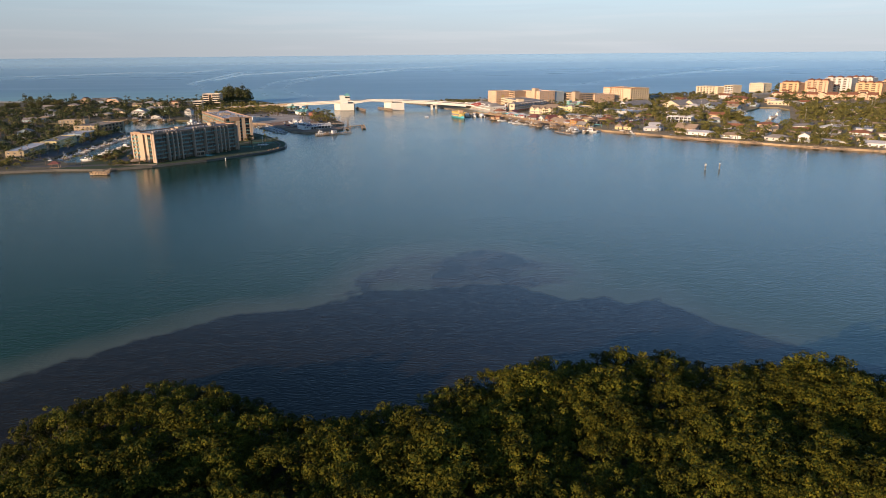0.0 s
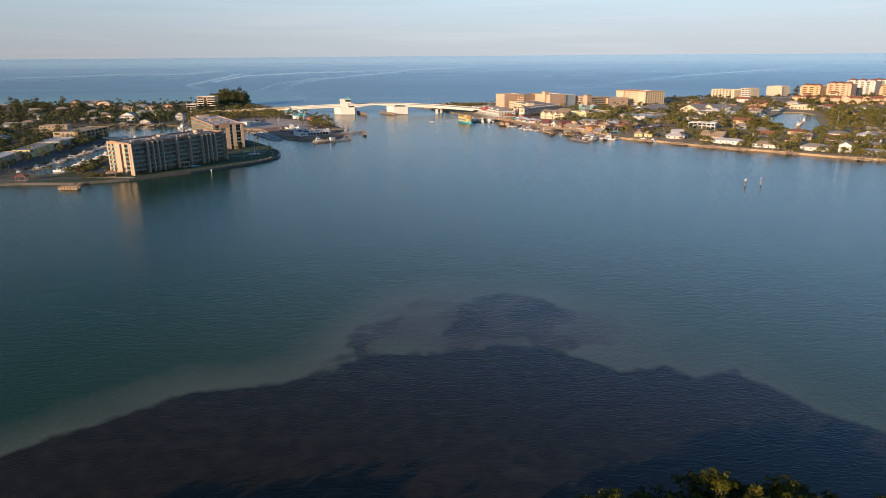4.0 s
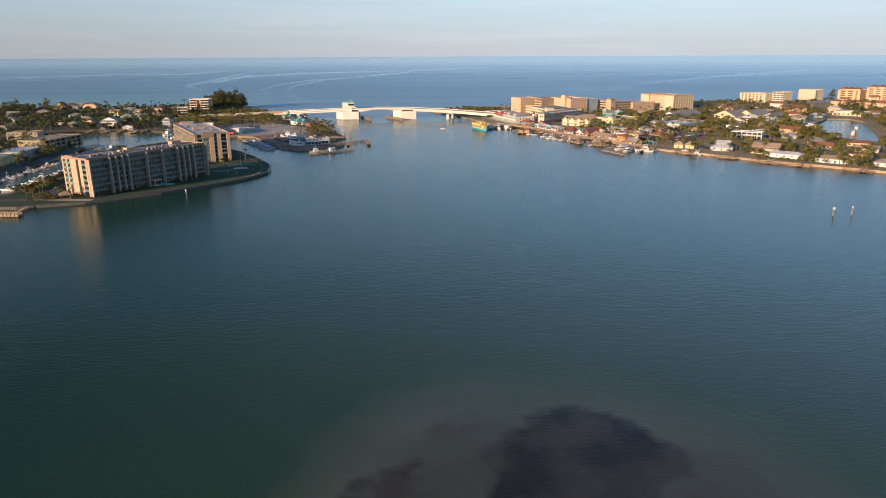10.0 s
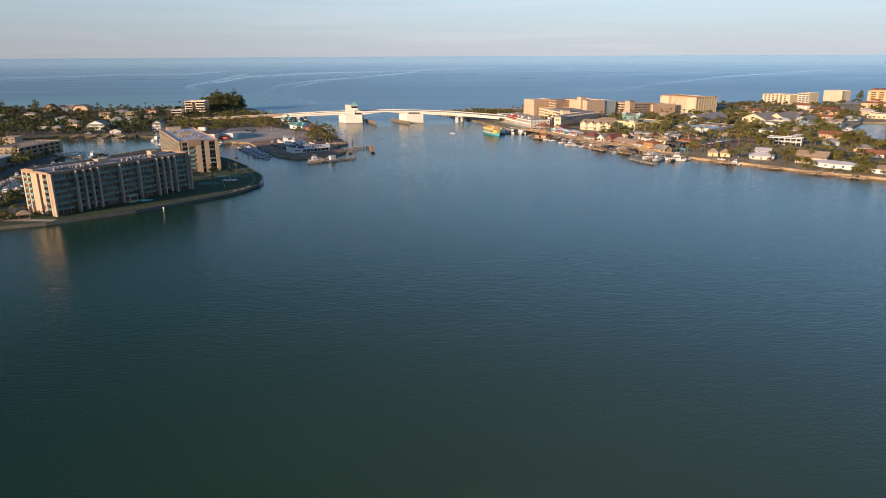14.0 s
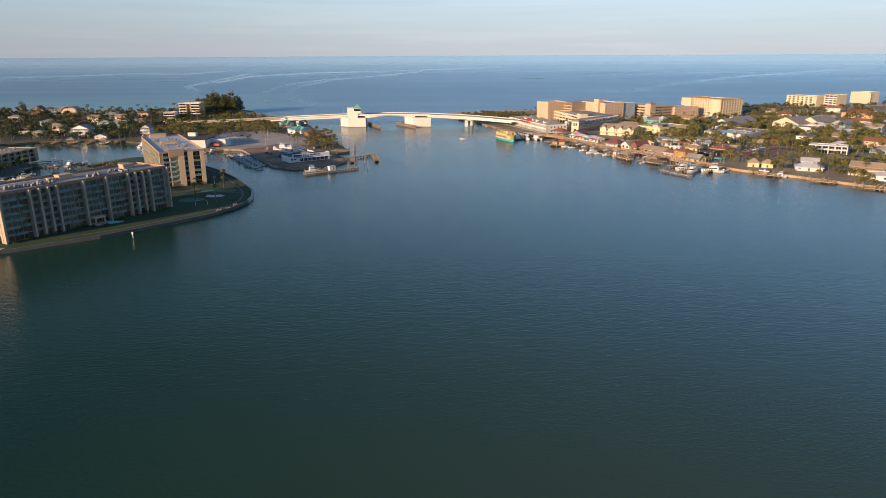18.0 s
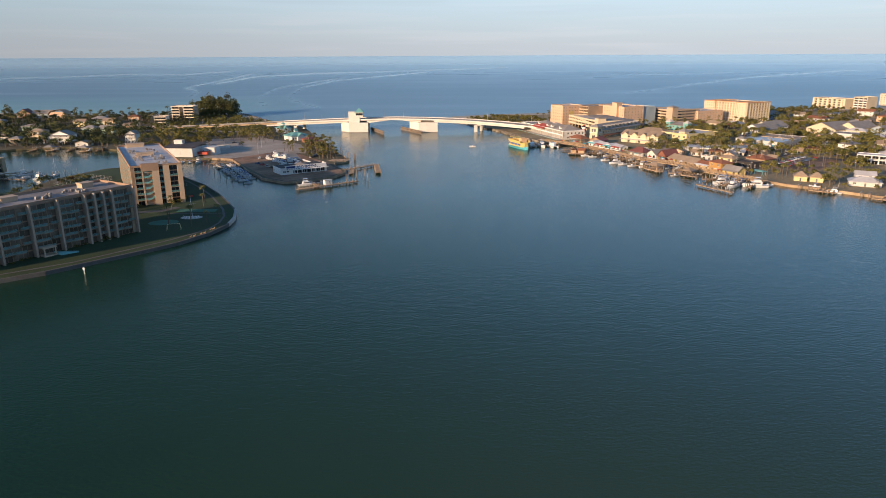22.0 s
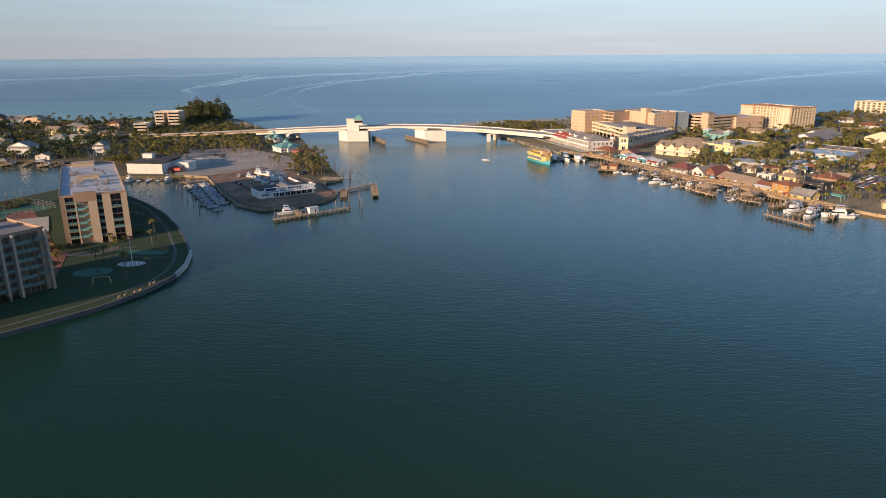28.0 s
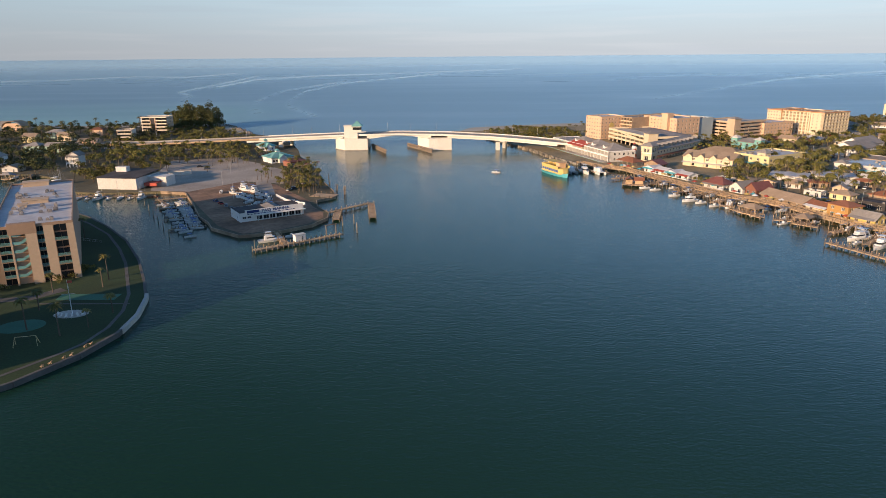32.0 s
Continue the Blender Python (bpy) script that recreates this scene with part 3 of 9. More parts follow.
MARINA = [(-186, 771), (-153, 773), (-137, 768), (-122, 736), (-110, 708), (-102, 696), (-97, 685), (-81, 671), (-76, 672), (-65, 677), (-52, 688),
          (-46.6, 701), (-47.3, 712), (-55, 726), (-58, 742), (-49, 751), (-52, 767), (-61, 794), (-70, 832), (-82, 871)]
GULF_LEFT = [(-95, 905), (-104, 945), (-118, 990), (-140, 1035), (-169, 1065), (-215, 1150), (-250, 1196), (-295, 1179), (-324, 1170),
             (-386, 1164), (-450, 1178), (-520, 1205), (-700, 1240), (-900, 1270)]
land("ground", [POINT_FRONT + POINT_TIP + CANAL + LAGOON_FAR + MARINA + GULF_LEFT], DARK_SOIL, GROUND, "low built-up shore with dark garden soil")

# the village shore
RIGHT_PASS = [(36, 1063), (60, 1015), (77, 964), (91, 927), (101, 881), (109, 857), (122, 839), (136, 829), (149, 800), (161, 765), (172, 736), (184, 724), (191, 708)]
RIGHT_BAY = [(196, 688), (205, 664), (217, 640), (238, 617), (262, 584), (298, 549), (329, 516), (361, 491), (400, 462), (520, 372), (800, 200), (1300, 200)]
GULF_RIGHT = [(1300, 1200), (900, 1180), (600, 1165), (400, 1155), (300, 1150), (160, 1133), (94, 1117), (50, 1099)]
BASIN = [(384, 664), (398, 700), (410, 745), (424, 788), (445, 815), (485, 853), (508, 880), (532, 874), (526, 838), (486, 772), (456, 722), (425, 680), (404, 658)]
land("ground", [RIGHT_PASS + RIGHT_BAY + GULF_RIGHT, BASIN], SCRUB_SOIL, GROUND, "low built-up shore of the village, sandy soil and leaf litter")
# wooded island under the start of the flight
ISLAND = [(-80, 60), (-77, 112), (-72, 126), (-65, 135), (-53, 141), (-41, 137), (-31, 130), (-22, 122), (-12, 119), (-3, 125), (13, 135), (27, 140), (41, 143), (56, 143), (68, 139),
          (81, 136), (95, 136), (112, 127), (122, 112), (132, 60), (150, -60), (90, -140), (-60, -140), (-110, -40)]
land("ground", [ISLAND], MUD, 0.35, "muddy floor of the mangrove island")


def slab(name, pts, mat, label, z=GROUND, h=0.03, category="ground"):
    return tagged(part(name, Shape().prism(pts, z - 0.25, z + h), mat), label, category, kind="structure")


def strip(pts, w):
    """The outline of a band of width w along a line of points."""
    left, right = [], []
    for i, (x, y) in enumerate(pts):
        x0, y0 = pts[max(i - 1, 0)]
        x1, y1 = pts[min(i + 1, len(pts) - 1)]
        d = math.hypot(x1 - x0, y1 - y0)
        nx, ny = -(y1 - y0) / d, (x1 - x0) / d
        left.append((x + nx * w / 2, y + ny * w / 2))
        right.append((x - nx * w / 2, y - ny * w / 2))
    return right + left[::-1]


def band(name, pts, w, mat, label, z=GROUND, h=0.04, category="road", z0=None):
    s = Shape()
    o = strip(pts, w)
    n = len(pts)
    for i in range(n - 1):
        s.prism([o[i], o[i + 1], o[2 * n - 2 - i], o[2 * n - 1 - i]], (z - 0.2) if z0 is None else z0, z + h)
    return tagged(part(name, s, mat), label, category, kind="structure")

# ---- drawbridge over the pass ----
BRIDGE_LINE = [(-330, 1003), (-250, 990), (-200, 982), (-150, 974), (-100, 966), (-60, 961), (-20, 957), (20, 953), (60, 946), (90, 937), (125, 922), (165, 900)]


def deck_height(x):
    """Height of the roadway along the bridge."""
    k = np.interp(x, [-330, -250, -200, -150, -100, -60, -20, 20, 60, 90, 125, 165], [1.7, 2.6, 5.0, 7.7, 10.3, 12.0, 12.9, 12.3, 10.7, 8.9, 6.6, 3.6])
    return float(k)


def bridge():
    root = thing("drawbridge", -20, 957, 0, 0, "white concrete drawbridge with a control tower across the pass", "bridge")

    def sweep(name, a0, a1, off0, off1, dz0, dz1, mat, label="", drop=None):
        """A beam that follows the line from x = a0 to a1, between two offsets across and two heights about the roadway."""
        xs = np.arange(a0, a1 + 0.1, 6.0)
        s, ring = Shape(), []
        lx, ly = [p[0] for p in BRIDGE_LINE], [p[1] for p in BRIDGE_LINE]
        for x in xs:
            y = np.interp(x, lx, ly)
            gy = (np.interp(x + 4, lx, ly) - np.interp(x - 4, lx, ly)) / 8
            d = math.hypot(1, gy)
            nx, ny = -gy / d, 1 / d
            z = deck_height(x)
            lo = drop(x) if drop else dz0
            ring.append([(x + nx * o - root.location.x, y + ny * o - root.location.y, z + h) for o, h in ((off0, lo), (off1, lo), (off1, dz1), (off0, dz1))])
        for a, b in zip(ring, ring[1:]):
            for i in range(4):
                j = (i + 1) % 4
                s.face([a[j], a[i], b[i], b[j]])
        s.face(ring[0])
        s.face(ring[-1][::-1])
        return part(name, s, mat, root, label)

    sweep("roadway", -330, 150, -10, 10, -0.5, 0.0, LOT, "pale worn roadway")
    for side in (-1, 1):
        sweep("approach_wall", -300, -138, side * 10.2 - 0.2, side * 10.2 + 0.2, -0.8, 0.7, BULKHEAD if side < 0 else SEAWALL, "tan weathered approach wall")
        sweep("parapet", -138, 130, side * 10.2 - 0.2, side * 10.2 + 0.2, -0.8, 0.75, BRIDGE)
        sweep("kerb_walk", -300, 130, side * 9 - 0.9, side * 9 + 0.9, 0.0, 0.2, CONCRETE)

    def arch(x):
        return -1.2 - 2.2 * min(1.0, abs((x + 18) / 24.0)) ** 2
    for off in (-8.5, -3, 3, 8.5):
        sweep("girder", -150, -62, off - 0.5, off + 0.5, -2.6, -0.5, BRIDGE)
        sweep("leaf_girder", -46, 8, off - 0.4, off + 0.4, -2.6, -0.5, BRIDGE, drop=arch)
        sweep("girder", 22, 112, off - 0.5, off + 0.5, -2.6, -0.5, BRIDGE)
    ox, oy = root.location.x, root.location.y
    for x0, x1, yc in ((-74, -46, 961), (-4, 24, 954.5)):
        s = Shape()
        a, b = x0 - ox, x1 - ox
        y0, y1 = yc - 16 - oy, yc + 16 - oy
        o = [(a + 9, y0), (b, y0), (b, y1), (a, y1), (a, y0 + 12)]
        s.prism(o, -3, deck_height((x0 + x1) / 2) - 2.5)
        part("bascule_pier", s, BRIDGE, root)
        part("pier_footing", Shape().prism([(p[0] + (0.5 if p[0] > (a + b) / 2 else -0.5), p[1] + (0.5 if p[1] > (y0 + y1) / 2 else -0.5)) for p in o], -3, 0.5), SEAWALL, root)
    for x, y in ((-118, 969), (66, 944)):
        for off in (-6, 6):
            s = Shape()
            s.box(-1.6, 1.6, off - 1.8, off + 1.8, -3, deck_height(x) - 3.6)
            part("pier_column", s, BRIDGE, root, at=(x - ox + off * 0.6, y - oy, 0))
        part("pier_cap", Shape().box(-1.8, 1.8, -10, 10, deck_height(x) - 3.6, deck_height(x) - 2.6), BRIDGE, root, at=(x - ox, y - oy, 0))
    # control tower beside the left leaf
    tx, ty, tz = -58, 953, deck_height(-58)
    tower = part("control_tower", Shape().box(-7.5, 3.5, -3, 3, -4, 7.6).box(-7.9, -0.5, -3.4, 3.4, 7.6, 8.4), BRIDGE, root, "white control tower with a teal roof", at=(tx - ox, ty - oy - 1, tz))
    part("lookout", Shape().box(-0.6, 7, -3.6, 3.6, 2.6, 4.6).box(-0.3, 6.7, -3.3, 3.3, 4.6, 7.4, 1).box(-0.6, 7, -3.6, 3.6, 6.8, 7.6), [BRIDGE, PANE], tower)
    part("roof", Shape().hip(-0.6, 7, -3.6, 3.6, 7.6, 4.0, 0.9), TEAL, tower)
    # fenders along the navigation channel
    for x0, y0, x1, y1 in ((-44, 964, -29, 922), (-13, 966, 8, 921)):
        d = math.hypot(x1 - x0, y1 - y0)
        f = thing("fender", x0, y0, 0, math.atan2(y1 - y0, x1 - x0), "dark timber fender wall beside the channel", "fender", "channel fenders")
        for k in range(4):
            part("wale", Shape().box(0, d, -0.6, -0.3, 0.2 + k * 0.7, 0.65 + k * 0.7), PILE, f)
        pile = shared("fender_pile", lambda: Shape().cyl(0, 0, -3, 3.6, 0.25).mesh("piling", PILE))
        for k in range(int(d / 2.2)):
            part("piling", pile, parent=f, at=(k * 2.2 + 1, 0, 0))
        part("walkway", Shape().box(0, d, -0.25, 0.9, 2.9, 3.1), TIMBER, f)


bridge()
# lamp posts on the bridge
def street_lamp(x, y, z, rz, h=9.0, group="street lamps"):
    t = thing("street_lamp", x, y, z, rz, "slim grey steel street lamp", "street lamp", group)
    part("pole", shared(("pole", h), lambda: Shape().cyl(0, 0, 0, h, 0.11, 0.07, 6).mesh("pole", METAL)), parent=t)
    part("arm", shared(("arm", h), lambda: Shape().tube((0, 0, h), (1.8, 0, h + 0.35), 0.05).mesh("arm", METAL)), parent=t)
    part("lamp_head", shared(("head", h), lambda: Shape().box(1.6, 2.5, -0.16, 0.16, h + 0.26, h + 0.42).mesh("lamp_head", METAL)), parent=t)


for x in range(-240, 130, 42):
    y = float(np.interp(x, [p[0] for p in BRIDGE_LINE], [p[1] for p in BRIDGE_LINE]))
    street_lamp(x, y + 9.3, deck_height(x) + 0.2, -1.57, 8.0, "bridge lamps")
    street_lamp(x + 20, y - 10.6, deck_height(x) + 0.2, 1.57, 8.0, "bridge lamps")

# ---- kinds of buildings ----
def rail_mesh(w, mat):
    def make():
        s = Shape().box(0, w, -0.04, 0.04, 0.96, 1.06)
        for z in (0.12, 0.33, 0.54, 0.75):
            s.box(0, w, -0.015, 0.015, z, z + 0.11)
        n = max(2, int(w / 1.1) + 1)
        for i in range(n):
            x = i * (w - 0.06) / (n - 1)
            s.box(x, x + 0.06, -0.05, 0.05, 0, 1.0)
        return s.mesh("railing", mat)
    return shared(("rail", round(w, 2), mat.name), make)


def facade(root, p, ang, secs, floors, fh, z0, top, wall, rail=None, band=None, pane=None, rec=1.8, frame_mat=None):
    """One face of a block: sections (kind, a0, a1, extra) along it. The outer face looks to the right of the way along."""
    band = band or wall
    put = dict(parent=root, at=(p[0], p[1], 0), rz=ang)
    c, s_ = math.cos(ang), math.sin(ang)

    def spot(a, b, z):
        return (p[0] + a * c - b * s_, p[1] + a * s_ + b * c, z)
    for sec in secs:
        kind, a0, a1 = sec[:3]
        w = a1 - a0
        if kind == "solid":
            part("wall_panel", Shape().box(a0, a1, 0, rec + 0.2, z0, top), wall, **put)
        elif kind == "stair":
            part("stair_wall", Shape().box(a0, a1, rec - 0.5, rec, z0, top), wall, **put)
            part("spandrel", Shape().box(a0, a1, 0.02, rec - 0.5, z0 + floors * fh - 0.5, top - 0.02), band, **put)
            flight = shared(("flight", round(w, 2), fh, (rail or RAIL).name), lambda: Shape().solid([(0, 0.1, 0), (w * 0.55, 0.1, 0), (w, 0.1, fh * 0.42), (w, 0.1, fh * 0.42 + 1.0), (w * 0.55, 0.1, 1.0), (0, 0.1, 1.0), (0, 0.2, 0), (w * 0.55, 0.2, 0), (w, 0.2, fh * 0.42), (w, 0.2, fh * 0.42 + 1.0), (w * 0.55, 0.2, 1.0), (0, 0.2, 1.0)],
                    [(0, 1, 4, 5), (1, 2, 3, 4), (11, 10, 7, 6), (10, 9, 8, 7), (5, 4, 10, 11), (4, 3, 9, 10), (1, 0, 6, 7), (2, 1, 7, 8)]).mesh("stair_rail", rail or RAIL))
            tread = shared(("tread", round(w, 2), rec, band.name), lambda: Shape().box(0, w, 0.1, rec - 0.5, -0.2, 0).mesh("landing", band))
            for k in range(1, floors):
                part("stair_rail", flight, parent=root, at=spot(a0, 0.0, z0 + k * fh), rz=ang)
                part("landing", tread, parent=root, at=spot(a0, 0.0, z0 + k * fh), rz=ang)
        elif kind == "bay":
            step = sec[3] if len(sec) > 3 else (lambda k: True)
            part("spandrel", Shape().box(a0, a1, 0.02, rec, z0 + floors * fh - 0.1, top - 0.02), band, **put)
            slab_me = shared(("slab", round(w, 2), rec, band.name), lambda: Shape().box(0, w, 0, rec, -0.22, 0).mesh("balcony_floor", band))
            win = window_mesh(w - 0.1, fh - 0.35, frame_mat or band, pane)
            for k in range(floors):
                z = z0 + k * fh
                part("window", win, parent=root, at=spot((a0 + a1) / 2, rec - 0.05, z + 0.05), rz=ang)
                if k and step(k) and root.location.y > 930:
                    part("balcony", shared(("balc", round(w, 2), rec, (rail or RAIL).name), lambda: Shape().solid([(0, 0, -0.22), (w, 0, -0.22), (w, rec, -0.22), (0, rec, -0.22), (0, 0, 1.0), (w, 0, 1.0), (w, 0.15, 1.0), (0, 0.15, 1.0), (0, 0.15, 0), (w, 0.15, 0), (w, rec, 0), (0, rec, 0)],
                         [(3, 2, 1, 0), (0, 1, 5, 4), (4, 5, 6, 7), (7, 6, 9, 8), (8, 9, 10, 11), (1, 2, 10, 9, 6, 5), (0, 4, 7, 8, 11, 3)]).mesh("balcony", rail or RAIL)), parent=root, at=spot(a0, 0.0, z), rz=ang)
                elif k and step(k):
                    part("balcony_floor", slab_me, parent=root, at=spot(a0, 0.0, z), rz=ang)
                    part("railing", rail_mesh(w, rail or RAIL), parent=root, at=spot(a0, 0.08, z), rz=ang)
        elif kind == "grid":
            n, ww, wh = sec[3:6]
            sill = sec[6] if len(sec) > 6 else 0.9
            holes = [(a0 + (i + 0.5) * w / n - ww / 2 - a0, a0 + (i + 0.5) * w / n + ww / 2 - a0, z0 + k * fh + sill, z0 + k * fh + sill + wh)
                     for i in range(n) for k in range(floors)]
            part("wall", Shape().wall((a0, 0), (1, 0), w, z0, top, holes, 0.3), wall, **put)
            win = window_mesh(ww, wh, frame_mat, pane)
            for h in holes:
                part("window", win, parent=root, at=spot(a0 + (h[0] + h[1]) / 2, 0.22, h[2]), rz=ang)


def roof_units(root, x0, x1, y0, y1, z, n, seed):
    """Air handlers scattered on a flat roof."""
    rs = random.Random(seed)
    unit = shared("roof_unit", lambda: Shape().box(-0.7, 0.7, -0.6, 0.6, 0.25, 1.25).box(-0.8, -0.7, -0.5, 0.5, 0, 0.5).box(0.7, 0.8, -0.5, 0.5, 0, 0.5).cyl(0, 0, 1.25, 1.4, 0.42, n=8).mesh("air_handler", ROOF_GREY))
    for i in range(n):
        part("air_handler", unit, parent=root, at=(rs.uniform(x0, x1), rs.uniform(y0, y1), z), rz=rs.choice((0, 1.57, 0.1)), scale=[rs.uniform(0.6, 1.0)] * 3)


def block(name, x, y, deg, w, d, floors, fh, wall, roof, sides, label, category="building", group="", z=GROUND, parapet=1.0, rail=None, band=None,
          rec=1.8, units=0, pane=None, frame_mat=None, front_in=None):
    """A flat-roofed block. Its front runs from (x, y) along deg, the rest lies behind. sides: sections for front, right, back, left."""
    root = thing(name, x, y, z, radians(deg), label, category, group)
    top = floors * fh + parapet
    ins = [rec if sides.get(k) and any(q[0] in ("bay", "stair") for q in sides[k]) else (0.28 if sides.get(k) else 0.0) for k in ("front", "right", "back", "left")]
    ins[0] = ins[0] if front_in is None else front_in
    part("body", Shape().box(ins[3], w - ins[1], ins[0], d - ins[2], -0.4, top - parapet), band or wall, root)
    part("roof", Shape().box(0.2, w - 0.2, 0.2, d - 0.2, top - parapet - 0.12, top - parapet + 0.12), roof, root)
    for k, (px, py, ang, run) in {"front": (0, 0, 0, w), "right": (w, 0, math.pi / 2, d), "back": (w, d, math.pi, w), "left": (0, d, -math.pi / 2, d)}.items():
        part("parapet", Shape().box(0, run, 0, 0.35, top - parapet, top), band or wall, root, at=(px, py, 0), rz=ang)
        if sides.get(k):
            facade(root, (px, py), ang, sides[k], floors, fh, 0, top - parapet, wall, rail, band, pane, rec, frame_mat)
    if units:
        roof_units(root, 2, w - 2, 2, d - 2, top - parapet + 0.12, units, int(abs(x) * 7 + y))
    if y > 990 or x > 500 or x < -270:
        join_far(root, ("window",))
    return root


def house(x, y, deg, w, d, walls, roof, label, storeys=1, kind="hip", rise=None, fh=2.8, z=GROUND, stilts=0.0, porch=False, group="houses", along="x", name="house", chimney=False, over=0.7):
    """A dwelling: four walls with cut windows and a door, a pitched or flat roof, maybe a porch or stilts."""
    root = thing(name, x, y, z, radians(deg), label, "house", group)
    h = storeys * fh + stilts
    rise = rise or min(w, d) * 0.22
    if stilts:
        post = shared(("stilt", stilts), lambda: Shape().box(-0.2, 0.2, -0.2, 0.2, 0, stilts).mesh("post", WHITE))
        for i in range(4):
            for j in (0.3, d - 0.3):
                part("post", post, parent=root, at=(0.3 + i * (w - 0.6) / 3, j, 0))
    shell = Shape()
    for px, py, ang, run, front in ((0, 0, 0, w, True), (w, 0, math.pi / 2, d, False), (w, d, math.pi, w, False), (0, d, -math.pi / 2, d, False)):
        n = max(1, int(run / (6.5 if group == "garden bungalows" else 4.6)))
        holes = []
        seen = front or (group != "garden bungalows") and (ang > 0 and ang < 2) and x > -60 or (ang < 0 and x < -60)
        for k in range(storeys if seen and not (x < -60 and ang > 0) else 0):
            for i in range(n):
                a = (i + 0.5) * run / n
                zz = stilts + k * fh
                if front and k == 0 and i == n // 2:
                    holes.append((a - 0.55, a + 0.55, zz + 0.02, zz + 2.1))
                else:
                    ww = 1.5 if front else 1.1
                    holes.append((a - ww / 2, a + ww / 2, zz + 0.9, zz + 2.2))
        c, s = math.cos(ang), math.sin(ang)
        shell.wall((px, py), (c, s), run, stilts - (0 if stilts else 0.3), h, holes, 0.2)
        for hh in holes:
            a, ww, wh = (hh[0] + hh[1]) / 2, hh[1] - hh[0], hh[3] - hh[2]
            part("door" if wh > 2 else "window", window_mesh(ww, wh), parent=root, at=(px + a * c - 0.12 * s, py + a * s + 0.12 * c, hh[2]), rz=ang)
    if kind == "gable":
        shell.gable_ends(w, d, h, rise, along)
    part("wall", shell, walls, root)
    if stilts:
        part("floor_deck", Shape().box(-0.2, w + 0.2, -0.2, d + 0.2, stilts - 0.3, stilts), walls, root)
    s = Shape()
    if kind == "hip":
        s.hip(0, w, 0, d, h, rise, over)
    elif kind == "gable":
        s.gable(0, w, 0, d, h, rise, over, 0.25, along)
    else:
        s.box(-over, w + over, -over, d + over, h, h + 0.35).box(-over + 0.2, w + over - 0.2, -over + 0.2, d + over - 0.2, h + 0.35, h + 0.45)
    part("roof", s, roof, root)
    if porch:
        part("porch_roof", Shape().solid([(0, -3, h - fh * 0.25 - 0.35), (w, -3, h - fh * 0.25 - 0.35), (w, 0, h - 0.2), (0, 0, h - 0.2), (0, -3, h - fh * 0.25 - 0.2), (w, -3, h - fh * 0.25 - 0.2), (w, 0, h - 0.05), (0, 0, h - 0.05)],
                                        [(3, 2, 1, 0), (4, 5, 6, 7), (0, 1, 5, 4), (1, 2, 6, 5), (2, 3, 7, 6), (3, 0, 4, 7)]), roof, root)
        pp = shared(("porch_post", round(h, 1)), lambda: Shape().box(-0.1, 0.1, -0.1, 0.1, 0, h - fh * 0.25 - 0.3).mesh("post", WHITE))
        for i in range(4):
            part("post", pp, parent=root, at=(0.2 + i * (w - 0.4) / 3, -2.85, 0))
        for k in range(storeys):
            zz = stilts + k * fh
            if zz > 0.5:
                part("balcony", Shape().box(0, w, -3, 0, zz - 0.2, zz), walls, root)
            part("railing", rail_mesh(w, WHITE), parent=root, at=(0, -2.9, zz))
    if chimney:
        part("chimney", Shape().box(w * 0.7, w * 0.7 + 0.8, d * 0.5, d * 0.5 + 0.8, h, h + rise + 1.0), walls, root)
    if group in ("garden bungalows", "townhouses", "village houses", "left houses"):
        join_far(root)
    return root


# ---- plants ----
def leaf_cloud(rs, lobes, count, size, flat=0.6, lift=0.0):
    """Quads for clumps of leaves over a set of lobes (x, y, z, rx, rz), each turned at random."""
    s = Shape()
    total = sum(l[3] ** 2 for l in lobes)
    for x, y, z, r, h in lobes:
        for _ in range(max(4, int(count * r * r / total))):
            a, b = rs.uniform(0, 2 * math.pi), math.asin(rs.uniform(-0.45, 1.0))
            k = rs.uniform(0.72, 1.05)
            p = Vector((x + r * k * math.cos(a) * math.cos(b), y + r * k * math.sin(a) * math.cos(b), z + h * k * math.sin(b)))
            nrm = (Vector((math.cos(a) * math.cos(b), math.sin(a) * math.cos(b), math.sin(b) + 0.35)) + Vector((rs.gauss(0, flat), rs.gauss(0, flat), rs.gauss(0, flat)))).normalized()
            u = nrm.orthogonal().normalized()
            u = (u * math.cos(a * 3) + nrm.cross(u) * math.sin(a * 3))
            v = nrm.cross(u)
            q = size * rs.uniform(0.6, 1.3)
            s.face([p - u * q * 0.5, p - v * q * 0.3 + u * 0.1 * q, p + u * q * 0.55, p + v * q * 0.38])
    return s


def leaf_tips(rs, lobes, count, size, flat):
    """Small three-cornered leaves over the upper side of each lobe, for crowns seen from above."""
    s = Shape()
    total = sum(l[3] ** 2 for l in lobes)
    for x, y, z, r, h in lobes:
        for _ in range(max(6, int(count * r * r / total))):
            a, b = rs.uniform(0, 2 * math.pi), math.asin(rs.uniform(-0.25, 1.0))
            k = rs.uniform(0.8, 1.06)
            out = Vector((math.cos(a) * math.cos(b), math.sin(a) * math.cos(b), math.sin(b)))
            p = Vector((x + r * k * out.x, y + r * k * out.y, z + h * k * out.z))
            nrm = (out + Vector((rs.gauss(0, flat), rs.gauss(0, flat), rs.gauss(0, flat) + 0.1))).normalized()
            u = nrm.orthogonal().normalized()
            c = rs.uniform(0, 6.28)
            u = u * math.cos(c) + nrm.cross(u) * math.sin(c)
            v, q = nrm.cross(u), size * rs.uniform(0.7, 1.4)
            s.face([p - u * q * 0.6, p + u * q * 0.35 - v * q * 0.45, p + u * q * 0.35 + v * q * 0.45])
    return s


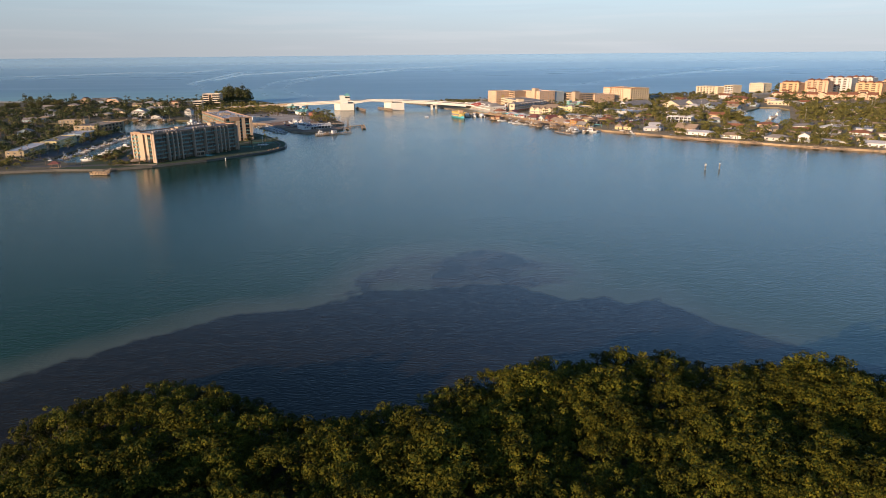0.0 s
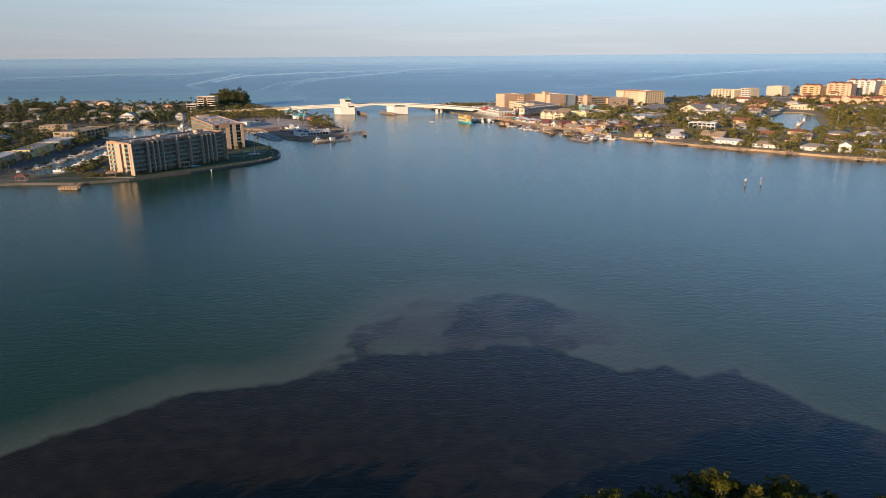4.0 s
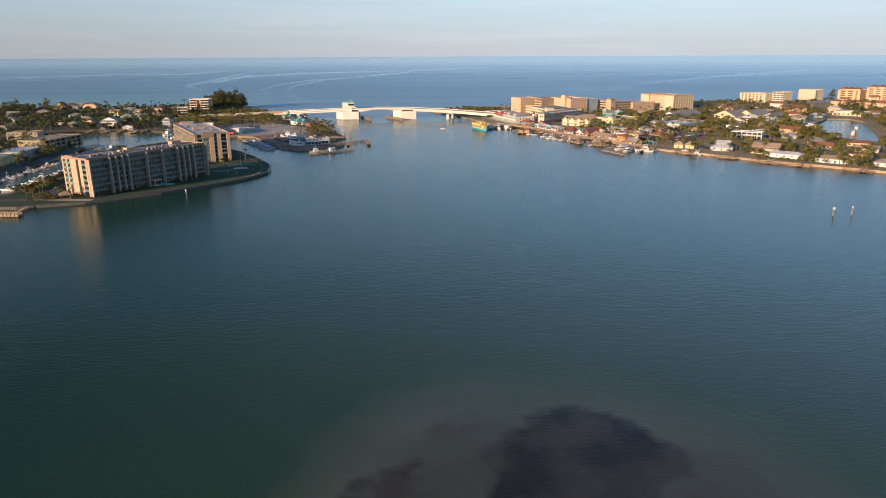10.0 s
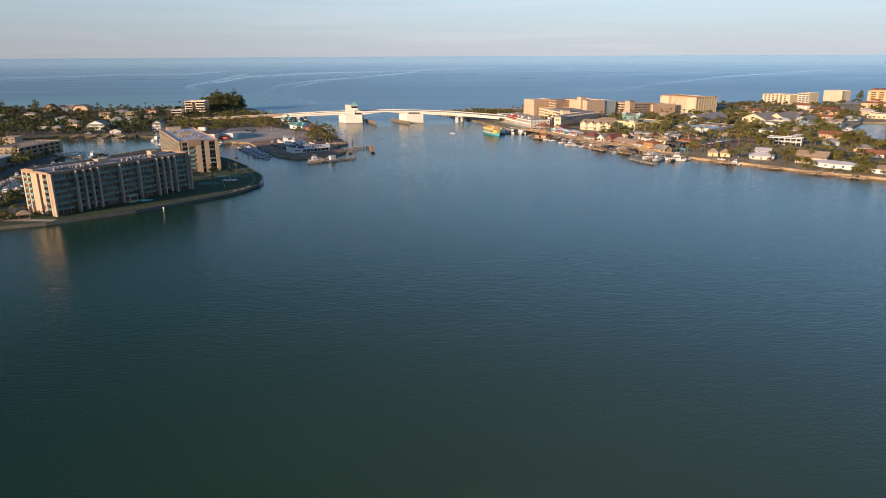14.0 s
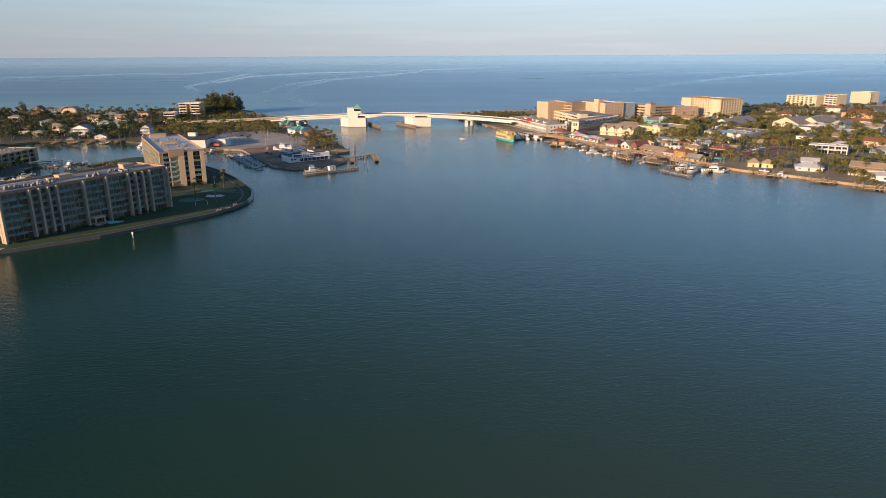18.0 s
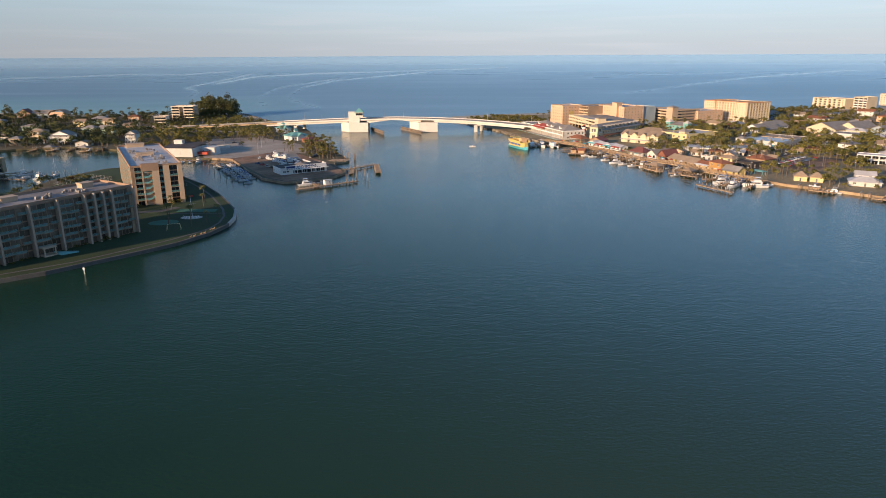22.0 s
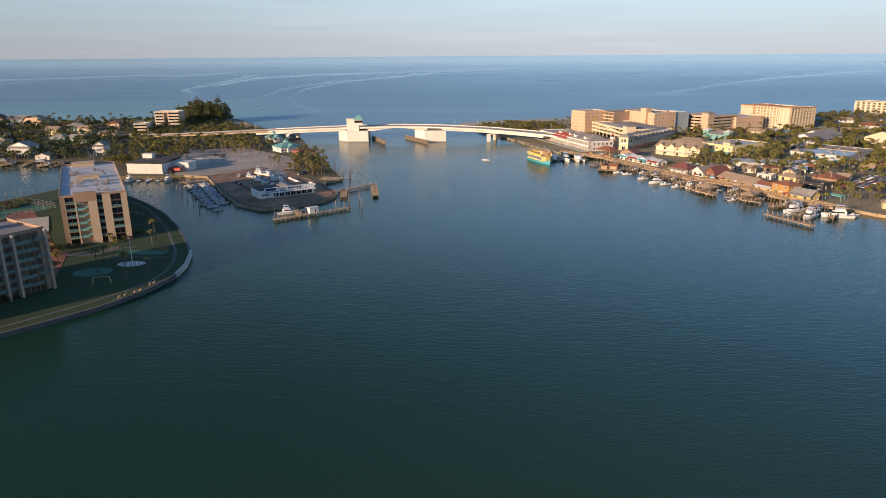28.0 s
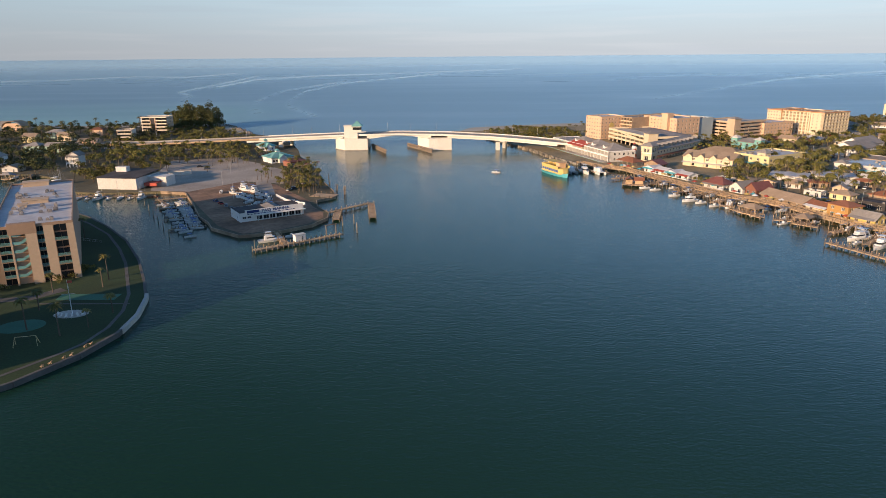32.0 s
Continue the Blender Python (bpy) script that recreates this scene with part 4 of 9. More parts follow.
def tree_meshes(kind, i):
    rs = random.Random(hash_of(kind) + i)
    t = Shape()
    if kind == "palm":
        h, lean = rs.uniform(7, 10), rs.uniform(-0.5, 0.5)
        pts = [(lean * (k / 4) ** 2, 0.3 * lean * (k / 4), h * k / 4) for k in range(5)]
        for a, b, k in zip(pts, pts[1:], range(4)):
            t.tube(a, b, 0.24 - 0.03 * k, 0.21 - 0.03 * k, 7)
        c = Shape()
        fronds(c, rs, pts[-1], 17, 2.3, 0.55)
        return t.mesh("trunk", BARK), c.mesh("crown", FROND)
    if kind == "date_palm":
        h = rs.uniform(6, 8)
        t.cyl(0, 0, 0, h, 0.42, 0.34, 8).cyl(0, 0, h, h + 0.7, 0.6, 0.35, 8)
        c = Shape()
        fronds(c, rs, (0, 0, h + 0.6), 34, 3.7, 0.6)
        return t.mesh("trunk", BARK), c.mesh("crown", FROND)
    if kind == "pine":
        h = rs.uniform(19, 24)
        t.cyl(0, 0, 0, h * 0.9, 0.45, 0.1, 7)
        lobes = []
        for k in range(20):
            f = rs.uniform(0.22, 1.0)
            r = (1.05 - f) * 5.0 + 1.8
            a = rs.uniform(0, 6.3)
            q = (r * 0.75 * math.cos(a), r * 0.75 * math.sin(a), h * f - 0.6)
            t.tube((0, 0, h * f * 0.9 - 1), q, 0.12, 0.05, 4)
            lobes.append((*q, r * 0.6 + 0.7, 2.2))
        return t.mesh("trunk", BARK), leaf_cloud(rs, lobes, 760, 1.2, 0.7).mesh("crown", PINE)
    if kind == "young_pine":
        h = 9.0
        t.cyl(0, 0, 0, h * 0.95, 0.16, 0.03, 6)
        c = Shape()
        for k in range(64):
            f = 0.2 + 0.8 * k / 63
            a, r = k * 2.4, (1.06 - f) * 2.6 + 0.25
            p = Vector((0, 0, h * f))
            d = Vector((math.cos(a), math.sin(a), 0.75))
            side = Vector((-math.sin(a), math.cos(a), 0))
            for j in range(7):
                q = p + d * (r * (j + 1) / 7)
                for sg in (-1, 1):
                    c.face([q, q + side * sg * 0.28 + d * 0.2, q + side * sg * 0.42 + d * 0.42 + Vector((0, 0, -0.1)), q + side * sg * 0.1 + d * 0.3])
        return t.mesh("trunk", BARK), c.mesh("crown", SAPLING)
    if kind == "mangrove":
        h, r = rs.uniform(4.4, 7.2), rs.uniform(1.9, 2.8)
        for k in range(3):
            a = rs.uniform(0, 6.3)
            t.tube((0.5 * math.cos(a), 0.5 * math.sin(a), -0.5), (0.35 * r * math.cos(a), 0.35 * r * math.sin(a), h * 0.75), 0.11, 0.05, 5)
        lobes = [(0, 0, h - 2.0, r * 0.55, 1.1)]
        for k in range(17):
            a, q = rs.uniform(0, 6.3), r * math.sqrt(rs.uniform(0.02, 1.0))
            w = rs.uniform(0.42, 0.85)
            lobes.append((q * math.cos(a), q * math.sin(a), h - 1.0 - 0.55 * q * q / r + rs.uniform(-0.7, 0.8), w, w * rs.uniform(0.7, 1.15)))
        return t.mesh("trunk", BARK), leaf_tips(rs, lobes, 1150, 0.23, 0.2).mesh("crown", MANGROVE)
    if kind == "shrub":
        t.cyl(0, 0, 0, 1.0, 0.08, 0.05, 5)
        lobes = [(rs.uniform(-0.9, 0.9), rs.uniform(-0.9, 0.9), rs.uniform(0.7, 1.3), rs.uniform(0.6, 1.0), 0.8) for _ in range(5)]
        return t.mesh("stem", BARK), leaf_cloud(rs, lobes, 110, 0.5).mesh("crown", LEAF)
    if kind == "far_tree":
        h, r = rs.uniform(6.0, 8.5), rs.uniform(2.8, 3.8)
        t.cyl(0, 0, 0, h * 0.6, 0.28, 0.15, 5)
        lobes = []
        for k in range(6):
            a, q = rs.uniform(0, 6.3), r * rs.uniform(0.2, 0.7)
            lobes.append((q * math.cos(a), q * math.sin(a), h - 2.4 - 0.8 * q * q / r + rs.uniform(-1.0, 0.9), rs.uniform(1.3, 2.0), rs.uniform(1.0, 1.6)))
        return t.mesh("trunk", BARK), leaf_cloud(rs, lobes, 125, 1.08, 0.28).mesh("crown", LEAF)
    # a fuller far_tree, no other species; its leaf colour carries the crown's shade
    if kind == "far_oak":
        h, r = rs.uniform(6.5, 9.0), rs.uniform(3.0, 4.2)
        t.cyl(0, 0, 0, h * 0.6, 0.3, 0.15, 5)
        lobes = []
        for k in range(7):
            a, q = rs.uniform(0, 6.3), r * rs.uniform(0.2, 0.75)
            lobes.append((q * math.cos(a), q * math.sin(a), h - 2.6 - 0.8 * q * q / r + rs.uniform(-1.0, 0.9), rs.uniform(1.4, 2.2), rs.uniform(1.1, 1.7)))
        return t.mesh("trunk", BARK), leaf_cloud(rs, lobes, 125, 1.08, 0.22).mesh("crown", LEAF_SHADED)
    if kind == "far_palm":
        h = rs.uniform(7, 10)
        t.cyl(0, 0, 0, h, 0.22, 0.13, 5)
        c = Shape()
        fronds(c, rs, (0, 0, h), 11, 2.4, 0.55)
        return t.mesh("trunk", BARK), c.mesh("crown", FROND)
    h, r = rs.uniform(6.0, 8.5), rs.uniform(2.8, 3.8)
    t.cyl(0, 0, 0, h * 0.5, 0.28, 0.18, 7)
    lobes = []
    for k in range(9):
        a, q = rs.uniform(0, 6.3), r * rs.uniform(0.2, 0.75)
        z = h - 2.2 - 0.8 * q * q / r + rs.uniform(-0.8, 0.9)
        t.tube((0, 0, h * 0.42), (q * math.cos(a), q * math.sin(a), z), 0.1, 0.04, 5)
        lobes.append((q * math.cos(a), q * math.sin(a), z, rs.uniform(1.1, 1.8), rs.uniform(0.9, 1.5)))
    return t.mesh("trunk", BARK), leaf_cloud(rs, lobes, 330, 0.72, 0.55).mesh("crown", RUSSET if kind == "russet" else LEAF)


def hash_of(text):
    return sum((i + 1) * ord(ch) for i, ch in enumerate(text))


def fronds(s, rs, at, n, length, droop):
    x, y, z = at
    for i in range(n):
        a = 2 * math.pi * i / n + rs.uniform(-0.2, 0.2)
        up = rs.uniform(-0.5, 1.0)
        d = Vector((math.cos(a), math.sin(a), 0))
        side = Vector((-math.sin(a), math.cos(a), 0))
        pts, wid = [], []
        for k in range(5):
            f = k / 4
            pts.append(Vector((x, y, z)) + d * (length * f * (1 - 0.25 * max(0, up) * (1 - f))) + Vector((0, 0, length * (0.75 * up * f - droop * (1.1 + 0.5 * up) * f * f))))
            wid.append((0.12, 0.36, 0.42, 0.32, 0.05)[k] * length / 2.4)
        for k in range(4):
            for sg in (-1, 1):
                drop = Vector((0, 0, -0.35))
                s.face([pts[k], pts[k + 1], pts[k + 1] + side * sg * wid[k + 1] + drop * wid[k + 1], pts[k] + side * sg * wid[k] + drop * wid[k]])


TREE_INFO = {
    "palm": ("palm_tree", "slim palm with a fan of drooping fronds", "palm tree", 4),
    "date_palm": ("palm_tree", "stout date palm with a full round crown", "palm tree", 3),
    "pine": ("pine_tree", "tall dark feathery casuarina tree", "tree", 4),
    "young_pine": ("pine_tree", "young yellow-green casuarina above the mangroves", "tree", 1),
    "mangrove": ("mangrove_tree", "low olive-green mangrove tree in a dense thicket", "tree", 8),
    "shrub": ("shrub", "small rounded green shrub", "shrub", 4),
    "tree": ("tree", "rounded broadleaf tree with dense green foliage", "tree", 6),
    "far_tree": ("tree", "rounded broadleaf tree", "tree", 6),
    "far_oak": ("tree", "dense broadleaf tree, its green darkened for shade", "tree", 6),
    "far_palm": ("palm_tree", "slim palm", "palm tree", 4),
    "russet": ("tree", "small tree with russet-brown foliage", "tree", 2),
}
PLANTED = [0]


def plant(kind, x, y, s=1.0, z=GROUND, group=""):
    PLANTED[0] += 1
    name, label, cat, n = TREE_INFO[kind]
    i = PLANTED[0] * 7 % n
    trunk, crown = shared((kind, i), lambda: tree_meshes(kind, i))
    t = tagged(part(name, trunk, at=(x, y, z), rz=(PLANTED[0] * 2.4) % 6.28, scale=(s, s, s)), label, cat, group or f"{name}s")
    part("crown", crown, parent=t)
    return t


FAR = {}


def scatter(kind, poly, n, seed, s=(0.8, 1.2), keep=(), gap=3.0, group="", far=""):
    """Plants at random inside an outline, clear of the boxes in keep (x, y, radius). far: the grove into which they are joined."""
    rs = random.Random(seed)
    xs, ys = [p[0] for p in poly], [p[1] for p in poly]
    placed, tries = [], 0
    while len(placed) < n and tries < n * 30:
        tries += 1
        x, y = rs.uniform(min(xs), max(xs)), rs.uniform(min(ys), max(ys))
        if not inside(np.array([x]), np.array([y]), poly)[0]:
            continue
        if any((x - a) ** 2 + (y - b) ** 2 < r * r for a, b, r in keep) or any((x - a) ** 2 + (y - b) ** 2 < gap * gap for a, b in placed):
            continue
        placed.append((x, y))
        if far:
            FAR.setdefault(far, []).append((kind, x, y, rs.uniform(*s), rs.uniform(0, 6.28), rs.randrange(TREE_INFO[kind][3])))
        else:
            plant(kind, x, y, rs.uniform(*s), group=group)


def groves():
    """Far trees and scrub that nobody could count, each grove joined into one object."""
    for label, rows in FAR.items():
        verts, faces, mats, slots, base = [], [], [], [], 0
        for kind, x, y, k, a, i in rows:
            for me in shared((kind, i), lambda: tree_meshes(kind, i)):
                co = np.empty(len(me.vertices) * 3, np.float32)
                me.vertices.foreach_get("co", co)
                co = co.reshape(-1, 3) * k
                c, sn = math.cos(a), math.sin(a)
                verts.append(np.stack([x + co[:, 0] * c - co[:, 1] * sn, y + co[:, 0] * sn + co[:, 1] * c, co[:, 2] + GROUND], -1))
                if me.materials[0] not in mats:
                    mats.append(me.materials[0])
                faces += [tuple(base + v for v in q.vertices) for q in me.polygons]
                slots += [mats.index(me.materials[0])] * len(me.polygons)
                base += len(co)
        me = bpy.data.meshes.new("grove")
        me.from_pydata(np.concatenate(verts).tolist(), [], faces)
        for m in mats:
            me.materials.append(m)
        me.polygons.foreach_set("material_index", slots)
        tagged(new("scrub" if "scrub" in label else "grove", me), label, "scrub" if "scrub" in label else "trees", kind="stuff")


# ---- vehicles and boats ----
def car(x, y, deg, i=0, group="parked cars"):
    paint = CARS[i % len(CARS)]
    colour = ("white", "silver", "black", "red", "blue")[i % len(CARS)]
    t = thing("car", x, y, GROUND + 0.03, radians(deg), f"parked {colour} passenger car on the tarmac", "car", group)

    def body():
        s = Shape().prism([(-2.2, -0.85), (2.1, -0.85), (2.25, -0.5), (2.25, 0.5), (2.1, 0.85), (-2.2, 0.85)], 0.3, 0.85)
        return s.mesh("body", paint)

    def cabin():
        s = Shape().prism([(-1.7, -0.78), (1.0, -0.78), (1.0, 0.78), (-1.7, 0.78)], 0.85, 1.42, 0, [(-1.3, -0.62), (0.4, -0.62), (0.4, 0.62), (-1.3, 0.62)])
        s.box(-1.28, 0.38, -0.6, 0.6, 1.42, 1.47, 1)
        return s.mesh("cabin", [PANE, paint])
    part("body", shared(("carbody", colour), body), parent=t)
    part("cabin", shared(("carcabin", colour), cabin), parent=t)

    def wheel():
        k = Shape().tube((0, -0.88, 0), (0, -0.68, 0), 0.32, n=10).tube((0, 0.68, 0), (0, 0.88, 0), 0.32, n=10).tube((0, -0.7, 0), (0, 0.7, 0), 0.05, n=4)
        return k.mesh("axle", BLACK)
    for wx in (-1.4, 1.4):
        part("axle", shared("axle", wheel), parent=t, at=(wx, 0, 0.32))


def hull(s, length, beam, free, mi=0, n=8, z=-0.3, deck=1):
    """A boat's hull, bow towards +x, with a deck let in below the gunwale."""
    outline = []
    for k in range(n + 1):
        f = k / n
        outline.append((length * (f - 0.5), beam / 2 * (1 - max(0, (f - 0.45) / 0.55) ** 2.2) * (0.9 + 0.1 * min(1, f * 4))))
    ring = [(x, -b) for x, b in outline] + [(x, b) for x, b in outline[::-1][1:]]
    m = len(ring)
    rise = [free * (0.75 + 0.45 * max(0, (x / length + 0.5)) ** 2) for x, _ in ring]
    vs = [(x * 0.94, y * 0.7, z) for x, y in ring] + [(x, y, r) for (x, y), r in zip(ring, rise)]
    vs += [(x * 0.96, y * 0.86, r) for (x, y), r in zip(ring, rise)] + [(x * 0.96, y * 0.86, r - 0.18) for (x, y), r in zip(ring, rise)]
    s.solid(vs[:2 * m], [(i, (i + 1) % m, m + (i + 1) % m, m + i) for i in range(m)] + [tuple(range(m - 1, -1, -1))], mi)
    k = len(s.v)
    s.v += vs[m:]
    for a, b in ((0, m), (m, 2 * m)):
        for i in range(m):
            s.f.append((k + a + i, k + a + (i + 1) % m, k + b + (i + 1) % m, k + b + i))
            s.m.append(mi)
    s.f.append(tuple(k + 2 * m + i for i in range(m)))
    s.m.append(deck)
    return s


def boat(kind, x, y, deg, z=0.0, s=1.0, group="moored boats"):
    rot = radians(deg)
    if kind == "open":
        t = thing("motor_boat", x, y, z, rot, "small white open motor boat with an outboard", "boat", group, s=s)
        part("hull", shared("open_hull", lambda: hull(Shape(), 6.6, 2.4, 0.85).mesh("hull", [GELCOAT, OFFWHITE])), parent=t)
        part("console", shared("open_console", lambda: Shape().box(-0.6, 0.3, -0.4, 0.4, 0.5, 1.5).box(0.1, 0.3, -0.38, 0.38, 1.5, 1.9, 1).mesh("console", [GELCOAT, PANE])), parent=t)
        part("outboard", shared("outboard", lambda: Shape().box(-3.75, -3.25, -0.22, 0.22, 0.6, 1.35).box(-3.6, -3.4, -0.08, 0.08, -0.4, 0.6).mesh("outboard", BLACK)), parent=t)
        if (int(x * 3) % 2):
            part("canopy", shared("open_top", lambda: Shape().box(-1.4, 0.8, -0.95, 0.95, 2.25, 2.35).cyl(-1.2, -0.8, 0.5, 2.25, 0.03, n=4).cyl(-1.2, 0.8, 0.5, 2.25, 0.03, n=4).cyl(0.6, -0.8, 0.5, 2.25, 0.03, n=4).cyl(0.6, 0.8, 0.5, 2.25, 0.03, n=4).mesh("canopy", NAVY if int(y) % 2 else WHITE)), parent=t)
    elif kind == "cruiser":
        t = thing("cabin_cruiser", x, y, z, rot, "white cabin cruiser with a flybridge", "boat", group, s=s)
        part("hull", shared("cruiser_hull", lambda: hull(Shape(), 12.5, 4.0, 1.5).mesh("hull", [GELCOAT, OFFWHITE])), parent=t)
        part("cabin", shared("cruiser_cabin", lambda: Shape().prism([(-3, -1.5), (2.6, -1.35), (3.6, 0), (2.6, 1.35), (-3, 1.5)], 1.2, 2.9, 0, [(-2.9, -1.3), (1.4, -1.1), (2.0, 0), (1.4, 1.1), (-2.9, 1.3)]).mesh("cabin", GELCOAT)), parent=t)
        part("window", shared("cruiser_glass", lambda: Shape().prism([(-2, -1.47), (2.2, -1.33), (3.1, 0), (2.2, 1.33), (-2, 1.47)], 2.0, 2.55, 0, [(-2, -1.42), (1.75, -1.25), (2.5, 0), (1.75, 1.25), (-2, 1.42)]).mesh("window", PANE)), parent=t)
        part("flybridge", shared("cruiser_fly", lambda: Shape().box(-2.4, 0.9, -1.25, 1.25, 2.9, 3.7).box(-2.2, 0.6, -1.2, 1.2, 5.0, 5.1).cyl(-2, -1.1, 3.6, 5, 0.04, n=4).cyl(-2, 1.1, 3.6, 5, 0.04, n=4).cyl(0.4, -1.1, 3.6, 5, 0.04, n=4).cyl(0.4, 1.1, 3.6, 5, 0.04, n=4).mesh("flybridge", GELCOAT)), parent=t)
        part("mast", shared("cruiser_mast", lambda: Shape().tube((-1.8, 1.2, 1.5), (-3.2, 1.9, 8), 0.04, n=4).tube((-1.8, -1.2, 1.5), (-3.2, -1.9, 8), 0.04, n=4).mesh("mast", METAL)), parent=t)
    elif kind == "sail":
        t = thing("sailing_boat", x, y, z, rot, "white sailing boat with a bare mast", "boat", group, s=s)
        part("hull", shared("sail_hull", lambda: hull(Shape(), 10.5, 3.2, 1.1).mesh("hull", [GELCOAT, OFFWHITE])), parent=t)
        part("cabin", shared("sail_cabin", lambda: Shape().prism([(-1.5, -0.9), (2.2, -0.7), (2.2, 0.7), (-1.5, 0.9)], 0.9, 1.6, 0, [(-1.4, -0.75), (1.8, -0.5), (1.8, 0.5), (-1.4, 0.75)]).mesh("cabin", GELCOAT)), parent=t)
        part("mast", shared("sail_mast", lambda: Shape().cyl(0.8, 0, 1, 13.5, 0.09, 0.06, 5).tube((0.8, 0, 2.6), (-3.6, 0, 2.5), 0.07, n=5).tube((0.8, 0, 13.3), (5, 0, 1.4), 0.02, n=3).tube((0.8, 0, 13.3), (-5, 0, 1.2), 0.02, n=3).mesh("mast", METAL)), parent=t)
    elif kind == "catamaran":
        t = thing("catamaran", x, y, z, rot, "white charter catamaran with a raised cabin", "boat", group, s=s)
        for o in (-2.2, 2.2):
            part("hull", shared("cat_hull", lambda: hull(Shape(), 14, 1.9, 1.5).mesh("hull", [GELCOAT, OFFWHITE])), parent=t, at=(0, o, 0))
        part("deck", shared("cat_deck", lambda: Shape().box(-6, 4.4, -2.6, 2.6, 1.0, 1.5).mesh("deck", OFFWHITE)), parent=t)
        part("cabin", shared("cat_cabin", lambda: Shape().prism([(-4, -2.2), (1.5, -2.0), (2.6, 0), (1.5, 2.0), (-4, 2.2)], 1.5, 3.6, 0, [(-4, -2), (0.8, -1.7), (1.6, 0), (0.8, 1.7), (-4, 2)]).box(-4.2, 1.2, -2.2, 2.2, 3.6, 3.75).mesh("cabin", GELCOAT)), parent=t)
        part("mast", shared("cat_mast", lambda: Shape().cyl(-1, 0, 3.7, 9.0, 0.07, 0.04, 5).tube((-1, -0.9, 6.5), (-1, 0.9, 6.5), 0.03, n=4).mesh("mast", METAL)), parent=t)
    return t


def dock(x0, y0, x1, y1, w=2.4, z=1.1, step=3.2, name="dock", label="weathered timber dock on dark piles", tall=1.2, group="docks", rail=False):
    """A straight timber dock: planks, stringers, and piles that stand above the deck."""
    d = math.hypot(x1 - x0, y1 - y0)
    t = thing(name, x0, y0, 0, math.atan2(y1 - y0, x1 - x0), label, "dock", group)
    planks = Shape()
    for k in range(int(d / 0.5)):
        planks.box(k * 0.5, k * 0.5 + 0.46, -w / 2, w / 2, z - 0.08, z + 0.012 * (k % 3))
    tagged(part("planks", planks, DECKING, t), kind="stuff")
    for o in (-w / 2 + 0.15, w / 2 - 0.15):
        part("stringer", Shape().box(0, d, o - 0.1, o + 0.1, z - 0.4, z - 0.09), TIMBER, t)
    pile = shared(("pile", tall, z), lambda: Shape().lathe([(-2.5, 0.2), (z + tall - 0.35, 0.18), (z + tall - 0.3, 0.2), (z + tall, 0.09)], 7, (1, 2)).mesh("piling", [PILE, DECKING]))
    for k in range(int(d / step) + 1):
        for o in (-w / 2 - 0.12, w / 2 + 0.12)[:1 if w < 1.7 else 2]:
            part("piling", pile, parent=t, at=(min(k * step, d), o, 0))
    if rail:
        for o in (-w / 2 + 0.05, w / 2 - 0.05):
            part("handrail", Shape().box(0, d, o - 0.06, o + 0.06, z + 0.98, z + 1.08), DECKING, t)
            balusters = Shape()
            for k in range(int(d / 0.35)):
                balusters.box(k * 0.35, k * 0.35 + 0.14, o - 0.025, o + 0.025, z + 0.05, z + 0.98)
            tagged(part("balustrade", balusters, DECKING, t), kind="stuff")
        part("fascia", Shape().box(0, d, -w / 2 - 0.1, -w / 2, z - 0.75, z - 0.02), BULKHEAD, t)
        part("fascia", Shape().box(0, d, w / 2, w / 2 + 0.1, z - 0.75, z - 0.02), BULKHEAD, t)
    if group in ("canal docks", "lagoon docks", "bay docks", "basin docks", "marina docks", "charter docks"):
        join_far(t, ("piling",))
    return t


def boat_lift(x, y, deg, group="boat lifts"):
    t = thing("boat_lift", x, y, 0, radians(deg), "timber boat lift with tall piles", "boat lift", group)
    p = shared("lift_pile", lambda: Shape().cyl(0, 0, -2.5, 3.6, 0.17, n=6).mesh("piling", PILE))
    for a in (-2.5, 2.5):
        for b in (-1.9, 1.9):
            part("piling", p, parent=t, at=(a, b, 0))
    for b in (-1.9, 1.9):
        part("beam", shared("lift_beam", lambda: Shape().box(-2.8, 2.8, -0.1, 0.1, 3.4, 3.65).mesh("beam", METAL)), parent=t, at=(0, b, 0))


def post(x, y, h=4.0, r=0.2, group="mooring posts", name="mooring_post", label="dark weathered timber mooring post in the water"):
    me = shared(("post", h, r), lambda: Shape().lathe([(-2.5, r), (h - 0.15, r * 0.95), (h, r * 0.4)], 8).mesh("mooring_post", PILE))
    ob = part(name, me, at=(x, y, 0))
    return tagged(ob, label, "post", group)

# ---- the condominium point ----
POINT_EDGE = POINT_FRONT[3:] + POINT_TIP
LAWN_OUT = POINT_FRONT[4:] + POINT_TIP + [(-212, 727), (-219, 704), (-216, 660), (-213, 560), (-218, 500)]
slab("lawn", LAWN_OUT, LAWN, "mown green lawn round the condominiums", h=0.05)


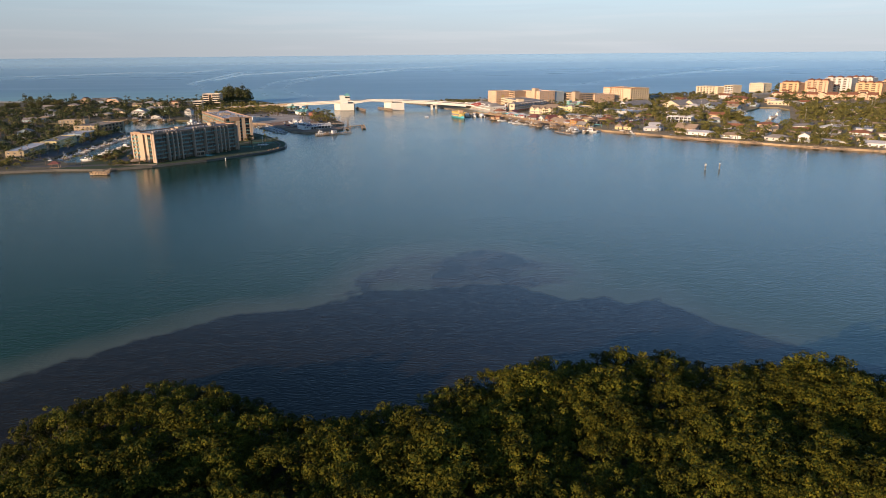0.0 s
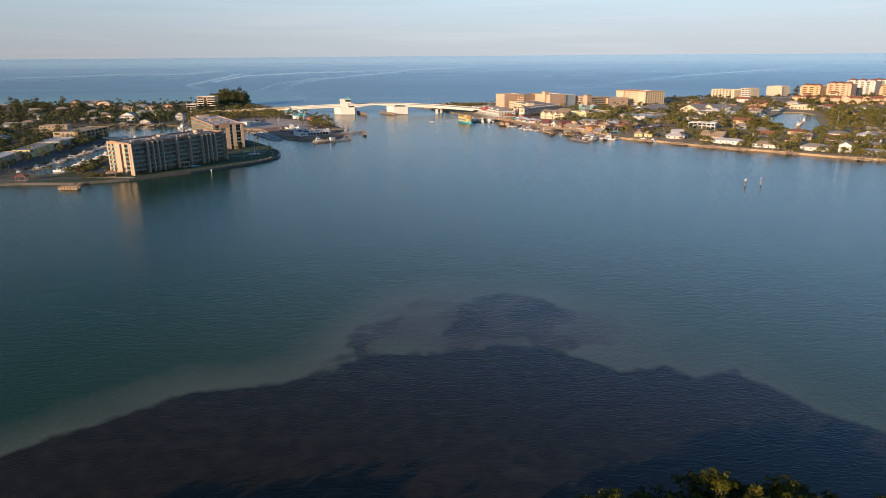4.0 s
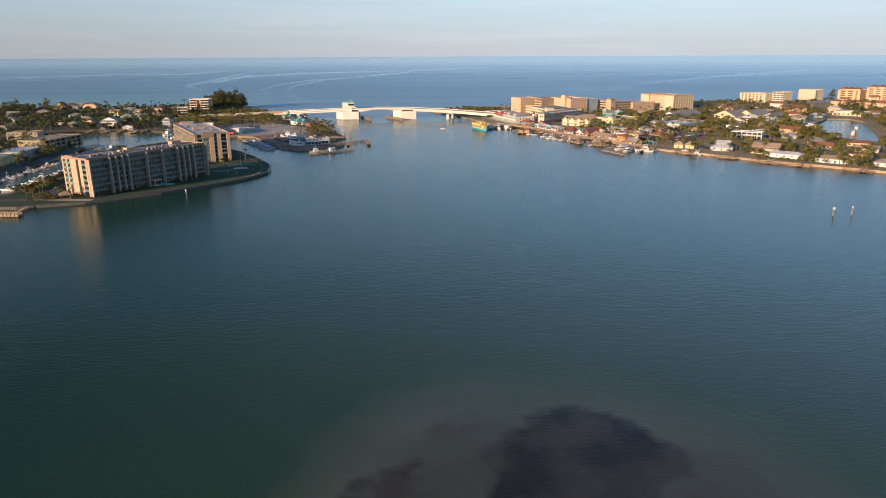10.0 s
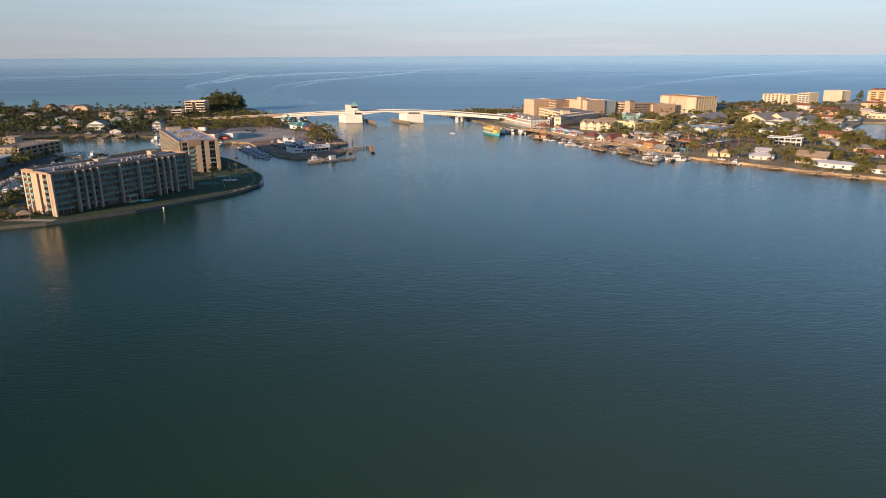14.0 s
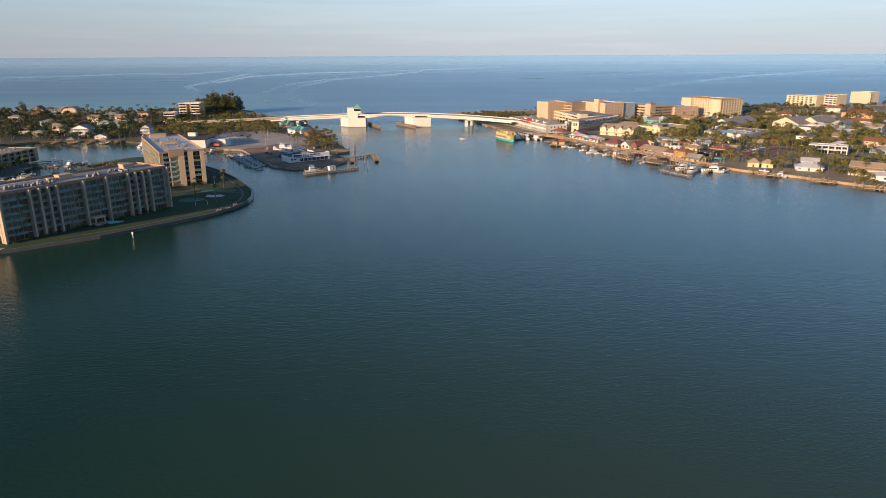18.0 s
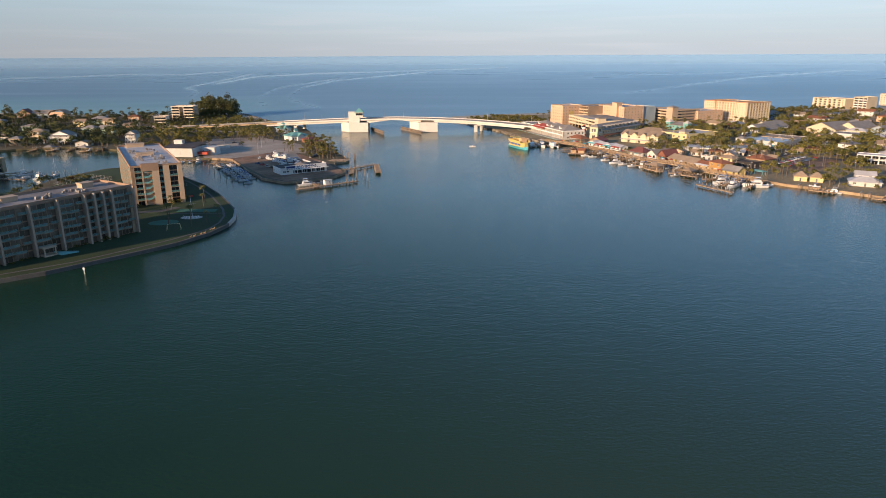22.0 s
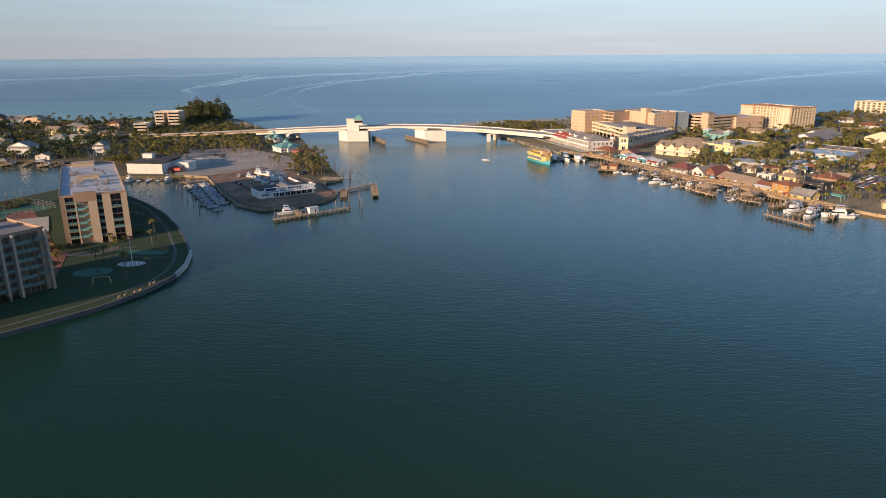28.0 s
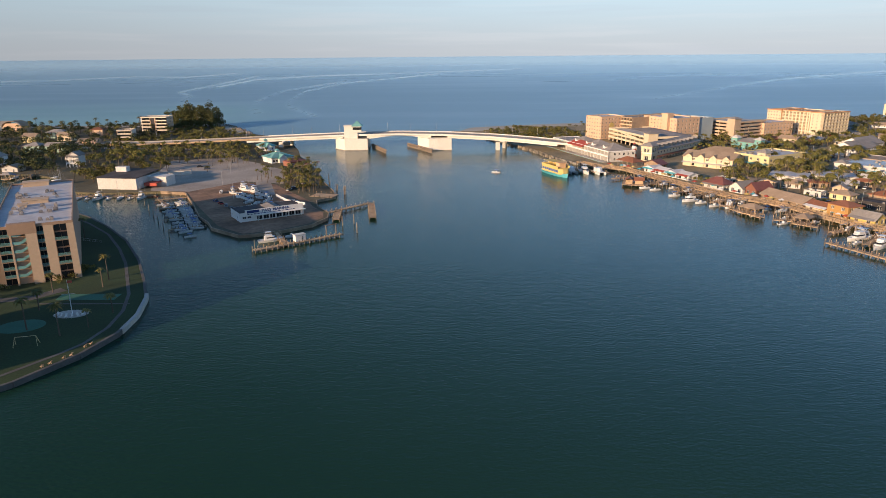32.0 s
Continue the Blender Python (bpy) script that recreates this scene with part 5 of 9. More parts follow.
def seawall(pts, z=GROUND, name="seawall", label="weathered concrete seawall cap along the shore", w=0.9, step=6.0, mat=None):
    root = tagged(thing(name, pts[0][0], pts[0][1], 0, 0, label, "seawall"), kind="structure")
    for (x0, y0), (x1, y1) in zip(pts, pts[1:]):
        d = math.hypot(x1 - x0, y1 - y0)
        n = max(1, round(d / step))
        L = d / n
        me = shared(("cap", round(L, 1), (mat or SEAWALL).name), lambda: Shape().box(0, round(L, 1) - 0.04, -w / 2, w / 2, -2.6, 0.22).mesh("cap_stone", mat or SEAWALL))
        for k in range(n):
            part("cap_stone", me, parent=root, at=(x0 - pts[0][0] + (x1 - x0) * k / n, y0 - pts[0][1] + (y1 - y0) * k / n, z), rz=math.atan2(y1 - y0, x1 - x0))


seawall(POINT_EDGE, mat=PATH)
seawall([(-87.4, 568), (-87.7, 580), (-90.8, 594.5), (-92, 598)], z=GROUND + 0.04, label="newer white concrete cap of the seawall", w=1.1, mat=CONCRETE)
band("footpath", [(-150, 498), (-130, 512), (-113, 531), (-104.5, 541), (-97.2, 552), (-93.6, 559), (-92, 570), (-93.3, 583), (-97.8, 598), (-113.5, 632.5),
                  (-124.5, 652.5), (-139.5, 676), (-157, 696), (-172, 711)], 1.1, PATH, "grey concrete footpath along the seawall", h=0.09, category="path")
band("footpath", [(-123, 590.4), (-93.8, 589)], 0.8, PATH, "narrow concrete cross path", h=0.09, category="path")
band("drive", [(-196, 486), (-180, 484), (-165, 482.5)], 3.5, LOT, "short pale drive beside the seawall", h=0.08)
band("drive", [(-255, 487), (-225, 484), (-200, 487), (-196, 500), (-200, 530), (-206, 560), (-206, 640)], 7, ASPHALT, "grey asphalt drive behind the condominium", h=0.09)
band("footpath", [(-150, 598), (-138, 594), (-128, 596), (-122, 604)], 4.5, PATH, "curved concrete entrance path", h=0.09, category="path")
slab("court", [(-119.5, 593.6), (-100.3, 592.6), (-100.2, 598.2), (-119.8, 599.2)], COURT, "worn green shuffleboard court", h=0.1, category="court")
slab("putting_green", [(-118 + 6.5 * math.cos(a) - 1.5 * math.sin(a), 572 + 1.5 * math.cos(a) + 5 * math.sin(a)) for a in [i * math.pi / 10 for i in range(20)]], COURT, "round green practice lawn", h=0.08, category="lawn")
slab("patio", [(-108 + 5.2 * math.cos(a), 581 + 3.4 * math.sin(a)) for a in [i * math.pi / 8 for i in range(16)]], CONCRETE, "round pale concrete patio by the flagpole", h=0.12, category="patio")
slab("terrace", [(-150, 575), (-128, 566), (-139, 596), (-146, 602), (-196, 676), (-204, 668), (-190, 640)], PAVER, "red brick terrace between the condominiums", h=0.14, category="terrace")
slab("pool_deck", [(-178, 620), (-163, 628), (-180, 660), (-195, 652)], CONCRETE, "pale pool deck", h=0.3, category="terrace")

SAND = STUCCO
# duller copy of the tan stucco; some of the front's shade is in its colour
STUCCO_FIN = surface("shaded_tan_stucco", (0.46, 0.345, 0.255), 0.9, big=(0.1, 0.1), fine=(1.0, 0.08))


def big_condo():
    L, W, fh = 79.6, 23.5, 2.87
    # tall piers part narrow bays and wide ones with staggered balconies
    piers = [0.0, 12.2, 16.2, 20.0, 23.6, 35.6, 46.4, 57.4, 61.3, 65.1, 68.9, L - 0.75]
    secs = [("solid", 0.0, 0.75)]
    for a, c in zip(piers, piers[1:]):
        n = 3 if c - a > 8 else 1
        w = (c - a - 0.75) / n
        secs += [("bay", a + 0.75 + i * w, a + 0.75 + (i + 1) * w, lambda k: False) for i in range(n)]
        secs.append(("solid", c, c + 0.75))
    # the end walls run from the back corner to the front corner
    end = [("solid", 0, 1.2), ("stair", 1.2, 4.4), ("solid", 4.4, 5.2), ("stair", 5.2, 8.0), ("solid", 8.0, 13.2), ("bay", 13.2, 15.4, lambda k: False), ("solid", 15.4, 18.2), ("bay", 18.2, 21.6), ("solid", 21.6, W)]
    far = [("solid", 0, 3), ("bay", 3, 8), ("solid", 8, 15), ("bay", 15, 20), ("solid", 20, W)]
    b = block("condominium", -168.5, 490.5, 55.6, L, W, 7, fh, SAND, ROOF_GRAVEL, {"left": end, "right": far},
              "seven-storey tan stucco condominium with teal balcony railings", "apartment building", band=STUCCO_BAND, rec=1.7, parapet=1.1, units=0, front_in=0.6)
    facade(b, (0, 0), 0.0, secs, 7, fh, 0, 7 * fh, STUCCO_FIN, None, STUCCO_BAND, PANE_WARM, 0.55)
    for a in piers:
        part("pier", Shape().box(a, a + 0.74, -1.95, 0.0, -0.1, 7 * fh + 0.5), STUCCO_FIN, b)
    part("cornice", Shape().box(0, L, -0.35, 0.0, 7 * fh + 0.1, 7 * fh + 0.45), STUCCO_BAND, b)

    def balcony(a, w, k, deep=1.3):
        slab_me = shared(("condo_slab", round(w, 2), deep), lambda: Shape().box(0, w, -deep, 0, -0.2, 0).mesh("balcony", STUCCO_BAND))
        q = part("balcony", slab_me, parent=b, at=(a, -0.01, k * fh))
        part("railing", rail_mesh(w, RAIL), parent=q, at=(0, 0.07 - deep, 0))
    for k in range(1, 7):
        for i, (a, c) in enumerate(zip(piers, piers[1:])):
            w = c - a - 0.75
            if w < 7:
                balcony(a + 0.66, w + 0.1, k, 0.9)
            elif k % 2:
                balcony(a + 0.74, w * 0.34, k, 1.0)
                balcony(a + 0.74 + w * 0.34, w * 0.36, k, 1.8)
            else:
                balcony(a + 0.74, w * 0.52, k, 1.8)
                balcony(a + 0.74 + w * 0.68, w * 0.32, k, 1.0)
    top = 7 * fh
    for x, y, w, d, h in ((33, 12, 6, 4, 1.9), (66, 14, 5, 4, 2.0), (29, 13, 2.5, 2.5, 1.0)):
        part("stair_house", Shape().box(x, x + w, y, y + d, top, top + h).box(x - 0.3, x + w + 0.3, y - 0.3, y + d + 0.3, top + h, top + h + 0.3), STUCCO, b, "tan stucco stair house")
    part("roof_path", Shape().box(0.6, 30, 20.5, 22.5, top + 0.12, top + 0.2), ROOF_WHITE, b, "white roof coating")
    roof_units(b, 8, 30, 6, 13, top + 0.12, 22, 3)
    roof_units(b, 44, 64, 6, 13, top + 0.12, 22, 4)
    part("crown", Shape().prism([(-0.3, 12), (0.6, 12), (0.6, 19.5), (-0.3, 19.5)], top + 1.0, top + 1.7), STUCCO_BAND, b)
    # entrance canopy with a stair to the lawn
    part("entrance_porch", Shape().box(37, 42, -4.5, 0, 3.2, 3.7).box(37.2, 37.6, -4.3, -3.9, 0, 3.2).box(41.4, 41.8, -4.3, -3.9, 0, 3.2).box(37, 42, -4.5, -0.1, 0, 0.5), STUCCO, b)
    part("slope", Shape().prism([(42, -7), (49, -9), (50, -6.5), (42, -2)], -0.1, 0.9, 0, [(42, -5), (44, -6), (44, -4), (42, -2)]), TEAL, b, "pale teal tarpaulin slope")
    return b


def second_condo():
    L, W, fh = 24.6, 91.0, 2.87
    front = [("solid", 0, 1.7), ("bay", 1.7, 5.2, lambda k: True), ("solid", 5.2, 5.8), ("stair", 5.8, 10.2), ("solid", 10.2, 13.2), ("bay", 13.2, 15.4, lambda k: True), ("solid", 15.4, 18.4), ("bay", 18.4, 22.4, lambda k: k in (2, 3, 5)), ("solid", 22.4, L)]
    side, a = [], 0.0
    n = 18
    for i in range(n):
        side += [("solid", a, a + 0.6), ("bay", a + 0.6, a + W / n, (lambda k: k % 2 == 0) if i % 2 else (lambda k: True))]
        a += W / n
    side[-1] = ("bay", side[-1][1], W - 0.6, lambda k: True)
    side.append(("solid", W - 0.6, W))
    b = block("condominium", -144.3, 606.2, 26.4, L, W, 7, fh, SAND, ROOF_WHITE, {"front": front, "left": side},
              "seven-storey tan stucco condominium with a white roof", "apartment building", band=STUCCO_BAND, rec=1.7, parapet=0.9)
    top = 7 * fh
    part("stair_crown", Shape().prism([(5.0, -0.5), (13.4, -0.5), (13.4, 1.6), (5.0, 1.6)], top - 2.2, top + 1.6), STUCCO_BAND, b, "brown stucco crown of the stair")
    part("stair_pier", Shape().box(10.0, 13.3, -0.45, 0.1, 0, top - 2.2), STUCCO, b)
    for x, y, w, d, h in ((7, 42, 9, 4, 1.5), (5, 84, 10, 5, 1.9), (6, 36, 3, 3, 1.0)):
        part("stair_house", Shape().box(x, x + w, y, y + d, top, top + h).box(x - 0.3, x + w + 0.3, y - 0.3, y + d + 0.3, top + h, top + h + 0.3), STUCCO, b, "tan stucco stair house")
    for x0, x1, y0, y1, n, sd in ((4, 9, 20, 34, 9, 5), (14, 20, 20, 36, 10, 6), (4, 10, 52, 68, 9, 7), (13, 20, 50, 68, 10, 8), (14, 20, 6, 10, 3, 9)):
        roof_units(b, x0, x1, y0, y1, top + 0.12, n, sd)
    join_far(b, ("window",))
    return b


big_condo()
second_condo()
# garden and lawn things
def flagpole(x, y):
    t = thing("flagpole", x, y, GROUND + 0.12, 0.3, "white flagpole with a crosstree and furled flag", "flagpole")
    part("pole", Shape().cyl(0, 0, 0, 11, 0.12, 0.06, 8), WHITE, t)
    part("crosstree", Shape().tube((-2.0, 0, 6.5), (2.0, 0, 6.5), 0.05), WHITE, t)
    part("flag", Shape().box(0.05, 1.3, -0.03, 0.03, 9.9, 10.7), RED, t, "small red and white flag")


def swing_set(x, y, deg):
    t = thing("swing_set", x, y, GROUND, radians(deg), "pale steel swing frame on the lawn", "swing")
    part("top_bar", Shape().tube((-2.6, 0, 2.7), (2.6, 0, 2.7), 0.07), PALE_YELLOW, t)
    for a in (-2.6, 2.6):
        for b in (-1.1, 1.1):
            part("leg", Shape().tube((a, 0, 2.7), (a * 1.15, b, 0), 0.06), PALE_YELLOW, t)
    for a in (-1.1, 1.0):
        part("seat", Shape().box(a - 0.25, a + 0.25, -0.12, 0.12, 0.5, 0.55).tube((a - 0.22, 0, 0.5), (a - 0.22, 0, 2.7), 0.015, n=3).tube((a + 0.22, 0, 0.5), (a + 0.22, 0, 2.7), 0.015, n=3), BLACK, t)


def lounger(x, y, deg, mat, label, group):
    t = thing("garden_chair", x, y, GROUND + 0.05, radians(deg), label, "chair", group)
    part("seat", shared(("gseat", mat.name), lambda: Shape().box(-0.3, 0.35, -0.3, 0.3, 0.36, 0.42).mesh("seat", mat)), parent=t)
    part("backrest", shared(("gback", mat.name), lambda: Shape().solid([(-0.3, -0.3, 0.4), (-0.3, 0.3, 0.4), (-0.62, 0.3, 1.1), (-0.62, -0.3, 1.1), (-0.36, -0.3, 0.4), (-0.36, 0.3, 0.4), (-0.68, 0.3, 1.1), (-0.68, -0.3, 1.1)],
         [(0, 1, 2, 3), (7, 6, 5, 4), (0, 4, 5, 1), (1, 5, 6, 2), (2, 6, 7, 3), (3, 7, 4, 0)]).mesh("backrest", mat)), parent=t)
    for a in (-0.25, 0.3):
        for b in (-0.27, 0.27):
            part("leg", shared(("gleg", mat.name), lambda: Shape().box(-0.03, 0.03, -0.03, 0.03, 0, 0.4).mesh("leg", mat)), parent=t, at=(a, b, 0))


flagpole(-107.6, 581)
swing_set(-108.6, 558.4, 12)
for i, (x, y) in enumerate([(-97, 544.6), (-96, 546.4), (-94, 549.4), (-93, 551), (-92, 556.5), (-91.2, 558)]):
    lounger(x, y, 150 + 20 * (i % 2), ORANGE, "orange wooden garden chair by the seawall", "seawall chairs")
for i in range(7):
    a = 3.4 + i * 0.42
    lounger(-108 + 4.3 * math.cos(a), 581 + 2.7 * math.sin(a), math.degrees(a), WHITE, "white garden chair on the patio", "patio chairs")
for x, y, s in ((-111, 613, 0.95), (-109.6, 605.5, 0.8), (-119.5, 584.5, 0.9), (-114.7, 569.2, 1.0), (-102.9, 564.5, 1.0), (-97.5, 570, 0.7), (-95.6, 581.5, 0.9), (-147.6, 671.4, 0.9), (-174, 716, 0.9), (-124, 601, 0.8),
                (-184, 486, 1.0), (-214, 478, 0.9), (-199, 552, 0.8), (-204, 600, 0.8)):
    plant("palm", x, y, s, group="palms on the lawn")
scatter("shrub", [(-131, 604), (-124, 610), (-122, 628), (-127, 626), (-129, 612)], 14, 2, (0.8, 1.3), gap=1.2)
scatter("shrub", [(-152, 600), (-145, 600), (-140, 606), (-146, 606)], 8, 3, (0.7, 1.1), gap=1.2)
scatter("shrub", [(-200, 480), (-174, 486), (-176, 494), (-196, 496)], 14, 4, (0.9, 1.5), gap=1.8)
scatter("shrub", [(-169, 486), (-128, 550), (-126, 549), (-167, 484.5)], 16, 41, (0.5, 0.9), gap=2.5, far="clipped shrubs round the condominiums")
scatter("shrub", [(-216, 676), (-206, 678), (-205, 690), (-216, 694)], 12, 5, (1.0, 1.6), gap=1.6)
for x, y, k in ((-150, 597, 0.9), (-146, 591, 0.8), (-141, 588, 0.75), (-152, 604, 1.0), (-136, 583, 0.7), (-157, 612, 0.9), (-133, 576, 0.6)):
    plant("tree", x, y, k, group="entrance trees")
plant("russet", -208, 506, 0.8)
plant("russet", -213, 684, 0.5)
for x, y in ((-190, 505), (-203, 497), (-193, 480), (-216, 676), (-211, 560), (-209, 580), (-208, 610), (-211, 640)):
    plant("tree", x, y, 0.65)


def pavilion(x, y, deg, w, d, h, roof, label, post_mat=TIMBER, rise=1.6, z=GROUND, name="pavilion"):
    t = thing(name, x, y, z, radians(deg), label, "pavilion")
    pm = shared(("pavpost", h, post_mat.name), lambda: Shape().box(-0.12, 0.12, -0.12, 0.12, 0, h).mesh("post", post_mat))
    nx, ny = max(2, int(w / 4) + 1), max(2, int(d / 5) + 1)
    for i in range(nx):
        for j in range(ny):
            if i in (0, nx - 1) or j in (0, ny - 1):
                part("post", pm, parent=t, at=(0.3 + i * (w - 0.6) / (nx - 1), 0.3 + j * (d - 0.6) / (ny - 1), 0))
    part("roof", Shape().hip(0, w, 0, d, h, rise, 0.6), roof, t)
    part("floor", Shape().box(0, w, 0, d, -0.3, 0.12), DECKING, t)
    return t


pavilion(-182, 484, 30, 5, 4, 2.4, ROOF_TAN, "small tan-roofed garden shelter")
pavilion(-236, 478, 5, 6, 4, 2.6, ROOF_MAROON, "dark red gate shelter by the drive")
# fenced court north of the terrace
def mesh_fence(pts, h=3.0, label="green mesh fence round a court"):
    t = tagged(thing("fence", pts[0][0], pts[0][1], GROUND, 0, label, "fence"))
    for (x0, y0), (x1, y1) in zip(pts, pts[1:]):
        d = math.hypot(x1 - x0, y1 - y0)
        o = dict(at=(x0 - pts[0][0], y0 - pts[0][1], 0), rz=math.atan2(y1 - y0, x1 - x0))
        s = Shape()
        for z in np.arange(0.3, h + 0.01, 0.9):
            s.box(0, d, -0.03, 0.03, z - 0.03, z + 0.03)
        part("rail", s, METAL, t, **o)
        n = int(d / 3)
        for i in range(n + 1):
            part("post", shared(("fpost", h), lambda: Shape().cyl(0, 0, 0, h, 0.05, n=5).mesh("post", METAL)), parent=t, at=(x0 - pts[0][0] + (x1 - x0) * i / n, y0 - pts[0][1] + (y1 - y0) * i / n, 0))


mesh_fence([(-200, 655), (-187, 680), (-205, 690), (-214, 664), (-200, 655)])
mesh_fence([(-149, 668), (-136, 662)], 1.2, "pale teal fence beside the lawn")
slab("court", [(-200, 656), (-188, 680), (-204, 689), (-213, 664)], COURT, "green tennis court", h=0.09, category="court")
dock(-198, 453.5, -186, 451.5, 3.0, 1.0, 2.0, rail=True)
dock(-191, 452, -192, 468, 1.6, 1.0)
for x, y in ((-121.2, 501.2),):
    t = thing("channel_marker", x, y, 0, 0, "white marker post with a small board in the water", "marker")
    part("pole", Shape().cyl(0, 0, -2.5, 2.6, 0.2, n=8), OFFWHITE, t)
    part("board", Shape().box(-0.35, 0.35, -0.27, -0.2, 1.7, 2.6), WHITE, t)
for x, y, b in ((209.4, 418.8, 1), (219.6, 419.8, 0)):
    t = thing("channel_marker", x, y, 0, 0, "tall timber channel marker with a pale board", "marker", "channel markers")
    part("pole", Shape().cyl(0, 0, -2.5, 4.2, 0.24, n=8).cyl(0.5, 0.3, -2.5, 3.6, 0.2, n=8), SEAWALL, t)
    part("board", Shape().box(-0.7, 0.7, -0.36, -0.28, 2.9, 4.2) if b else Shape().box(-0.4, 0.4, -0.36, -0.28, 3.6, 4.4), OFFWHITE, t)

# ---- canal, apartments and the lagoon ----
slab("lot", [(-268, 500), (-258, 520), (-262, 600), (-262, 690), (-275, 700), (-276, 520)], ASPHALT, "worn asphalt beside the canal", h=0.05)
APT = surface("beige_apartment_stucco", (0.42, 0.33, 0.21), 0.9, big=(0.1, 0.1), fine=(1.0, 0.08))
block("apartment_building", -276, 525, 96, 52, 13, 2, 2.9, APT, ROOF_WHITE, {"left": [("grid", 0, 13, 3, 1.4, 1.4)], "front": [("grid", 0, 52, 12, 1.6, 1.4)]}, "two-storey beige apartment block with a white roof", "apartment building", "canal apartments", parapet=0.5, units=6)
block("apartment_building", -278, 582, 95, 46, 13, 2, 2.9, PALE_YELLOW, ROOF_GRAVEL, {"left": [("grid", 0, 13, 3, 1.4, 1.4)], "front": [("grid", 0, 46, 10, 1.6, 1.4)]}, "two-storey yellow-beige apartment block with a gravel roof", "apartment building", "canal apartments", parapet=0.5, units=5)
block("apartment_building", -280, 634, 90, 30, 20, 2, 2.9, BLUEGREY, ROOF_WHITE, {"left": [("grid", 0, 20, 5, 1.6, 1.4)], "front": [("grid", 0, 30, 8, 1.6, 1.4)]}, "two-storey blue-grey apartment block", "apartment building", "canal apartments", parapet=0.5, units=4)
block("apartment_building", -283, 676, 80, 48, 24, 3, 2.95, APT, ROOF_TAN, {"left": [("grid", 0, 24, 6, 1.6, 1.5)], "front": [("bay", 0.5, 6, lambda k: True), ("solid", 6, 7), ("bay", 7, 12.5, lambda k: True), ("solid", 12.5, 13.5), ("bay", 13.5, 19), ("solid", 19, 20), ("bay", 20, 25.5), ("solid", 25.5, 26.5), ("bay", 26.5, 32), ("solid", 32, 33), ("bay", 33, 38.5), ("solid", 38.5, 39.5), ("bay", 39.5, 45), ("solid", 45, 48)]},
      "three-storey beige apartment block with open balconies", "apartment building", "canal apartments", parapet=0.6, units=8, rail=STUCCO, rec=1.4)
block("apartment_building", -350, 744, 5, 26, 14, 3, 2.9, APT, ROOF_TAN, {"front": [("grid", 0, 26, 7, 1.6, 1.4)]}, "three-storey beige apartment block behind trees", "apartment building", "canal apartments", parapet=0.5, units=4)
rs = random.Random(11)
for k in range(26):
    y = 512 + k * 6.2
    boat("open" if k % 4 else "cruiser", -251 + rs.uniform(-1, 1), y, rs.uniform(-6, 6), s=rs.uniform(0.75, 0.95) if k % 4 else 0.6, group="canal boats")
for k in range(9):
    boat("open" if k % 4 else "cruiser", -229 + rs.uniform(-1, 1) + 0.02 * k, 520 + k * 9.6, 180 + rs.uniform(-6, 6), s=1.0 if k % 4 else 0.7, group="canal boats")
for y in range(530, 660, 16):
    dock(-257, y, -246, y, 1.2, 0.9, 3.5, group="canal docks")
    if y < 600:
        dock(-219, y + 4, -229, y + 4, 1.2, 0.9, 3.5, group="canal docks")
for k in range(6):
    boat(("open", "cruiser", "sail")[k % 3], -262 + k * 5, 702 + (k % 2) * 9, 40 + 10 * k, s=0.85, group="lagoon boats")
    post(-240 + k * 2.5, 706 + k * 3, 3.0)
dock(-268, 700, -246, 693, 1.6, 0.9)
dock(-276, 716, -258, 724, 1.6, 0.9)

# houses across the lagoon
house(-317, 866, -6, 16, 11, WHITE, ROOF_GREY, "white three-level stilt house with deep balconies", 2, "gable", 3.2, stilts=2.7, porch=True, along="y", group="lagoon houses")
house(-341, 876, -4, 14, 11, CREAM, ROOF_TAN, "cream two-storey house with a broad gable", 2, "gable", 2.4, stilts=0.0, porch=True, along="y", group="lagoon houses")
house(-352, 862, -4, 10, 10, APT, ROOF_GREY, "beige two-storey house on the lagoon", 2, "hip", 1.8, group="lagoon houses")
house(-399, 968, 0, 17, 11, MINT, ROOF_GREY, "pale blue-green two-storey house", 2, "hip", 2.0, group="lagoon houses")
house(-328, 944, -2, 13, 11, MINT, ROOF_GREY, "mint green two-storey house with a hip roof", 2, "hip", 2.6, group="lagoon houses")
house(-312, 946, -2, 14, 10, MINT, ROOF_GREY, "long mint green two-storey house", 2, "gable", 2.2, group="lagoon houses")
house(-290, 850, -3, 11, 9, OFFWHITE, ROOF_TAN, "low weathered white boathouse", 1, "gable", 1.8, group="lagoon houses", along="y")
house(-254, 869, -5, 8, 8, OFFWHITE, ROOF_GREY, "tall weathered white stilt house", 2, "gable", 2.4, stilts=2.7, porch=True, group="lagoon houses", along="y")
house(-371, 1017, 0, 12, 10, PALE_YELLOW, ROOF_TAN, "yellow two-storey house with a gable", 2, "gable", 2.4, group="beach houses")
house(-366, 1048, 0, 18, 11, MINT, ROOF_GREY, "pale green beach house", 2, "hip", 2.6, group="beach houses")
house(-343, 1024, 0, 13, 10, CREAM, ROOF_TAN, "cream beach house with a gable", 2, "gable", 2.2, group="beach houses")
house(-334, 1069, 0, 13, 11, PEACH, ROOF_RED, "peach beach house with a red roof", 2, "hip", 2.0, group="beach houses")
house(-310, 996, 2, 16, 11, PEACH, ROOF_TAN, "peach house beside the road", 1, "gable", 2.4, group="beach houses")
house(-449, 920, 0, 12, 10, WHITE, ROOF_GREY, "white house among trees", 2, "hip", 2.2, group="left houses")
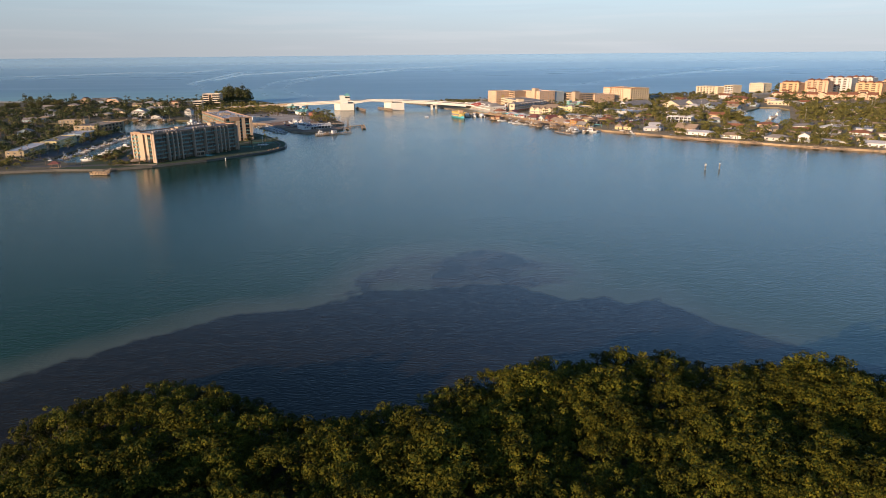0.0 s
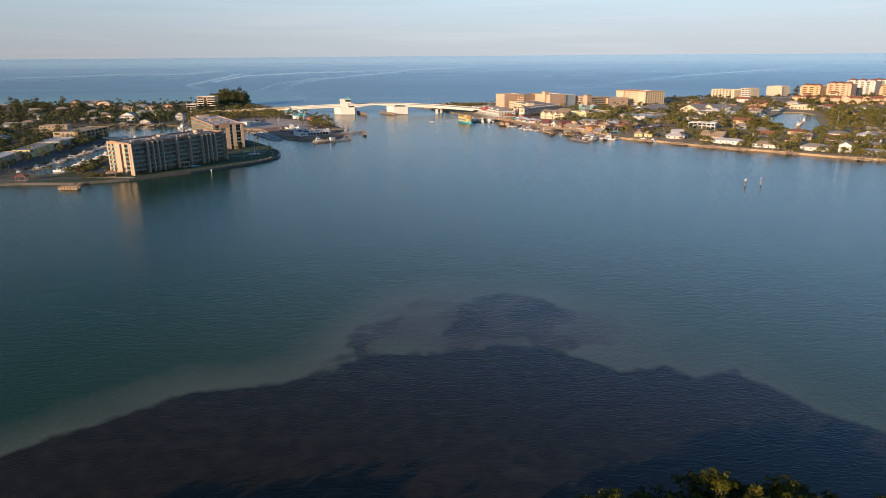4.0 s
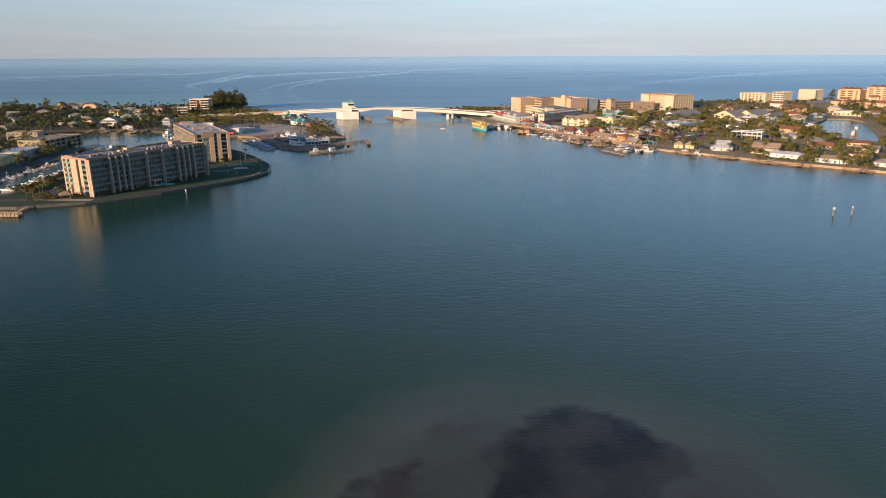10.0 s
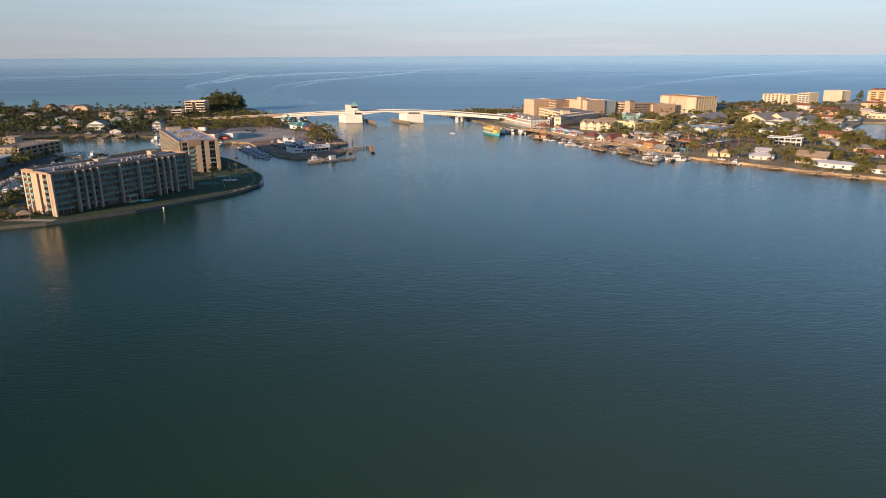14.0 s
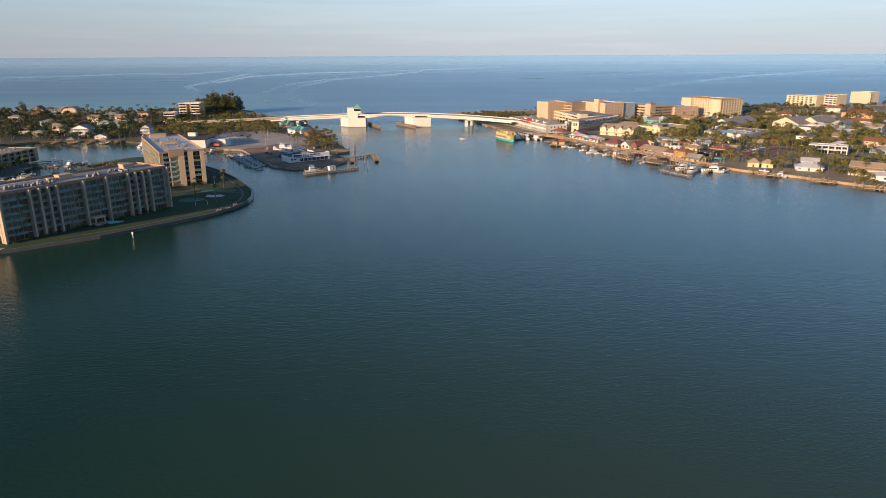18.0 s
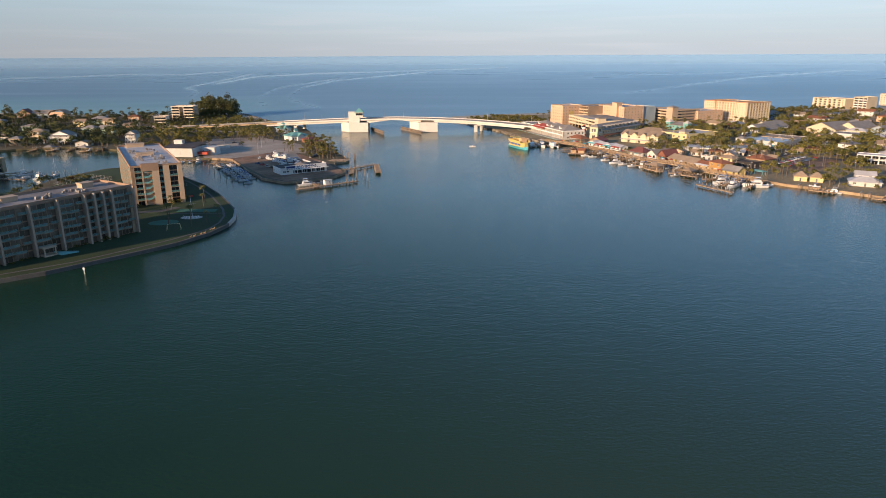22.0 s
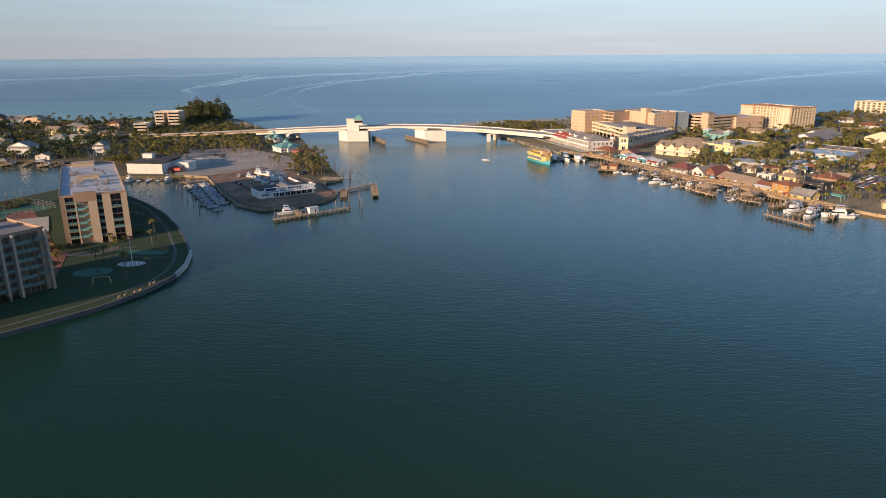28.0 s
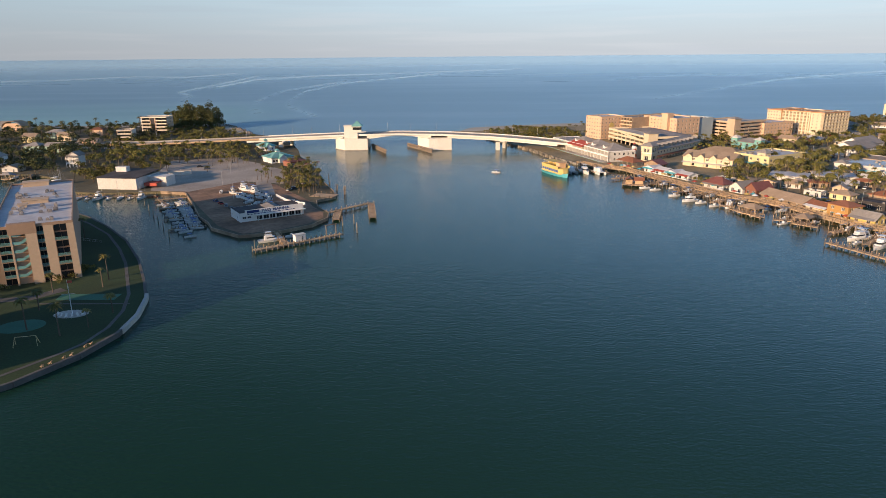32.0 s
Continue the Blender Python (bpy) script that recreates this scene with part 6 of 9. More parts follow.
house(-424, 852, 0, 15, 10, OFFWHITE, ROOF_TAN, "pale house among trees", 1, "hip", 2.0, group="left houses")
house(-467, 1030, 0, 14, 10, CREAM, ROOF_GREY, "cream house among trees", 2, "hip", 2.2, group="left houses")
house(-431, 830, 0, 14, 10, BLUEGREY, ROOF_GREY, "blue-grey house among trees", 1, "gable", 2.2, group="left houses")
house(-414, 774, 4, 18, 9, OFFWHITE, ROOF_RED, "low house with a bright orange-red roof", 1, "gable", 1.6, group="left houses")
house(-355, 670, 6, 12, 9, BLUEGREY, ROOF_GREY, "small blue-grey gabled house", 2, "gable", 2.0, group="left houses", along="y")
house(-388, 905, 0, 13, 10, OFFWHITE, ROOF_TAN, "pale house behind the lagoon", 1, "hip", 2.0, group="left houses")
house(-366, 920, 0, 14, 10, CREAM, ROOF_TAN, "cream house behind the lagoon", 2, "hip", 2.0, group="left houses")
house(-490, 1000, 0, 15, 10, OFFWHITE, ROOF_GREY, "weathered white house by the beach", 2, "gable", 2.4, group="left houses")
house(-520, 950, 0, 14, 10, BLUEGREY, ROOF_TAN, "blue-grey house by the beach", 1, "hip", 2.2, group="left houses")
house(-494, 1130, 0, 17, 12, ROOF_TAN, ROOF_MAROON, "dark beach villa with a steep maroon roof", 2, "gable", 5.5, group="beach villas", along="y")
house(-474, 1128, 0, 22, 11, BLUEGREY, ROOF_GREY, "grey beach villa with gables", 2, "gable", 4.0, group="beach villas")


def round_roof_house(x, y, w, d, h, label):
    t = thing("house", x, y, GROUND, 0, label, "house", "beach villas")
    part("wall", Shape().box(0, w, 0, d, -0.3, h), PEACH, t)
    s = Shape()
    n = 10
    pts = [(w / 2 - (w / 2 + 0.6) * math.cos(math.pi * i / n), h + (w * 0.32) * math.sin(math.pi * i / n)) for i in range(n + 1)]
    for (x0, z0), (x1, z1) in zip(pts, pts[1:]):
        s.solid([(x0, -0.6, z0), (x1, -0.6, z1), (x1, d + 0.6, z1), (x0, d + 0.6, z0), (x0, -0.6, z0 - 0.3), (x1, -0.6, z1 - 0.3), (x1, d + 0.6, z1 - 0.3), (x0, d + 0.6, z0 - 0.3)],
                [(0, 1, 2, 3), (7, 6, 5, 4), (0, 4, 5, 1), (2, 6, 7, 3)])
    part("roof", s, ROOF_TAN, t, "brown barrel roof")
    part("gable_wall", Shape().prism([(0, 0), (w, 0), (w, 0.3), (0, 0.3)], h, h + w * 0.2, 0, [(w * 0.2, 0), (w * 0.8, 0), (w * 0.8, 0.3), (w * 0.2, 0.3)]), PEACH, t)
    for i in range(4):
        part("window", window_mesh(2.2, 1.8), parent=t, at=(w * (0.2 + 0.2 * i), -0.05, 1.0))
        part("window", window_mesh(2.2, 1.8), parent=t, at=(w * (0.2 + 0.2 * i), -0.05, h - 2.6))


round_roof_house(-446, 1112, 20, 14, 5.0, "large beach villa under a brown barrel roof")
STRIPE = surface("white_balcony_band", (0.70, 0.60, 0.48), 0.85)
block("beach_condominium", -287, 1080, -3, 27, 16, 5, 3.2, PEACH, ROOF_GRAVEL, {"front": [("bay", 0.4, 9.6), ("solid", 9.6, 10.2), ("bay", 10.2, 14.4, lambda k: False), ("solid", 14.4, 15.0), ("bay", 15.0, 26.6)], "right": [("grid", 0, 16, 4, 1.6, 1.5)]},
      "five-storey beach condominium with pale banded balconies", "apartment building", rail=STRIPE, band=STRIPE, rec=2.2, units=3)
# no real recess: a solid near-black box paints the slot's shade
part("slot", Shape().box(10.3, 14.3, 0.6, 2.1, 0, 15.6), ROOF_DARK, bpy.data.objects["beach_condominium"], "near-black box standing for the shade in a stair slot")
block("beach_condominium", -286, 1021, 4, 13, 14, 3, 3.0, PEACH, ROOF_GRAVEL, {"front": [("bay", 0.5, 12.5)], "left": [("grid", 0, 14, 3, 1.5, 1.4)]},
      "three-storey peach building with banded balconies", "apartment building", rail=STRIPE, band=STRIPE, rec=2.0, units=2)
band("road", [(-700, 960), (-520, 985), (-420, 1000), (-330, 1003)], 12, ASPHALT, "grey coastal road on the left shore", h=0.08)
land("beach", [[(-170, 1067), (-216, 1151), (-251, 1198), (-296, 1181), (-324, 1172), (-386, 1166), (-450, 1180), (-520, 1207), (-700, 1242), (-700, 1215), (-520, 1180), (-450, 1155), (-386, 1142), (-324, 1148), (-290, 1156), (-262, 1168), (-226, 1136), (-180, 1058)]],
     BEACH, GROUND + 0.06, "pale sandy beach along the gulf", category="beach")

# ---- marina peninsula and the shore up to the bridge ----
slab("lot", [(-134, 764), (-119, 733), (-95, 688), (-80, 673.5), (-66, 679), (-54, 690), (-48.6, 702), (-50, 712), (-58, 728), (-62, 742), (-74, 762), (-90, 790), (-118, 800), (-150, 780)], DIRT, "brown dirt and asphalt boatyard of the marina", h=0.04)
slab("lot", [(-160, 776), (-136, 771), (-112, 802), (-86, 792), (-92, 838), (-118, 872), (-150, 905), (-190, 892), (-178, 830)], LOT, "pale worn parking lot", h=0.045)
band("road", [(-88, 758), (-100, 800), (-121, 847), (-145, 900), (-163, 942), (-190, 958), (-260, 968), (-340, 985)], 9, LOT, "pale road up to the bridge", h=0.07)
seawall(MARINA[1:18], label="weathered dark seawall cap round the marina", step=5.0, w=0.5, mat=TIMBER)


def marina_building():
    t = thing("marina_building", -86.3, 694.0, GROUND, radians(31), "low white marina shop with a blue-lettered sign", "shop")
    w, d, h = 31.5, 15, 4.4
    front = [(1.2 + i * 2.3, 3.0 + i * 2.3, 1.4, 2.5) for i in range(2)] + [(8 + i * 3.2, 10.7 + i * 3.2, 0.3, 2.6) for i in range(7)]
    part("wall", Shape().wall((0, 0), (1, 0), w, -0.3, h, front, 0.25), WHITE, t)
    for a in front:
        part("window", window_mesh(a[1] - a[0], a[3] - a[2]), parent=t, at=((a[0] + a[1]) / 2, 0.15, a[2]))
    side = [(2 + i * 4, 3.3 + i * 4, 1.2, 2.4) for i in range(3)]
    part("wall", Shape().wall((0, d), (0, -1), d, -0.3, h, side, 0.25), WHITE, t)
    for a in side:
        part("window", window_mesh(1.3, 1.2), parent=t, at=(0.15, d - (a[0] + a[1]) / 2, a[2]), rz=-math.pi / 2)
    part("wall", Shape().box(w - 0.25, w, 0, d, -0.3, h).box(0, w, d - 0.25, d, -0.3, h), WHITE, t)
    part("roof", Shape().box(0.2, w - 0.2, 0.2, d - 0.2, h - 0.3, h), ROOF_DARK, t, "dark tar roof")
    part("roof_ridge", Shape().gable(14, 21, 2, 13, h, 0.9, 0.1, 0.1, "y"), ROOF_GREY, t)
    part("canopy", Shape().box(7.4, w + 0.4, -2.0, 0, 2.75, 3.0), WHITE, t)
    for x in (8, 15, 22, 29.5):
        part("canopy_post", Shape().box(x, x + 0.15, -1.9, -1.75, 0, 2.75), WHITE, t)
    sign = part("sign_board", Shape().box(2.5, w - 0.6, -0.35, -0.1, 2.95, 5.6), WHITE, t, "white sign board with blue letters")
    part("sign_return", Shape().box(w - 0.6, w - 0.4, -0.3, 6, 3.0, 5.6), WHITE, t)
    curve = bpy.data.curves.new("lettering", "FONT")
    curve.body = "PASS MARINA"
    curve.size, curve.extrude, curve.offset, curve.align_x = 1.9, 0.05, 0.025, "LEFT"
    letters = new("lettering", curve)
    letters.parent = sign
    letters.location, letters.rotation_euler = (10.4, -0.37, 3.95), (math.pi / 2, 0, 0)
    letters.scale = (1.18, 1, 1)
    curve.materials.append(LETTER)
    part("name_bar", Shape().box(3.4, 9.3, -0.40, -0.36, 4.0, 5.3), LETTER, sign)
    s = Shape()
    rsx = random.Random(4)
    x = 3.4
    while x < 27:
        k = rsx.uniform(0.8, 2.2)
        s.box(x, x + k, -0.40, -0.36, 3.25, 3.6)
        x += k + 0.5
    part("small_print", s, LETTER, sign)


marina_building()
pz = 0.9
dock(-69, 648.5, -36, 672.3, 3.0, 1.0, 2.4, label="concrete-capped fuel dock on timber piles")
dock(-58, 656.5, -66, 676, 2.0, 1.0)
dock(-47.5, 713, -28, 734, 2.4, 1.3, 3.2)
dock(-28, 734, -24.5, 700, 3.0, 1.3, 4.0)
dock(-43, 718, -42, 698, 3.0, 1.1, 4.0)
t = thing("fuel_shed", -53, 662, 1.0, radians(36), "small white fuel shed on the dock", "shed")
part("wall", Shape().box(-2.3, 2.3, -1.3, 1.3, 0, 2.7), WHITE, t)
part("roof", Shape().box(-2.5, 2.5, -1.5, 1.5, 2.7, 2.95), OFFWHITE, t)
part("door", window_mesh(0.9, 2.0), parent=t, at=(0.8, -1.33, 0.05))
t = thing("timber_frame", -40.5, 670, 1.0, radians(36), "pale timber hoist frame on the dock", "frame")
for a in (-2.4, 2.4):
    part("post", Shape().box(a - 0.15, a + 0.15, -0.15, 0.15, 0, 4.6), TIMBER, t)
part("beam", Shape().box(-2.8, 2.8, -0.15, 0.15, 4.6, 4.9), TIMBER, t)
boat("cruiser", -66, 665, 22, s=0.85, group="marina boats")
boat("open", -58, 672, 30, group="marina boats")
post(-69.5, 652, 4.5)
for x, y in ((-59.5, 803.6), (-55.8, 781), (-51, 772), (-50, 770.5), (-45.4, 763.4), (-44.4, 763), (-45, 762), (-38, 690), (-33, 694), (-30, 677)):
    post(x, y, 4.8, 0.24)
rs = random.Random(21)
for k in range(18):
    f = 0.12 + 0.72 * k / 17
    x, y = -133.5 + f * 38, 757 - f * 80
    boat("open", x - 3.5 + rs.uniform(-0.3, 0.3), y - 1, 205 + rs.uniform(-8, 8), s=rs.uniform(0.8, 1.05), group="marina boats")
    if k % 2:
        boat("open", x - 9.5, y - 4, 205 + rs.uniform(-8, 8), s=rs.uniform(0.8, 1.0), group="marina boats")
for f in (0.02, 0.3, 0.6, 0.85):
    dock(-134 + f * 38, 760 - f * 80, -149 + f * 38, 753 - f * 80, 1.4, 0.8, 3.0, group="marina docks")
dock(-146, 752, -136, 738, 1.6, 0.8, 3.0, group="marina docks")
# boats ashore on stands
for k, (x, y, a) in enumerate([(-116, 766, 100), (-111, 772, 130), (-107, 779, 120), (-104, 771, 150), (-101, 776, 170), (-97, 765, 140), (-93, 738, 60), (-88, 733, 62), (-84, 738, 64), (-79, 728, 30), (-90, 748, 150), (-96, 752, 155), (-102, 758, 150), (-108, 762, 150), (-96, 745, 150), (-101, 750, 152), (-84, 745, 120), (-87, 752, 140), (-92, 757, 150)]):
    boat("cruiser" if k in (2, 3, 5) else "open", x, y, a, z=GROUND + 0.5, s=0.75 if k in (2, 3, 5) else rs.uniform(0.85, 1.1), group="boats ashore")
    t = thing("boat_stand", x, y, GROUND + 0.04, radians(a), "low timber stand under a boat ashore", "stand", "boat stands")
    for b in (-1.2, 1.2):
        part("bearer", shared("bearer", lambda: Shape().box(-0.15, 0.15, -1.0, 1.0, 0, 0.35).mesh("bearer", TIMBER)), parent=t, at=(b, 0, 0))
for k in range(9):
    boat("open", -140 + k * 4.6 + rs.uniform(-0.4, 0.4), 741 - k * 8.4, 25 + rs.uniform(-8, 8), s=rs.uniform(0.75, 0.95), group="marina boats")
for k in range(6):
    post(-150 + k * 7.5, 742 - k * 13.5, 3.2, 0.18)
for k in range(7):
    car(-112 + k * 4.5, 742 - k * 6.2, 118 + rs.uniform(-8, 8), rs.randrange(5), "yard cars")
# low wall and fence
for pts in ([(-82, 753.5), (-73, 738.5)], [(-73, 738.5), (-62, 730)]):
    (x0, y0), (x1, y1) = pts
    t = tagged(part("garden_wall", Shape().box(0, math.hypot(x1 - x0, y1 - y0), -0.15, 0.15, -0.2, 1.5), WHITE, at=(x0, y0, GROUND), rz=math.atan2(y1 - y0, x1 - x0)), "low white garden wall", "wall", "garden walls")
# warehouse on the basin
def warehouse():
    t = thing("warehouse", -193.5, 783.0, GROUND, radians(-10), "white-walled boat warehouse with a dark patched roof", "warehouse")
    w, d, h = 25, 26, 6.6
    part("wall", Shape().box(0, w, 0, 0.3, -0.3, h), OFFWHITE, t)
    part("wall", Shape().box(0, 0.3, 0.3, d, -0.3, h).box(0.3, w, d - 0.3, d, -0.3, h), OFFWHITE, t)
    part("wall", Shape().wall((w, 0), (0, 1), d, -0.3, h, [(3, 7, 0, 4.2), (12, 13.5, 2, 3.2), (18, 19.5, 2, 3.2)], 0.3), OFFWHITE, t)
    part("door", Shape().box(w - 0.2, w - 0.1, 3, 7, 0, 4.2), WHITE, t)
    part("roof", Shape().solid([(-0.3, -0.3, h), (w + 0.3, -0.3, h), (w + 0.3, d + 0.3, h + 1.4), (-0.3, d + 0.3, h + 1.4), (-0.3, -0.3, h + 0.3), (w + 0.3, -0.3, h + 0.3), (w + 0.3, d + 0.3, h + 1.7), (-0.3, d + 0.3, h + 1.7)],
         [(3, 2, 1, 0), (4, 5, 6, 7), (0, 1, 5, 4), (1, 2, 6, 5), (2, 3, 7, 6), (3, 0, 4, 7)]), ROOF_DARK, t, "dark patched tar roof")
    part("roof_house", Shape().box(2, 9, 16, 20, h + 1, h + 4.2), OFFWHITE, t)
    part("annex", Shape().box(w, w + 12, 12, 22, -0.3, 5.6).box(w - 0.2, w + 12.2, 11.8, 22.2, 5.6, 5.9), OFFWHITE, t)
    for i in range(2):
        part("window", window_mesh(1.2, 1.2), parent=t, at=(w + 3 + i * 5, 11.97, 2.6))
    part("awning", Shape().box(w + 1, w + 9, 6, 11.9, 2.9, 3.1), RED, t, "red awning")
    part("banner", Shape().box(w + 1, w + 9, 6, 6.1, 1.2, 2.9), RED, t, "red screen")


warehouse()
t = thing("shed", -168, 827, GROUND, radians(12), "low grey office trailer", "shed")
part("wall", Shape().wall((0, 0), (1, 0), 14, 0, 2.8, [(1 + i * 3, 2.4 + i * 3, 1, 2) for i in range(4)], 0.2).box(0, 14, 0.2, 5, 0, 2.8), OFFWHITE, t)
part("roof", Shape().box(-0.3, 14.3, -0.3, 5.3, 2.8, 3.05), ROOF_GREY, t)
dock(-212, 766, -152, 764, 2.2, 1.0, 3.0, label="timber wharf with moored boats", group="wharf")
for k in range(9):
    boat(("cruiser", "open", "sail", "open")[k % 4], -207 + k * 6, 759.5 - (k % 2), 265 + rs.uniform(-6, 6), s=0.8, group="wharf boats")
for x, y in ((-222, 795), (-228, 806), (-215, 783), (-232, 812), (-213, 774)):
    boat("sail", x, y, 60 + 10 * math.sin(x), s=0.95, group="wharf boats")
boat("cruiser", -226, 800, 65, s=1.2, group="wharf boats")
for x in (-318, -302, -287, -272, -262):
    dock(x, 846 if x < -280 else 838, x + 1, 826 if x < -280 else 822, 2.0, 0.9, 3.0, group="lagoon docks")
    boat_lift(x + 5, 833 if x < -280 else 826, 80, "lagoon lifts")
    if x in (-302, -272):
        boat("open", x + 5, 833 if x < -280 else 826, 80, z=1.3, group="lagoon boats")
        pavilion(x - 2.5, 828 if x < -280 else 823, 0, 6, 5, 2.8, ROOF_GREY, "small boathouse roof over a dock", z=0.9)

# waterside restaurant with teal roofs, and the red-decked house beside it
def teal_restaurant(x, y, deg, w, d, label):
    t = thing("restaurant", x, y, GROUND, radians(deg), label, "restaurant", "waterside restaurants")
    holes = [(1 + i * 2.4, 2.7 + i * 2.4, 0.8, 2.4) for i in range(int((w - 2) / 2.4))]
    part("wall", Shape().wall((0, 0), (1, 0), w, -0.3, 3.8, holes, 0.25), WHITE, t)
    for a in holes:
        part("window", window_mesh(1.7, 1.6), parent=t, at=((a[0] + a[1]) / 2, 0.15, 0.8))
    part("wall", Shape().box(0, 0.25, 0.25, d, -0.3, 3.8).box(w - 0.25, w, 0.25, d, -0.3, 3.8).box(0, w, d - 0.25, d, -0.3, 3.8), WHITE, t)
    part("roof", Shape().hip(0, w, 0, d, 3.8, 3.4, 0.9), TEAL, t, "teal metal hip roof")
    part("cupola", Shape().box(w / 2 - 1.3, w / 2 + 1.3, d / 2 - 1.3, d / 2 + 1.3, 6.2, 8.0).hip(w / 2 - 1.3, w / 2 + 1.3, d / 2 - 1.3, d / 2 + 1.3, 8.0, 1.5, 0.4, 0.15, 1), [WHITE, TEAL], t, "white cupola with a teal cap")
    part("gable", Shape().gable(w * 0.3, w * 0.7, -2.2, d / 2, 3.4, 2.6, 0.4, 0.2, "y", 0, 1).box(w * 0.3, w * 0.7, -2.2, 0, 0, 3.4, 1), [TEAL, WHITE], t)


teal_restaurant(-110, 872, 38, 17, 15, "white waterside restaurant with a teal roof and cupola")
teal_restaurant(-133, 938, 30, 12, 12, "white pavilion with a pointed teal roof")
t = thing("deck_house", -93, 856, GROUND, radians(48), "low brown-red deck house by the water", "restaurant")
part("wall", Shape().box(0, 13, 0, 9, -0.2, 3.2), PAVER, t)
part("roof", Shape().hip(0, 13, 0, 9, 3.2, 1.6, 0.7), ROOF_MAROON, t)
part("deck", Shape().box(-2, 15, -5, 0, 0, 0.5), DECKING, t)
for i in range(4):
    part("window", window_mesh(1.8, 1.3), parent=t, at=(2 + i * 3, -0.05, 1.0))
for i in range(5):
    tt = thing("parasol", -88 + i * 3.4, 846 + i * 3.6, GROUND + 0.5, 0, "dark red garden parasol on the deck", "parasol", "deck parasols")
    part("pole", shared("parasol_pole", lambda: Shape().cyl(0, 0, -0.5, 2.4, 0.04, n=5).mesh("pole", METAL)), parent=tt)
    part("canopy", shared("parasol_top", lambda: Shape().cyl(0, 0, 2.0, 2.6, 1.5, 0.05, 8).mesh("canopy", ROOF_MAROON)), parent=tt)
dock(-62, 756, -49, 752, 9, 1.5, 3.0, label="broad timber deck over the water")
scatter("palm", [(-82, 770), (-66, 758), (-58, 766), (-64, 796), (-74, 834), (-84, 862), (-94, 858), (-90, 815)], 46, 31, (0.75, 1.1), [(-90, 862, 9)], gap=2.6)
scatter("tree", [(-80, 765), (-64, 756), (-58, 768), (-66, 800), (-80, 840), (-90, 840), (-88, 800)], 16, 32, (0.5, 0.85), gap=3.0)
scatter("palm", [(-105, 800), (-92, 792), (-98, 820), (-106, 830)], 10, 33, (0.7, 0.9), gap=2.0)
scatter("palm", [(-150, 880), (-120, 860), (-118, 905), (-150, 950), (-175, 950)], 26, 34, (0.7, 1.0), [(-133, 938, 12)], gap=4)
scatter("tree", [(-240, 830), (-205, 795), (-195, 812), (-170, 835), (-190, 890), (-230, 870)], 34, 35, (0.7, 1.2), [(-250, 869, 9)], gap=4)
scatter("palm", [(-240, 830), (-205, 790), (-195, 812), (-180, 840), (-190, 890), (-230, 870)], 12, 36, (0.9, 1.2), gap=4)
scatter("far_tree", [(-255, 880), (-170, 888), (-135, 880), (-125, 915), (-150, 955), (-260, 965)], 140, 37, (0.6, 1.25), [(-133, 938, 12)], gap=3.6, far="low trees beside the bridge approach")
scatter("far_palm", [(-200, 880), (-120, 845), (-105, 880), (-135, 915), (-190, 940)], 46, 39, (0.7, 1.0), [(-133, 938, 12), (-110, 872, 10)], gap=3.4, far="low trees beside the bridge approach")
scatter("far_tree", [(-84, 770), (-64, 756), (-56, 768), (-64, 800), (-76, 840), (-92, 850), (-92, 800)], 34, 40, (0.45, 0.75), [(-90, 862, 9)], gap=2.4, far="low green trees on the marina shore")
scatter("palm", [(-250, 900), (-170, 890), (-150, 915), (-175, 950), (-260, 960)], 16, 38, (0.8, 1.1), gap=4.5)
for x, y, s in ((-147, 872, 0.7), (-146, 838, 0.6), (-174, 822, 0.9), (-130, 878, 0.6), (-172, 876, 0.8)):
    plant("tree", x, y, s)
for x, y in ((-122, 790), (-104, 748), (-150, 800), (-128, 830)):
    street_lamp(x, y, GROUND, 0.6, 9)
rs = random.Random(5)
for k in range(12):
    car(-126 + 3.1 * k * 0.72, 905 - 2.2 * k, 30 + rs.uniform(-3, 3), rs.randrange(5))
for k in range(5):
    car(-78 + k * 1.2, 770 + k * 5, 70, rs.randrange(5))
car(-92, 760, 100, 2), car(-69, 737, 30, 0), car(-150, 850, 20, 4), car(-158, 860, 10, 2)

# left woods and gardens
LEFT_WOODS = [(-560, 700), (-420, 640), (-330, 540), (-300, 530), (-292, 600), (-300, 690), (-340, 730), (-360, 800), (-430, 802), (-560, 800)]
scatter("far_oak", LEFT_WOODS, 330, 51, (0.9, 1.4), [(-350, 744, 22), (-355, 672, 10), (-405, 778, 13), (-424, 830, 12)], gap=4, far="dense trees behind the canal apartments, their green darkened for shade")
scatter("far_palm", LEFT_WOODS, 70, 52, (1.0, 1.4), [(-350, 744, 22)], gap=6, far="dense trees behind the canal apartments, their green darkened for shade")
scatter("shrub", [(-300, 480), (-262, 472), (-258, 498), (-268, 520), (-300, 530)], 30, 53, (1.0, 2.0), gap=2, far="dense trees behind the canal apartments, their green darkened for shade")
scatter("tree", [(-320, 490), (-266, 475), (-270, 500), (-300, 530)], 14, 58, (0.6, 0.9), gap=4)
FAR_LEFT = [(-580, 830), (-430, 826), (-352, 840), (-300, 860), (-262, 850), (-262, 960), (-300, 985), (-420, 992), (-580, 985)]
HOMES_L = [(-310, 872, 10), (-334, 882, 9), (-347, 867, 8), (-391, 973, 11), (-314, 950, 14), (-285, 854, 8), (-250, 873, 7), (-443, 925, 8), (-417, 857, 9), (-382, 910, 8), (-359, 925, 9)]
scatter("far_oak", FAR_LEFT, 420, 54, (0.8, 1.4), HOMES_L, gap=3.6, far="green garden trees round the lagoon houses")
